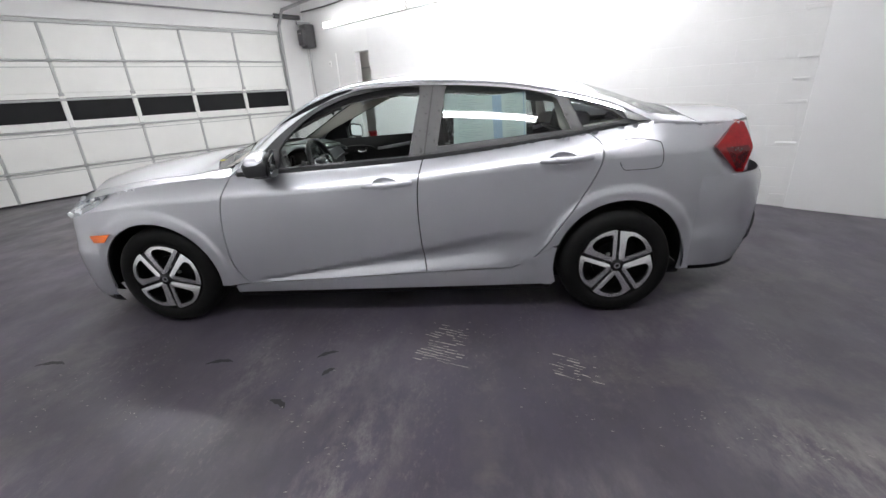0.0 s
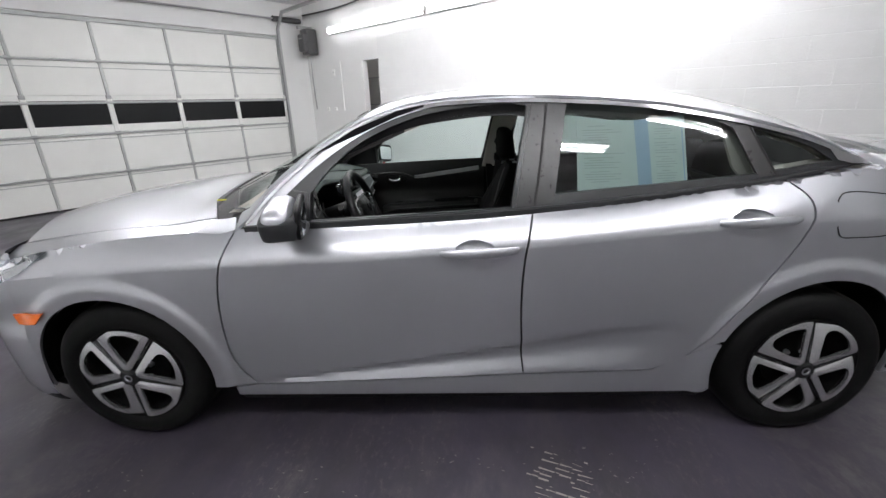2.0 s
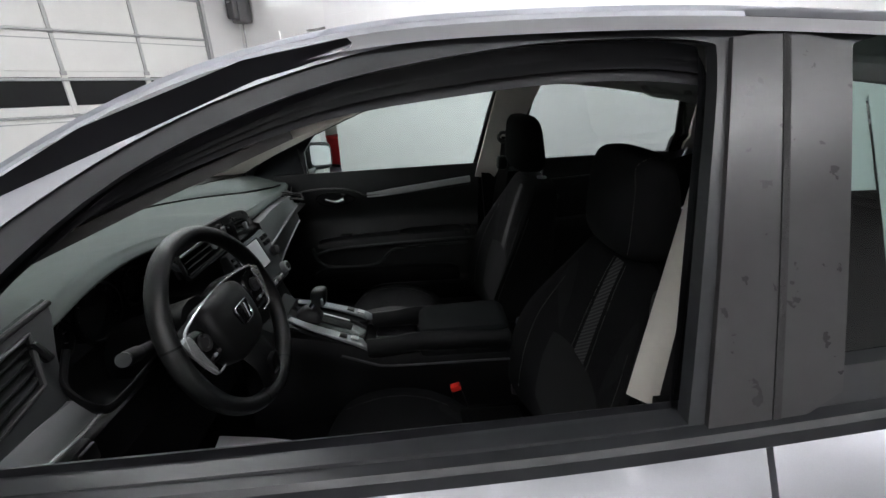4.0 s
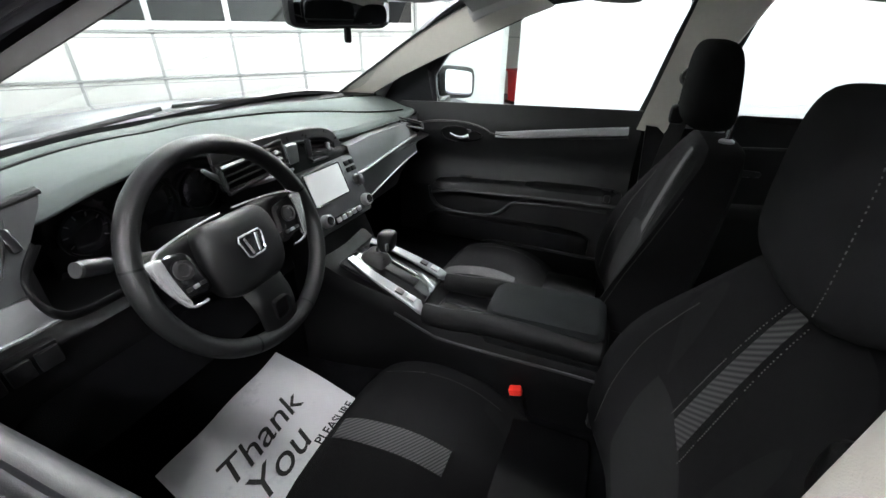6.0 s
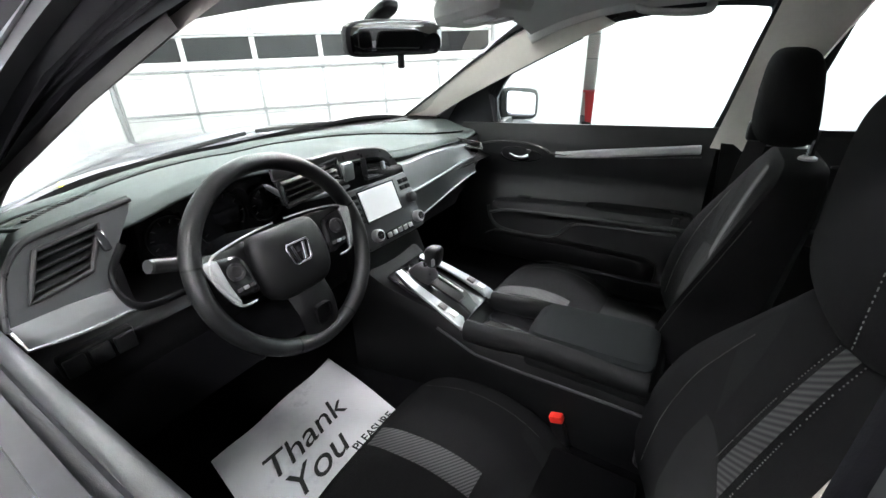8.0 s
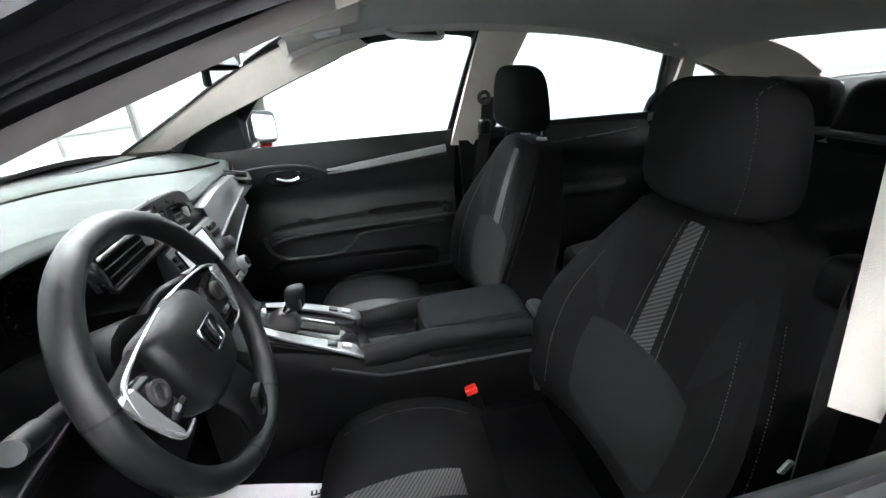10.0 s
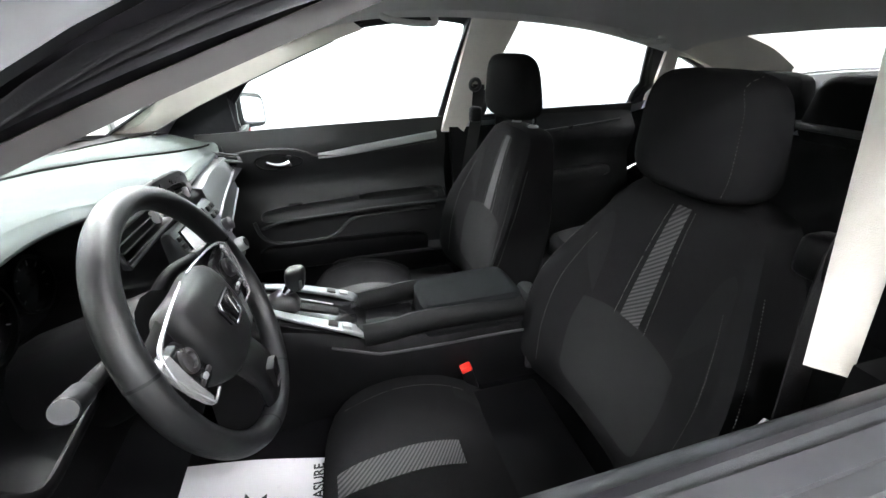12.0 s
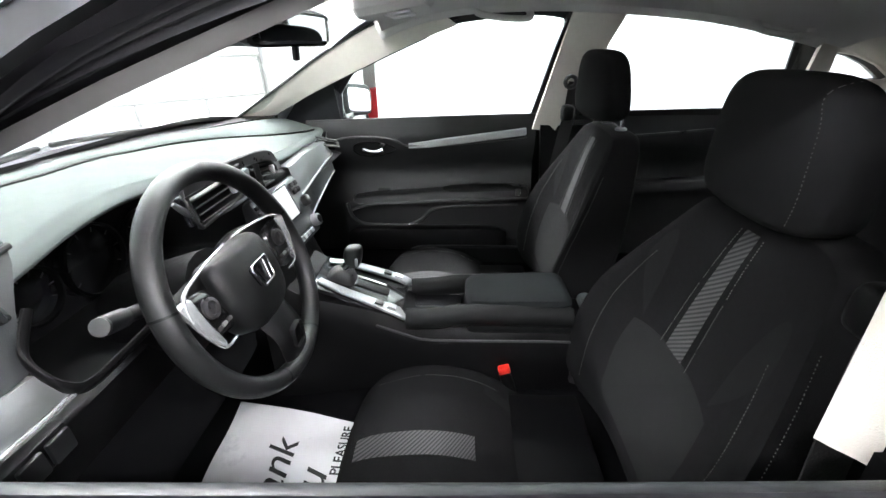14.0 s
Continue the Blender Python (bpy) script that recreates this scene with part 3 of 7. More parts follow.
def roller_door():
    """A sectional door: rows of panels between steel rails and stiles, with one row of dark windows."""
    x1, n, w = 2.72, 6, 0.935
    x0 = x1 - n * w
    rows = (0.0, 0.47, 1.04, 1.55, 2.03, 2.58)
    leaf = room_box("door_1", x0, x1, DOORWALL + 0.05, DOORWALL + 0.09, 0.0, 2.6, DOOR_WHITE, label="white sectional garage door with one row of dark windows")
    for r in range(5):
        for c in range(n):
            a, b = x0 + c * w + 0.022, x0 + (c + 1) * w - 0.022
            lo, hi = rows[r] + 0.02, rows[r + 1] - 0.02
            if r == 2:
                lo_w, hi_w = 1.165, 1.50
                bm = box(b - a, 0.012, lo_w - lo - 0.01, ((a + b) / 2, DOORWALL + 0.044, (lo + lo_w - 0.01) / 2), 0.003, 1)
                part("panel", moved(bm, ROOM), DOOR_WHITE, leaf, smooth=False)
                bm = box(b - a - 0.03, 0.01, hi_w - lo_w, ((a + b) / 2, DOORWALL + 0.044, (lo_w + hi_w) / 2), 0.002, 1)
                part("pane", moved(bm, ROOM), DARK_GLASS, leaf, "dark window pane", smooth=False)
            else:
                bm = box(b - a, 0.012, hi - lo, ((a + b) / 2, DOORWALL + 0.044, (lo + hi) / 2), 0.004, 1)
                part("panel", moved(bm, ROOM), DOOR_WHITE, leaf, smooth=False)
    for c in range(n + 1):
        for r in range(5):
            mat = DOOR_WHITE if r == 2 else DOOR_RAIL
            wide = 0.06 if r == 2 else 0.036
            bm = box(wide, 0.022, rows[r + 1] - rows[r] - 0.03, (x0 + c * w, DOORWALL + 0.040, (rows[r] + rows[r + 1]) / 2), 0.004, 1)
            part("stile", moved(bm, ROOM), mat, leaf, smooth=False)
            if 0 < c < n and r:
                bm = box(0.07, 0.016, 0.05, (x0 + c * w, DOORWALL + 0.026, rows[r]), 0.004, 1)
                part("hinge", moved(bm, ROOM), STEEL, leaf, "small steel hinge", smooth=False)
    for z, d in ((0.47, 0.028), (1.04, 0.03), (1.475, 0.035), (2.03, 0.028), (2.56, 0.05)):
        bm = sweep([(x0, DOORWALL + 0.022, z), (x1, DOORWALL + 0.022, z)], rect_ring(0.03, d, 0.006))
        part("rail", moved(bm, ROOM), DOOR_RAIL, leaf)
    for z in (0.41, 0.97, 1.94):
        bm = box(n * w, 0.006, 0.012, ((x0 + x1) / 2, DOORWALL + 0.034, z), 0.002, 1)
        part("rib", moved(bm, ROOM), DOOR_RAIL, leaf, smooth=False)
    bm = box(n * w, 0.03, 0.03, ((x0 + x1) / 2, DOORWALL + 0.045, 0.012), 0.006, 1)
    part("bottom_seal", moved(bm, ROOM), RUBBER, leaf, "black rubber seal along the floor", smooth=False)
    for x in (x1 + 0.012, x0 - 0.012):
        bm = sweep([(x, DOORWALL - 0.03, 0.0), (x, DOORWALL - 0.03, 2.7), (x, DOORWALL - 0.25, 2.95), (x, DOORWALL - 2.4, 3.0)], rect_ring(0.05, 0.05, 0.008), up=Vector((1, 0, 0)))
        part("track", moved(bm, ROOM), STEEL, leaf, "steel guide track")
    bm = sweep([(x0 + 0.3, DOORWALL - 0.1, 2.86), (x1 + 0.4, DOORWALL - 0.1, 2.86)], round_ring(0.016))
    part("shaft", moved(bm, ROOM), STEEL, leaf, "steel spring shaft")
    for x in (x0 + 1.2, x1 + 0.2):
        bm = sweep([(x - 0.3, DOORWALL - 0.1, 2.86), (x + 0.25, DOORWALL - 0.1, 2.86)], round_ring(0.045, 14))
        part("spring", moved(bm, ROOM), BOX_GREY, leaf, "dark coil spring")


roller_door()


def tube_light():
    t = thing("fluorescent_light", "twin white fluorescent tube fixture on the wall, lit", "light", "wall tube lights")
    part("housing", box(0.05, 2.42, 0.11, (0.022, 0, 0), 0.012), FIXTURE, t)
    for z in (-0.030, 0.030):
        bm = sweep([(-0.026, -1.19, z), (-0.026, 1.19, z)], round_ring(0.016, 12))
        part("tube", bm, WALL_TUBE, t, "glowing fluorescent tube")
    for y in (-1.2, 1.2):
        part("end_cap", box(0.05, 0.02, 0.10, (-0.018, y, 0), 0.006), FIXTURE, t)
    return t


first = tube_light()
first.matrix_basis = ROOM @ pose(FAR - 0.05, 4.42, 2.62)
# the fixture at FAR + 1.06 is unseen, added to brighten the closet boards
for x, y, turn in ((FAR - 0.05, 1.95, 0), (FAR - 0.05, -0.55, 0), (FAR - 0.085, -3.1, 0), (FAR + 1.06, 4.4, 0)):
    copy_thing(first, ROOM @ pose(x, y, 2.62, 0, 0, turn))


def ceiling_light(glow):
    t = thing("ceiling_light", "short twin fluorescent fixture under the ceiling, lit", "light", "ceiling tube lights")
    part("housing", box(1.24, 0.15, 0.05, (0, 0, 0.045), 0.012), FIXTURE, t)
    for y in (-0.04, 0.04):
        part("tube", sweep([(-0.59, y, 0), (0.59, y, 0)], round_ring(0.016, 12)), glow, t, "glowing fluorescent tube")
    for x in (-0.605, 0.605):
        part("end_cap", box(0.02, 0.13, 0.05, (x, 0, 0.005), 0.006), FIXTURE, t)
    return t


# rows of ceiling lights along both sides of the car
over = ceiling_light(TUBE)
over.matrix_basis = pose(-2.2, -2.85, HIGH - 0.075, 0, 0, -14)
for x, y in ((-0.75, -2.65), (0.80, -2.42), (2.20, -2.22)):
    copy_thing(over, pose(x, y, HIGH - 0.075, 0, 0, -14))
# far row set stronger, plus an unseen fixture added to light the roller door
over = ceiling_light(TUBE_STRONG)
over.matrix_basis = pose(-2.4, 2.2, HIGH - 0.075, 0, 0, -14)
for x, y in ((-3.6, 1.5), (-1.0, 2.05), (0.3, 1.9), (1.5, 1.6)):
    copy_thing(over, pose(x, y, HIGH - 0.075, 0, 0, -14))


def opener():
    """A motor housing high on the wall beside the roller door."""
    t = thing("door_opener", "dark grey door opener housing on the wall", "door opener", place=room(FAR - 0.16, -(DOORWALL - 0.35), 2.48))
    t.rotation_euler = (0, 0, TURN)
    part("housing", box(0.22, 0.24, 0.44, (0.02, 0, 0), 0.03), BOX_GREY, t)
    part("cover", box(0.10, 0.20, 0.30, (-0.11, 0, -0.02), 0.025), BOX_GREY, t)
    part("label", box(0.004, 0.09, 0.018, (-0.162, 0, 0.05)), STEEL, t, "pale maker's strip", smooth=False)
    part("bracket", box(0.30, 0.05, 0.06, (0, 0.08, 0.25), 0.006), STEEL, t)
    bm = sweep(spline([(0.08, 0.1, -0.2), (0.10, 0.14, -0.7), (0.13, 0.16, -1.2)], 5), round_ring(0.012, 8))
    part("cable_pipe", bm, STEEL, t, "grey cable pipe")


opener()


def wall_plate(y, z, w, h):
    t = thing("wall_plate", "small white switch plate on the white wall", "switch plate", "wall plates", room(FAR - 0.008, -y, z))
    t.rotation_euler = (0, 0, TURN)
    part("plate", box(0.012, w, h, bevel=0.004), FIXTURE, t)
    part("button", box(0.010, w * 0.3, h * 0.3, (-0.007, 0, 0), 0.002), STEEL, t)


wall_plate(5.66, 1.93, 0.07, 0.11)
wall_plate(5.95, 1.28, 0.07, 0.07)
wall_plate(5.70, 1.28, 0.07, 0.07)
bm = sweep([(FAR - 0.015, 5.42, 1.25), (FAR - 0.015, 5.42, 2.1)], round_ring(0.01, 8), up=Vector((1, 0, 0)))
part("conduit", moved(bm, ROOM), FIXTURE, label="white cable pipe on the wall", category="pipe")
bm = sweep(spline([(FAR - 0.03, DOORWALL - 0.05, 2.98), (FAR - 0.05, 5.4, 2.95), (FAR - 0.03, 4.6, 3.0), (FAR - 0.06, 4.0, 3.12)], 5), round_ring(0.014, 8))
part("cable", moved(bm, ROOM), BOX_GREY, label="dark cable slung under the ceiling", category="cable")


def scuff(cx, cy, n, length, pitch, turn):
    """Tyre-tread rub marks: a stack of thin pale bars with broken ends."""
    verts, faces = [], []
    rot = Matrix.Rotation(turn, 3, "Z")
    for i in range(n):
        x = -length / 2 + random.uniform(-.03, .03) - .004 * i
        end = x + length * random.uniform(.6, 1.0)
        while x < end:
            seg = random.uniform(0.010, 0.07)
            if random.random() < 0.90 - 0.45 * i / n:
                h = pitch * random.uniform(0.06, 0.22)
                y = (i - n / 2) * pitch + random.uniform(-0.15, 0.15) * pitch
                k = len(verts)
                for a, b in ((x, y - h), (x + seg * 0.9, y - h * random.uniform(0.3, 1)), (x + seg * 0.95, y + h * random.uniform(0.3, 1)), (x, y + h)):
                    p = rot @ Vector((a, b, 0))
                    verts.append((cx + p.x, cy + p.y, 0.0015))
                faces.append((k, k + 1, k + 2, k + 3))
            x += seg
    me = bpy.data.meshes.new("tyre_mark")
    me.from_pydata(verts, [], faces)
    me.materials.append(SCUFF)
    ob = new("tyre_mark", me)
    tagged(ob, "pale rubbed tyre-tread marks on the dark floor", "tyre mark", "tyre marks", "stuff")


scuff(0.40, -1.17, 17, 0.24, 0.022, radians(-22))
scuff(1.04, -1.41, 8, 0.24, 0.021, radians(-28))


def dark_curl(cx, cy, turn, size):
    """A short curled rubber streak, thin at both ends."""
    verts, faces = [], []
    for i in range(13):
        a = radians(160 - 150 * i / 12)
        w = .004 + .013 * math.sin(math.pi * i / 12) * (.7 + .3 * math.sin(i * 1.7))
        for k in (-1, 1):
            p = Matrix.Rotation(turn, 3, "Z") @ Vector((size * math.cos(a), (size * .35 + k * w) * math.sin(a) + k * .002, 0))
            verts.append((cx + p.x, cy + p.y, .0012))
        if i:
            faces.append((2 * i - 2, 2 * i, 2 * i + 1, 2 * i - 1))
    me = bpy.data.meshes.new("rub_streak")
    me.from_pydata(verts, [], faces)
    me.materials.append(RUB_DARK)
    tagged(new("rub_streak", me), "short dark curled rubber streak on the floor", "rub mark", "rubber streaks", "stuff")


for cx, cy, turn, size in ((-1.83, -1.31, .1, .085), (-.85, -1.315, .15, .075), (-.40, -1.63, -.5, .055), (-.27, -1.255, .5, .06), (-.22, -1.40, .9, .04)):
    dark_curl(cx, cy, turn, size)


def flecks(strips):
    """Pale scratched flecks strewn along strips of the floor."""
    verts, faces = [], []
    for x0, y0, x1, y1, wide, n in strips:
        for _ in range(n):
            t, s = random.random(), random.gauss(0, wide)
            x, y = x0 + (x1 - x0) * t + s, y0 + (y1 - y0) * t + s * .3
            a, r = random.uniform(-.9, .4), random.uniform(.002, .009)
            k = len(verts)
            for u, v in ((-r, 0), (0, -r * random.uniform(.2, .5)), (r, 0), (0, r * random.uniform(.2, .5))):
                verts.append((x + u * math.cos(a) - v * math.sin(a), y + u * math.sin(a) + v * math.cos(a), .0012))
            faces.append((k, k + 1, k + 2, k + 3))
    me = bpy.data.meshes.new("floor_flecks")
    me.from_pydata(verts, [], faces)
    me.materials.append(FLECK)
    tagged(new("floor_flecks", me), "pale scratched flecks strewn over the dark floor", "floor flecks", "", "stuff")


flecks(((-1.35, -1.05, -1.0, -1.75, .10, 70), (-.65, -1.05, .05, -2.05, .10, 110), (-.1, -.98, .75, -1.08, .15, 60), (1.35, -1.70, 1.85, -1.95, .12, 60), (-1.9, -1.2, -1.45, -1.8, .12, 40), (.4, -1.3, 1.3, -1.8, .25, 40)))
# ---- the car: surfaces ----
# x runs from the nose (-) to the tail (+), the driver's side is at negative y
zline = curve([(-2.3, .66), (-1.7, .745), (-1.2, .79), (-.06, .838), (1.1, .925), (1.88, .94), (2.3, .94)])
zrail = curve([(-2.3, .68), (-2.0, .755), (-1.7, .82), (-1.35, .875), (-1.0, .905), (-.83, .915), (-.70, 1.047), (-.518, 1.195), (-.328, 1.297), (-.135, 1.348), (.08, 1.363),
               (.34, 1.360), (.69, 1.333), (.93, 1.293), (1.17, 1.237), (1.35, 1.178), (1.52, 1.092), (1.7, 1.075), (1.95, 1.065), (2.3, 1.04)])
zbelt = curve([(-2.3, .68), (-2.0, .755), (-1.7, .82), (-1.35, .875), (-1.0, .905), (-.82, .913), (.3, .965), (1.0, 1.03), (1.52, 1.090), (1.7, 1.075), (1.95, 1.065), (2.3, 1.04)])
zsill = curve([(-2.3, .68), (-2.0, .755), (-1.7, .82), (-1.35, .875), (-1.0, .900), (-.82, .902), (-.5, .914), (.2, .932), (.65, .942), (1.10, .952), (1.25, .99), (1.40, 1.045), (1.52, 1.075), (1.7, 1.075), (1.95, 1.065), (2.3, 1.04)])
plan = curve([(-2.3, .16), (-2.0, .085), (-1.7, .035), (-1.2, .008), (-.6, 0), (.9, 0), (1.4, .022), (1.8, .075), (2.05, .13), (2.3, .2)])
plan_top = curve([(-1.0, .0), (0, -.01), (.4, 0), (1.0, .02), (1.5, .085), (2.0, .12)])
zmid = curve([(-2.3, .82), (-2.15, .84), (-1.8, .915), (-1.35, .968), (-1.12, .972), (-1.0, 1.02), (-.7, 1.17), (-.32, 1.355), (0, 1.402), (.3, 1.415), (.65, 1.403), (1.0, 1.37), (1.35, 1.285),
              (1.7, 1.165), (1.9, 1.135), (2.2, 1.11), (2.3, 1.05)])
flank = [(.12, .80), (.17, .834), (.215, .850), (.245, .856), (.275, .858), (.36, .866), (.46, .875), (.60, .884)]
ARCHES = ((-1.375, .302, .366), (1.365, .325, .372))


fold = curve([(-.80, .275), (-.70, .292), (-.2, .377), (.272, .456), (.61, .522), (.9, .555)])


def smooth(a, b, x):
    t = min(1, max(0, (x - a) / (b - a)))
    return t * t * (3 - 2 * t)


def width(x, z):
    """Half the body's width."""
    zl, zb = zline(x), zbelt(x)
    if z <= zl:
        w = flank_at(z) if z < 0.60 else .884 + .010 * min(1, (z - .60) / max(.02, zl - .60))
    elif z <= zb:
        s = (z - zl) / max(.03, zb - zl)
        w = .894 - .082 * s ** 1.28
    else:
        return .812 - (z - zb) * .45 - (z - zb) ** 2 * .12 - plan_top(x) - plan(x) * .2
    if -.80 < x < 1.0 and z < .56:
        zc, z0 = fold(x), .260 + (x + .84) * .034
        if z0 < z < zc:
            d = (zc - z) / max(.02, zc - z0)
            w -= .031 * min(1, (zc - z0) / .12) * min(1, d * 4.2) * (1 - smooth(.4, 1.0, d)) * (1 - smooth(.55, .95, x))
    for cx, cz, r in ARCHES:
        d = math.hypot(x - cx, z - cz)
        if d < r + .12:
            w += .012 * (1 - smooth(r + .050, r + .082, d))
    return w - plan(x)


flank_at = curve(flank)


def side(sgn):
    """Lays (x, z) onto the car's flank, depth metres under the skin."""
    def place(x, z, depth=0.0):
        return Vector((x, sgn * (width(x, z) - depth), z))
    return place


def top(x, s, depth=0.0):
    """Lays (x, s) onto hood, screens and roof: s runs from -1 at the driver's rail to 1."""
    zr = zrail(x)
    yr = width(x, zr)
    z = zr + (zmid(x) - zr) * (1 - abs(s) ** 2.3)
    return Vector((x, s * (yr - depth * 0.5 * abs(s)), z - depth))


car = thing("car", "silver four-door saloon with an open driver's window", "car")


def both(name, outline, mat, label="", holes=(), step=0.03, thick=0.02, depth=0.0, follow=zline, parents=None, far=None, far_holes=None):
    """The same sheet on both flanks, or an outline of its own on the passenger's; gives the two parts."""
    out = []
    for i, sgn in enumerate((-1, 1)):
        pl = side(sgn)
        edge = far if far and sgn > 0 else outline
        cut = far_holes if far_holes and sgn > 0 else holes
        bm = panel(edge, lambda x, z, d: pl(x, z, d + depth), cut, step, thick, follow)
        out.append(part(name, bm, mat, parents[i] if parents else car, label))
    return out


def arch(cx, cz, r, a0, a1, n=22):
    return [(cx + r * math.cos(radians(a0 + (a1 - a0) * i / n)), cz + r * math.sin(radians(a0 + (a1 - a0) * i / n))) for i in range(n + 1)]


def line(f, x0, x1, n=24, dz=0.0):
    return [(x0 + (x1 - x0) * i / n, f(x0 + (x1 - x0) * i / n) + dz) for i in range(n + 1)]


def sp(pts, n=6):
    return [tuple(p) for p in spline([(*p, 0) for p in pts], n)]


FRONT_GAP = [p[:2] for p in sp([(-.832, .911), (-.868, .822), (-.905, .69), (-.920, .515), (-.905, .37), (-.84, .262)])]
B_GAP = [p[:2] for p in sp([(.275, .964), (.243, .835), (.233, .66), (.241, .47), (.256, .303)])]
REAR_GAP = [p[:2] for p in sp([(1.17, 1.047), (1.228, .985), (1.209, .87), (1.13, .72), (1.02, .56), (.90, .39), (.76, .316)])]
G = 0.0035
FA, RA = ARCHES

# wings and flanks
fender = [(x - G, z) for x, z in FRONT_GAP] + [(-.93, .25)] + arch(*FA, -8, 190, 28) + [(-1.765, .23), (-1.765, .60), (-1.78, .70), (-1.86, .782)] + line(zrail, -1.85, -.835 - G, 20)
both("front_wing", fender[:-1], PAINT, thick=0.012, step=0.016)
door_f = [(x + G, z) for x, z in FRONT_GAP] + [(-.4, .276), (.05, .294)] + [(x - G, z) for x, z in B_GAP[::-1]] + line(zbelt, .27, -.82, 24)


def bowl(x0, z0):
    return [p[:2] for p in sp([(x0 + .050, z0 + .010), (x0 + .085, z0 + .030), (x0 + .12, z0 + .036), (x0 + .16, z0 + .030), (x0 + .192, z0 + .012), (x0 + .175, z0 - .018), (x0 + .13, z0 - .031), (x0 + .085, z0 - .022), (x0 + .050, z0 + .010)][:-1], 4)]


BOWL_F, BOWL_R = bowl(-.062, .843), bowl(.898, .932)
front_doors = both("front_door", door_f, PAINT, "", (BOWL_F,), step=0.016, far=door_f[:-25] + line(zsill, .27, -.82, 24))
door_r = [(x + G, z) for x, z in B_GAP] + [(.5, .31)] + [(x - G, z) for x, z in REAR_GAP[::-1]] + line(zbelt, 1.15, .28, 20)
rear_doors = both("rear_door", door_r, PAINT, "", (BOWL_R,), step=0.016, far=[(x, min(z, zsill(x))) for x, z in door_r[:-21]] + line(zsill, 1.15, .28, 20), far_holes=(bowl(.70, .86),))
rocker = [(-.935, .195), (-.935, .24)] + [(-.84, .262 - 2 * G), (-.4, .276 - 2 * G), (.256, .303 - 2 * G), (.76, .316 - 2 * G), (.90, .39 - 2 * G), (.985, .44)] + arch(*RA, 163, 197, 6) + [(.99, .195)]
both("side_sill", rocker, PAINT)
under = [(-.935, .190), (.99, .190), (.985, .155), (-.93, .155)]
both("sill_underside", under, BLACK_PLASTIC, depth=0.01)
quarter = [(x + G, z) for x, z in REAR_GAP[:-1]] + [(.90, .39 - G), (.99, .445)] + arch(*RA, 160, -12, 30) + [(1.795, .25), (1.795, .62), (1.88, .74), (1.955, .80), (1.815, .952), (1.95, 1.045)] \
    + line(zbelt, 1.93, 1.18, 20)
both("rear_quarter", quarter, PAINT, step=0.016, far=[(x, min(z, zsill(x))) for x, z in quarter[:-21]] + line(zsill, 1.93, 1.18, 20))
# unseen black sheets added behind the gaps to keep them dark
inner = [(-1.85, .2), (-1.85, .72)] + line(zbelt, -1.8, 1.9, 30, -.02) + [(1.9, .25)]
wells = [arch(cx, cz, r + .01, 0, 354, 30) for cx, cz, r in ARCHES]
both("inner_shell", inner, BLACK_PLASTIC, far=inner[:2] + line(zsill, -1.8, 1.9, 30, -.03) + inner[-1:], holes=wells, step=0.08, thick=0.004, depth=0.05)


def ring_arch(cx, cz, r):
    """The dark liner of a wheel arch."""
    bm = bmesh.new()
    rows = []
    for i in range(37):
        a = radians(-8 + 196 * i / 36)
        rows.append([bm.verts.new((cx + r * math.cos(a) * k, y, cz + r * math.sin(a) * k)) for y, k in ((-.835, 1.0), (-.80, 1.03), (-.55, 1.03), (-.55, .2))])
    for p, q in zip(rows, rows[1:]):
        for j in range(3):
            bm.faces.new((p[j], p[j + 1], q[j + 1], q[j]))
    return bm


for cx, cz, r in ARCHES:
    for sgn in (1, -1):
        bm = ring_arch(cx, cz, r)
        bmesh.ops.scale(bm, vec=(1, sgn, 1), verts=bm.verts)
        part("arch_liner", bm, BLACK_PLASTIC, car, "black wheel arch liner")


def bumper(x0, xn, z0, z1, power, lo=0.0):
    """A bumper skin that wraps round the nose or tail."""
    bm = bmesh.new()
    rows = []
    nz, ns = 18, 60
    for i in range(nz + 1):
        z = z0 + (z1 - z0) * i / nz
        row = []
        for j in range(ns + 1):
            a = -math.pi / 2 + math.pi * j / ns
            s, c = math.sin(a), math.cos(a)
            s = math.copysign(abs(s) ** (2 / power), s)
            c = abs(c) ** (2 / power)
            row.append(bm.verts.new((x0 + (xn(z) - x0) * c, s * width(x0, z), z)))
        rows.append(row)
    for p, q in zip(rows, rows[1:]):
        for j in range(ns):
            bm.faces.new((p[j], p[j + 1], q[j + 1], q[j]))
    bmesh.ops.recalc_face_normals(bm, faces=bm.faces)
    return bm


nose = curve([(.15, -2.12), (.25, -2.17), (.45, -2.185), (.62, -2.13), (.70, -2.08)])
nose_top = curve([(.68, -2.09), (.76, -2.03), (.80, -1.97), (.835, -1.88)])
tail = curve([(.24, 2.27), (.35, 2.33), (.5, 2.36), (.75, 2.35), (.80, 2.31)])
part("front_bumper", bumper(-1.752, nose, .175, .70, 2.25), PAINT, car)
part("front_lip", bumper(-1.745, lambda z: -2.12, .13, .185, 2.25), BLACK_PLASTIC, car, "black lower lip")
part("rear_bumper", bumper(1.78, tail, .265, .80, 2.6), PAINT, car)
part("rear_valance", bumper(1.80, lambda z: 2.28, .235, .29, 2.6), BLACK_PLASTIC, car, "black lower valance")
part("tail_panel", bumper(1.88, lambda z: 2.215 - (z - .8) * .10, .80, 1.065, 2.5), PAINT, car)
part("nose_panel", bumper(-1.752, nose_top, .70, .832, 2.25), PAINT, car)


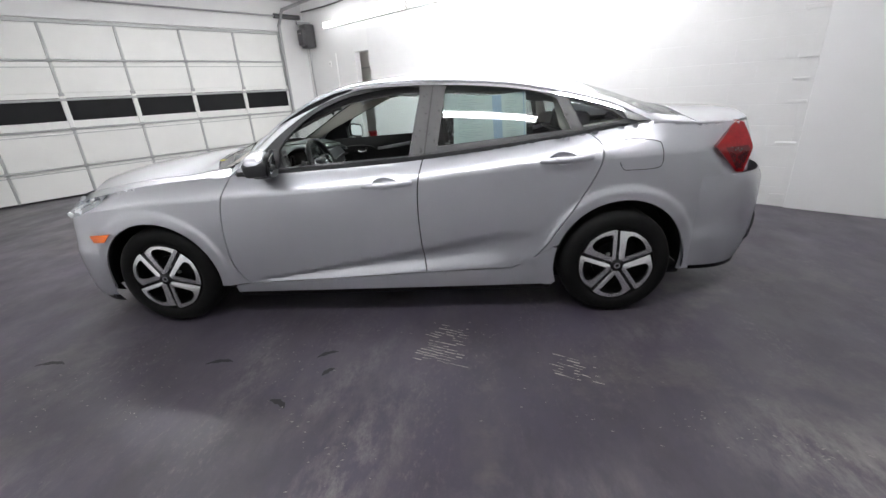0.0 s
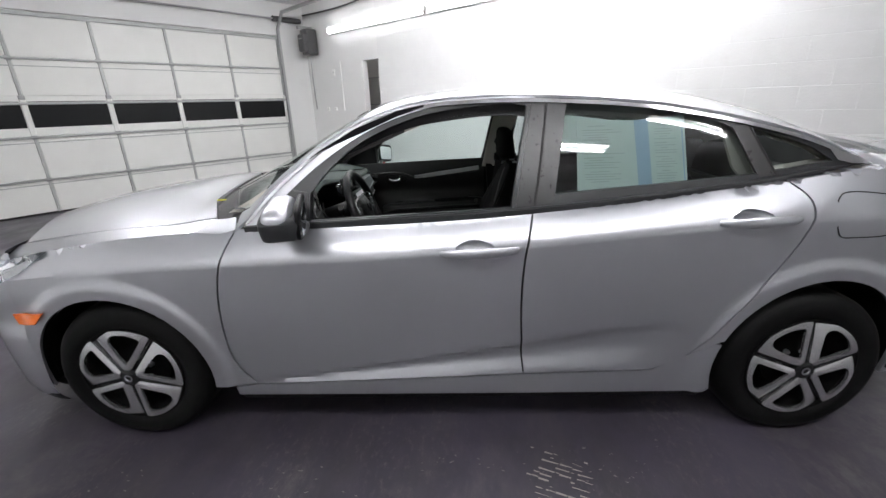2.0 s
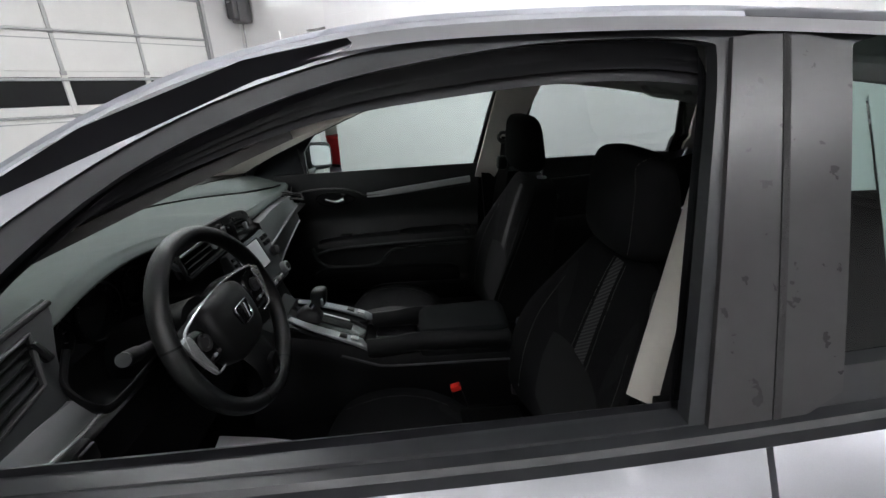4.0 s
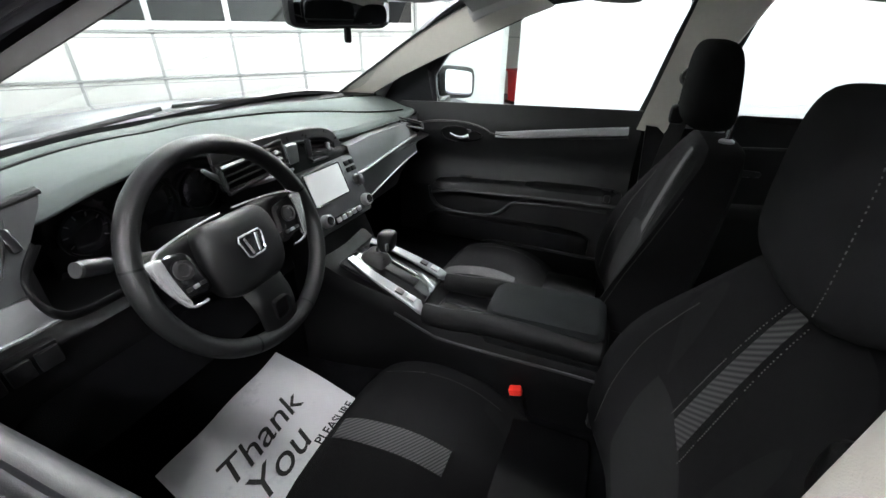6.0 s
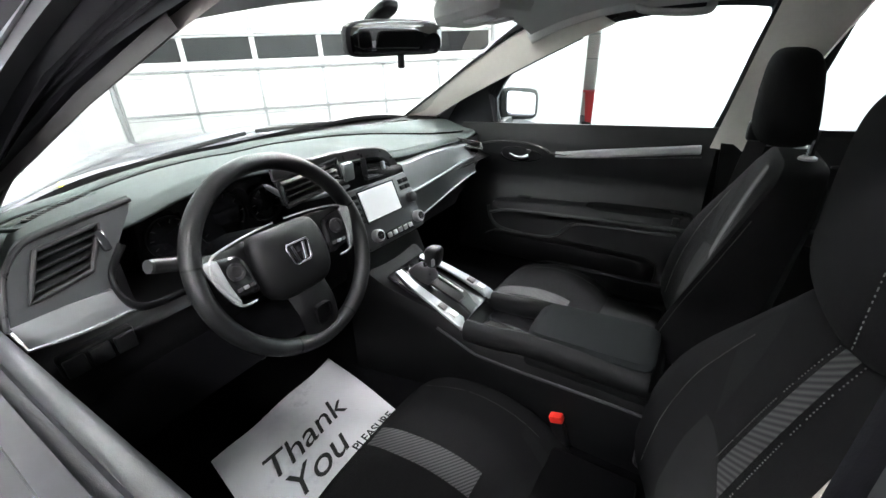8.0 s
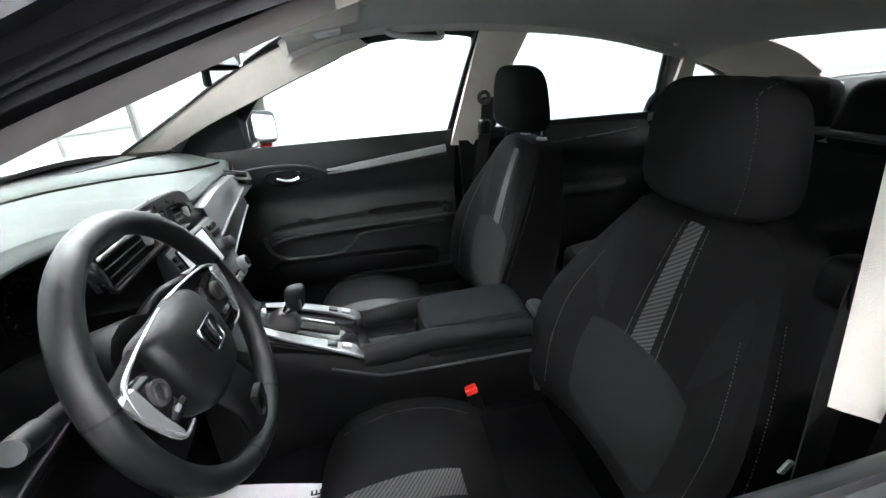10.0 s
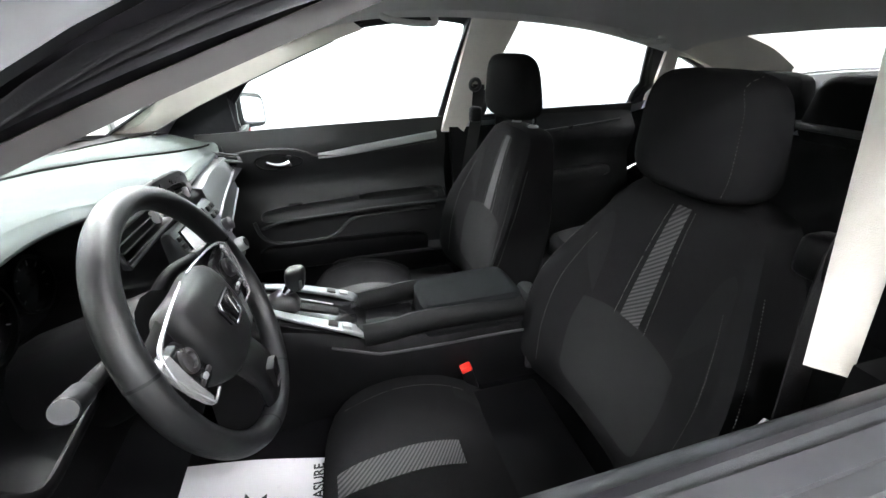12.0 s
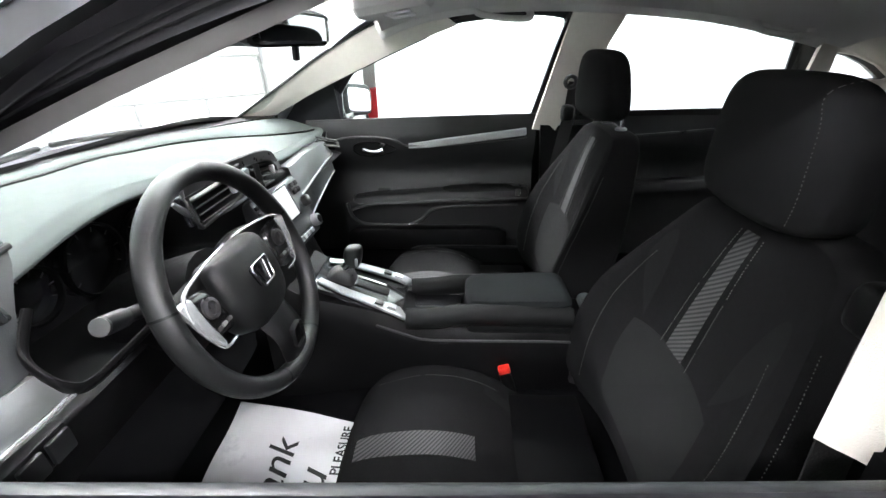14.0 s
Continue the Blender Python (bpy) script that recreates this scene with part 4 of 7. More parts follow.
def top_panel(name, outline, mat, label="", thick=0.012, step=0.04, lift=0.0):
    return part(name, panel(outline, lambda x, s, d: top(x, s, d - lift), (), step, thick), mat, car, label)


def mirrored(pts):
    return pts + [(x, -s) for x, s in pts[::-1]]


top_panel("hood", mirrored([(-2.0, -.01), (-1.96, -.5), (-1.82, -.86), (-1.3, -.885), (-.945, -.885), (-1.065, -.6), (-1.125, -.01)]), PAINT)
for k in (-1, 1):
    top_panel("wing_top", [(-1.85, .865 * k), (-1.3, .89 * k), (-.86, .90 * k), (-.83, 1.0 * k), (-1.3, 1.0 * k), (-1.82, 1.0 * k)], PAINT)
top_panel("cowl", mirrored([(-1.130, -.01), (-1.070, -.6), (-.950, -.885), (-.86, -.89), (-.88, -.8), (-1.03, -.4), (-1.075, -.01)]), BLACK_PLASTIC, "black cowl below the windscreen", lift=-.012)
WS = [(-1.08, -.01), (-1.035, -.4), (-.885, -.8), (-.84, -.86), (-.7, -.865), (-.5, -.865), (-.37, -.85), (-.34, -.6), (-.325, -.01)]
top_panel("windscreen", mirrored(WS), GLASS_CLEAR, "clear windscreen", thick=0.0, lift=-.004)
part_roof = [(-.322, -.01), (-.335, -.6), (-.365, -.855), (-.5, -.87), (-.7, -.87), (-.845, -.87), (-.83, -1.0), (-.7, -1.0), (-.5, -1.0), (-.2, -1.0), (.2, -1), (.6, -1), (1.0, -1), (1.3, -1.0), (1.6, -1.0), (1.75, -1.0),
             (1.72, -.84), (1.5, -.85), (1.28, -.84), (1.235, -.6), (1.22, -.01)]
top_panel("roof", mirrored(part_roof), PAINT, step=0.035)
top_panel("rear_window", mirrored([(1.223, -.01), (1.238, -.6), (1.283, -.835), (1.5, -.845), (1.69, -.83), (1.72, -.5), (1.735, -.01)]), GLASS_REAR, "tinted rear window", thick=0.0, lift=-.004)
top_panel("boot_lid", mirrored([(1.745, -.01), (1.73, -.5), (1.73, -.84), (1.76, -1.0), (1.94, -1.0), (2.10, -.86), (2.165, -.5), (2.175, -.01)]), PAINT)
bpy.data.objects["windscreen"].visible_shadow = False
bpy.data.objects["rear_window"].visible_shadow = False

# windows and pillars
WIN_F = [(-.545, .942), (-.342, .951), (-.116, .962), (.196, .976)] + [p[:2] for p in sp([(.241, 1.19), (.265, 1.305), (.250, 1.327), (.14, 1.331), (-.007, 1.319), (-.178, 1.285), (-.347, 1.215), (-.473, 1.12), (-.545, 1.036)], 4)] 
WIN_R = [(.355, 1.018), (.59, 1.035), (.85, 1.055), (1.082, 1.072)] + [p[:2] for p in sp([(1.045, 1.156), (1.004, 1.232), (.81, 1.290), (.62, 1.313), (.415, 1.320), (.38, 1.165)], 4)]
WIN_Q = [(1.135, 1.078), (1.075, 1.228), (1.20, 1.196), (1.30, 1.155), (1.375, 1.106)]
frame_out = line(zrail, -.80, 1.49, 44, -.010) + [(1.50, 1.092)] + line(zbelt, 1.48, -.80, 44, 0.002)
FAR_F = [(-.560, .922), (-.342, .928), (-.116, .933), (.196, .942)] + WIN_F[4:]
FAR_R = [(.405, .952), (.65, .956), (.95, .962), (1.135, .968)] + [p[:2] for p in sp([(1.145, 1.06), (1.10, 1.16), (1.055, 1.222), (.88, 1.272), (.65, 1.300), (.45, 1.312), (.41, 1.165)], 4)]
FAR_Q = [(1.205, 1.082), (1.172, 1.178), (1.25, 1.165), (1.33, 1.135), (1.405, 1.092)]
far_out = line(zrail, -.80, 1.49, 44, -.010) + [(1.50, 1.088)] + line(zsill, 1.48, -.80, 44, 0.002)
both("window_surround", frame_out, FRAME_BLACK, "black window surround and pillar trim", (WIN_F, WIN_R, WIN_Q), 0.022, 0.018, 0.002, zbelt, far=far_out, far_holes=(FAR_F, FAR_R, FAR_Q))
strip = line(zrail, -.79, 1.40, 50, -.012) + [(1.46, 1.122), (1.515, 1.094), (1.44, 1.096), (1.385, 1.11)] + line(zrail, 1.36, -.77, 50, -.026)
both("chrome_strip", strip, CHROME, "bright window strip", (), 0.02, 0.006, -0.007, None)
rail_band = line(zrail, -.79, .30, 40, -.006) + [(x, zrail(x) - .012 - .062 * (1 - smooth(-.80, .25, x))) for x in [.30 - 1.07 * i / 40 for i in range(41)]]
both("pillar_skin", rail_band, PAINT, "silver skin of the windscreen pillar", (), 0.02, 0.006, -0.002, None)
for sgn, low, end in ((-1, zbelt, 1.44), (1, zsill, 1.20)):
    pl = side(sgn)
    xs = [-.79 + (end + .79) * i / 60 for i in range(61)]
    part("belt_moulding", sweep([pl(x, low(x) + .003, .004) for x in xs], rect_ring(.029, .026, .005), scale=lambda t: 1 - .7 * smooth(.93, 1, t)), FRAME_BLACK, car, "black belt moulding")


def grow(w):
    cx, cz = sum(p[0] for p in w) / len(w), sum(p[1] for p in w) / len(w)
    return [(x + (x - cx) * .03, z + (z - cz) * .03) for x, z in w]


for w, fw, nm, mt in ((WIN_R, FAR_R, "rear_door_glass", GLASS_DARK), (WIN_Q, FAR_Q, "quarter_glass", GLASS_REAR)):
    for ob in both(nm, grow(w), mt, "tinted side window", (), 0.05, 0.0, 0.022, None, far=grow(fw)):
        ob.visible_shadow = False
pl = side(1)
ob = part("front_door_glass", panel(FAR_F, lambda x, z, d: pl(x, z, .022), (), .05, 0.0), GLASS_SIDE, car, "clear side window, closed")
ob.visible_shadow = False
# thin dark gaps over the doors
both("pillar_cover", [(.212, .975), (.275, .968), (.338, 1.335), (.282, 1.330)], BLACK_TRIM, "dark pillar cover", (), .03, .006, -.004, None, far=[(.212, .945), (.275, .945), (.338, 1.335), (.282, 1.330)])
both("pillar_cover", [(.283, .968), (.352, 1.0), (.412, 1.322), (.346, 1.334)], BLACK_TRIM, "dark pillar cover", (), .03, .006, -.004, None, far=[(.283, .945), (.395, .95), (.445, 1.318), (.346, 1.334)])
both("pillar_gap", [(.338, 1.335), (.346, 1.335), (.283, .966), (.275, .966)], RUBBER, "", (), 0.03, 0.004, -0.005, None)
both("door_bar", [(1.062, 1.243), (1.069, 1.24), (1.158, 1.058), (1.150, 1.058)], RUBBER, "", (), 0.03, 0.004, -0.001, None, far=[(1.112, 1.225), (1.119, 1.222), (1.188, .98), (1.180, .98)])
both("rear_door_bar", [(1.005, 1.235), (1.062, 1.235), (1.15, 1.062), (1.083, 1.062)], BLACK_TRIM, "black upright behind the rear window", (), 0.03, 0.01, 0.001, None, far=[(1.060, 1.225), (1.112, 1.222), (1.180, .97), (1.140, .97)])


def handle(x0, z0, sgn, parent):
    """A pull handle over a shallow bowl."""
    pl = side(sgn)
    cut = bowl(x0, z0)
    mx, mz = sum(p[0] for p in cut) / len(cut), sum(p[1] for p in cut) / len(cut)
    part("handle_bowl", panel([(mx + (x - mx) * 1.03, mz + (z - mz) * 1.03) for x, z in cut], lambda x, z, d: pl(x, z, d + .048 * max(0, 1 - ((x - mx) / .075) ** 2 - ((z - mz) / .036) ** 2) ** .6), (), .010, .002), PAINT, parent, "hollow handle bowl")
    pts = [pl(x0 + .275 * i / 14, z0 + .010 * i / 14 - .004, -.012 - .022 * math.sin(math.pi * i / 14) ** .6) for i in range(15)]
    prof = lambda s: 0.55 + 0.45 * math.sin(math.pi * min(1, max(0, s))) ** .4
    h = part("door_handle", sweep(pts, [(a * .8, b * 1.35) for a, b in round_ring(.0135, 10)], scale=prof), PAINT, parent, "silver pull handle")
    return h


for i, sgn in enumerate((-1, 1)):
    handle(-.062, .843, sgn, front_doors[i])
    handle(*((.898, .932) if sgn < 0 else (.70, .86)), sgn, rear_doors[i])
fuel = [p[:2] for p in sp([(1.315, .99), (1.345, 1.012), (1.42, 1.012), (1.512, .998), (1.535, .972), (1.543, .885), (1.508, .860), (1.40, .858), (1.342, .862), (1.318, .895)], 5)]
pl = side(-1)
loop = [pl(x, z, -.0005) for x, z in fuel]
part("fuel_flap", sweep(loop, round_ring(.0022, 6), closed=True), RUBBER, car, "dark seam of the fuel flap")


def tail_lamp(sgn):
    pl = side(sgn)
    a = [(1.812, .953), (1.93, 1.050), (1.975, 1.072), (2.000, 1.060), (2.016, .93), (2.000, .805), (1.960, .808)]
    out = lambda x, z, d, lift: Vector((x + max(0, x - 1.97) * .12, pl(min(x, 1.94), z, d - lift - .014 * max(0, 1 - abs(z - .93) / .14)).y - sgn * max(0, x - 1.94) * .22, z))
    part("deck_edge", sweep([pl(x, zbelt(x) - .004, .006) for x in [1.50 + .45 * i / 24 for i in range(25)]], round_ring(.011, 10)), PAINT, car)
    lamp = part("tail_light", panel(a, lambda x, z, d: out(x, z, d, .016), (), .02, .03), RED_LENS, car, "red tail light cluster")
    b = [(1.865, .946), (1.99, .95), (2.000, .93), (1.988, .825), (1.958, .825)]
    part("lower_lens", panel(b, lambda x, z, d: out(x, z, d, .0195), (), .02, .01), RED_DARK, lamp, "darker red lower lens")


def head_lamp(sgn):
    pl = side(sgn)
    a = [(-1.60, .838), (-1.72, .818), (-1.83, .775), (-1.88, .735), (-1.85, .712), (-1.77, .728), (-1.68, .768)]
    lamp = part("headlight", panel(a, lambda x, z, d: pl(x, z, d - .006) , (), .025, .02), LAMP_LENS, car, "clear headlight")
    b = [(-1.63, .830), (-1.73, .808), (-1.84, .755), (-1.73, .785)]
    part("lamp_bar", panel(b, lambda x, z, d: pl(x, z, d - .010), (), .025, .008), CHROME, lamp, "bright lamp bar")


for sgn in (-1, 1):
    tail_lamp(sgn)
    head_lamp(sgn)
both("side_marker", [(-1.765, .598), (-1.612, .613), (-1.668, .560), (-1.755, .553)], AMBER, "amber side marker lamp", (), .02, .006, -.014, None)


def tail_skin(sgn):
    def place(a, z, d):
        ang = radians(a)
        sn, c = math.sin(ang) ** (2 / 2.6), math.cos(ang) ** (2 / 2.6)
        k = 1 + (.016 - d) / 1.0
        return Vector((1.78 + (tail(z) - 1.78) * c * k, sgn * sn * width(1.78, z) * (1 + (.010 - d)), z))
    return place


for sgn in (-1, 1):
    slot = [(60, .39), (53, .43), (40, .49), (26, .53), (20, .52), (28, .44), (44, .385)]
    part("bumper_slot", panel(slot, lambda a, z, d: tail_skin(sgn)(a, z, d), (), 2.5, .004), BLACK_PLASTIC, car, "black slot in the bumper corner")


def door_mirror(sgn):
    """A mirror housing on a short arm, with the glass facing back and inwards."""
    m4 = Matrix.Translation((-.585, sgn * (.945 if sgn < 0 else .964), .990 if sgn < 0 else .984)) @ Matrix.Rotation(sgn * radians(-14), 4, "Z")
    if sgn > 0:
        m4 = m4 @ Matrix.Diagonal((1, 1.22, 1.22, 1))
    cap = lambda u, v, w: Vector((-.004 + w * (.052 - .016 * v) - .012 * v - .010 * u, sgn * u * .112, v * .044 - .012 * u + .014))
    m = part("door_mirror", moved(soft_box(cap, (10, 10, 8), 3.6), m4), PAINT, car, "silver door mirror")
    part("mirror_base", soft_box(lambda u, v, w: Vector((-.585 + w * .045 + .01 * v, sgn * (.885 + u * .085), .928 + v * .028 + .010 * u)), (6, 5, 5), 3.5), BLACK_TRIM, m, "black mirror foot")
    part("mirror_rim", moved(soft_box(lambda u, v, w: Vector((.054 + w * .014, sgn * u * .108, v * .053 - .012 * u + .004)), (8, 8, 3), 5.0), m4), BLACK_PLASTIC, m, "black mirror rim")
    part("mirror_glass", moved(soft_box(lambda u, v, w: Vector((.0665 + w * .003, sgn * u * (.088 if sgn < 0 else .086), v * (.040 if sgn < 0 else .041) - .012 * u + .004)), (8, 8, 2), 6.0), m4), MIRROR, m, "mirror glass")
    part("mirror_under", moved(soft_box(lambda u, v, w: Vector((-.002 + w * (.066 + .006 * v), sgn * (u * (.114 + .006 * v)), -.010 + v * .038 - .012 * u)), (8, 6, 6), 6.0), m4), FRAME_BLACK, m, "black mirror underside")


for sgn in (-1, 1):
    door_mirror(sgn)
both("mirror_corner", [(-.80, .92), (-.66, 1.055), (-.555, 1.04), (-.552, .945)], BLACK_TRIM, "black corner plate", (), .03, .012, -.001, None)


def blade(gap, off0, w0, w1, sign, r0, r1):
    """One blade of the wheel cap beside a radial gap."""
    e, p = Vector((math.cos(gap), 0, math.sin(gap))), Vector((-math.sin(gap), 0, math.cos(gap))) * sign
    bm = bmesh.new()
    rows = []
    for i in range(8):
        s = i / 7
        r = r0 + (r1 - r0) * s
        o, w = off0 + .004 * s, w0 + (w1 - w0) * s ** 1.4
        y = -.133 + .014 * s - .004 * math.sin(s * math.pi)
        base = e * r
        rows.append([bm.verts.new(base + p * a + Vector((0, d, 0))) for a, d in ((o, y + .022), (o, y + .003), (o + w * .12, y), (o + w * .8, y + .002), (o + w, y + .008), (o + w, y + .024))])
    for p0, q in zip(rows, rows[1:]):
        for j in range(6):
            bm.faces.new((p0[j], p0[(j + 1) % 6], q[(j + 1) % 6], q[j]))
    bm.faces.new(rows[0])
    bm.faces.new(rows[-1][::-1])
    bmesh.ops.recalc_face_normals(bm, faces=bm.faces)
    return bm


WHEEL_R, CAP_R = 0.316, 0.212


def petal_side(sign):
    """One straight side of a loop, along its gap, from the hub outwards."""
    out = []
    for i in range(9):
        r = .040 + (CAP_R - .003 - .040) * i / 8
        a = sign * (radians(36) - math.asin(.0088 / r))
        out.append((r * math.cos(a), r * math.sin(a)))
    return out


def petal_rim():
    a = radians(36) - math.asin(.0088 / CAP_R)
    return [((CAP_R - .003) * math.cos(a * k / 8), (CAP_R - .003) * math.sin(a * k / 8)) for k in range(-7, 8)]


PETAL = petal_side(-1) + petal_rim() + petal_side(1)[::-1]
PETAL_HOLE = [c[:2] for c in sp([(.058, -.004), (.082, -.022), (.130, -.056), (.155, -.074), (.170, -.070), (.190, -.020), (.186, .034), (.158, .054), (.116, .034), (.082, .013)], 4)]


def wheel(x, sgn, spin):
    """A tyre, a dark rim behind and a cap of five loops parted by narrow gaps."""
    R, rr = WHEEL_R, CAP_R
    prof = [(rr - .02, .10), (rr, .105), (rr + .010, .114), (rr + .03, .119), (R - .045, .119), (R - .022, .108), (R - .008, .092), (R, .07), (R, -.07), (R - .012, -.096), (R - .05, -.11), (rr, -.10), (rr - .02, -.09)]
    t = part("wheel", lathe([(r, -a) for r, a in prof], "Y", 72), TYRE, car, "black tyre with a silver five-looped cap")
    for i in range(4):
        a = .02 + (i - 1.5) * .038
        part("tread_groove", lathe([(R - .001, a - .004), (R + .0015, a - .003), (R + .0015, a + .003), (R - .001, a + .004)], "Y", 48), RUBBER, t)
    part("rim", lathe([(rr - .002, -.106), (rr + .003, -.112), (rr - .004, -.116), (rr - .012, -.112), (rr - .020, -.07), (.16, -.03), (.02, -.03)], "Y", 56), RECESS_BLACK, t, "inner rim, blackened for the shade behind the cap")
    for k in range(5):
        gap = radians(spin + 72 * k)
        mid = gap + radians(36)
        e, q = Vector((math.cos(mid), 0, math.sin(mid))), Vector((-math.sin(mid), 0, math.cos(mid)))

        def lay(r, s, d, e=e, q=q):
            hw = max(.02, r * .60)
            rad = math.hypot(r, s) / rr
            return e * r + q * s + Vector((0, -.126 + .016 * rad ** 2 - .009 * (1 - (s / hw) ** 2) + .05 * s * rad + d, 0))
        part("cap_loop", panel(PETAL, lay, (PETAL_HOLE,), .011, .012), HUBCAP, t)
        bm = blade(gap, -.006, .012, .014, 1, .030, rr - .012)
        bmesh.ops.translate(bm, vec=(0, .012, 0), verts=bm.verts)
        part("gap_web", bm, GLOSS_BLACK, t, "black web in the gap")
    part("hub_cap", lathe([(.040, -.112), (.037, -.130), (.024, -.136), (.001, -.137)], "Y", 24), GLOSS_BLACK, t, "black centre cap")
    part("hub_mark", lathe([(.015, -.1365), (.017, -.139), (.011, -.139), (.010, -.1365)], "Y", 20), CHROME, t, "plain bright ring")
    part("brake_drum", lathe([(.12, -.02), (.12, -.055), (.04, -.06), (.001, -.06)], "Y", 32), RECESS_BLACK, t, "brake drum, blackened for the shade behind the cap")
    for k in range(5):
        c = radians(spin + 36 + 72 * k)
        part("wheel_nut", moved(lathe([(.010, -.058), (.009, -.072), (.0005, -.073)], "Y", 10), Matrix.Translation((.052 * math.cos(c), 0, .052 * math.sin(c)))), STEEL, t, "grey wheel nut")
    t.matrix_basis = Matrix.Translation((x, sgn * .752, .316)) @ (Matrix.Rotation(math.pi, 4, "Z") if sgn > 0 else Matrix.Identity(4))


for x, spin in ((-1.35, -90), (1.35, 89)):
    for sgn in (-1, 1):
        wheel(x, sgn, spin)
part("underbody", box(3.6, 1.4, .06, (0, 0, .20), .02), BLACK_PLASTIC, car, "dark underbody")
bm = sweep(spline([(-1.02, -.55, .950), (-1.06, -.30, .975), (-1.075, .0, .993)], 6), rect_ring(.012, .012, .003))
part("wiper", bm, RUBBER, car, "black wiper arm")
bm = sweep(spline([(-1.09, .05, .990), (-1.05, .30, .978), (-.97, .55, .955)], 6), rect_ring(.012, .012, .003))
part("wiper", bm, RUBBER, car, "black wiper arm")
part("wiper_tag", box(.05, .008, .006, (-1.03, -.5, .962), .002), YELLOW, car, "small yellow label")
# ---- the car: cabin ----
def nudge(before, by):
    """Moves the car's parts that were added since."""
    for o in list(scene.collection.objects)[before:]:
        if o.parent == car:
            o.location = o.location + Vector(by)


def count():
    return len(scene.collection.objects)


def grid_mesh(rows):
    bm = bmesh.new()
    vs = [[bm.verts.new(p) for p in r] for r in rows]
    for p, q in zip(vs, vs[1:]):
        for j in range(len(p) - 1):
            bm.faces.new((p[j], p[j + 1], q[j + 1], q[j]))
    bmesh.ops.recalc_face_normals(bm, faces=bm.faces)
    return bm


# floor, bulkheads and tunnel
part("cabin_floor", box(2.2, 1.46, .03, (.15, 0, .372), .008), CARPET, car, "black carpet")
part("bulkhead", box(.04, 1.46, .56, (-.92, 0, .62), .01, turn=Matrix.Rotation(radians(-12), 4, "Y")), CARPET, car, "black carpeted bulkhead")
deck = [[Vector((1.58, s * .60, .992)), Vector((1.68, s * .60, 1.005)), top(1.70, s * .86, .03), top(1.735, s * .86, .014)] for s in [-1 + i / 10 for i in range(21)]]
part("shelf_lip", grid_mesh(deck), DOOR_CARD, car, "black lip behind the rear shelf")
part("rear_shelf", box(.62, 1.30, .02, (1.47, 0, .985), .008), DOOR_CARD, car, "grey rear shelf")

# dashboard
mark = count()
zbrow = curve([(-.74, .950), (-.62, .972), (-.55, .968), (-.45, .985), (-.34, .992), (-.22, .982), (-.14, .968), (0, .965), (.1, .945), (.3, .925), (.6, .905), (.74, .90)])
xbrow = curve([(-.74, -.60), (-.55, -.61), (-.35, -.62), (-.2, -.61), (-.05, -.57), (.08, -.555), (.3, -.575), (.6, -.60), (.74, -.63)])


def dash_profile(y):
    zb, xb = zbrow(y), xbrow(y)
    back = -1.085 + .26 * (abs(y) / .74) ** 2
    pit = smooth(-.585, -.55, y) * (1 - smooth(-.17, -.13, y))
    face = xb + .012 * (1 - pit) - .115 * pit
    lap = smooth(.13, .20, y)
    pts = [(back, .930), (back * .60 + (xb - .05) * .40, .950 + (zb - .95) * .45), (xb - .05, zb), (xb - .012, zb - .006), (xb, zb - .020), (xb - .012 - .02 * pit, zb - .032),
           (face - .004, zb - .048), (face, .880 - .02 * pit), (face + .004 - .02 * pit, .812), (-.585 + .02 * (1 - pit), .795), (-.562 - .045 * lap, .775), (-.556 - .09 * lap, .715), (-.60 - .10 * lap, .62), (-.76 - .04 * lap, .53), (-.90, .50)]
    return pts


rows = []
for i in range(75):
    y = -.735 + 1.47 * i / 74
    rows.append([(p[0], y, p[1]) for p in spline([(*p, 0) for p in dash_profile(y)], 4)])
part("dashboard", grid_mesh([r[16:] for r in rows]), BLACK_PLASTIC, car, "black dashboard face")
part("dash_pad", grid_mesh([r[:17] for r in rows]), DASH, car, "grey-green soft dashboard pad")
# a rounded roll behind the pad, parted from it by a dark groove
def pad_z(x, y):
    p = dash_profile(y)
    for a, b in zip(p[:2], p[1:3]):
        if x <= b[0]:
            return a[1] + (b[1] - a[1]) * (x - a[0]) / (b[0] - a[0])
    return p[2][1]


groove = curve([(-.66, -.824), (-.40, -.90), (-.15, -.942), (0, -.945), (.15, -.915), (.30, -.825), (.44, -.700), (.54, -.655), (.635, -.630)])


seam = [(groove(y), y, pad_z(groove(y), y) + .003) for y in [-.66 + 1.29 * i / 52 for i in range(53)]]
part("dash_seam", sweep(seam, rect_ring(.007, .006, .001)), BLACK_PLASTIC, car, "dark dashboard groove")
rows = []
for x, y, z in seam:
    back = dash_profile(y)[0][0] + .045
    rows.append([(x + (back - x) * t, y, pad_z(x + (back - x) * t, y) + .003 + .017 * math.sin(math.pi * min(1, t * 1.05 + .02)) ** .5) for t in (0, .04, .12, .25, .45, .65, .82, .94)])
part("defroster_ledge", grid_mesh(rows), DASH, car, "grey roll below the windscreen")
rows = [[(dash_profile(y)[0][0] + k, y, .945 + .004 * (k < .03)) for k in (-.02, .01, .04, .07)] for y in [-.70 + 1.40 * i / 30 for i in range(31)]]
part("screen_gap", grid_mesh(rows), BLACK_PLASTIC, car, "black strip along the windscreen's foot")


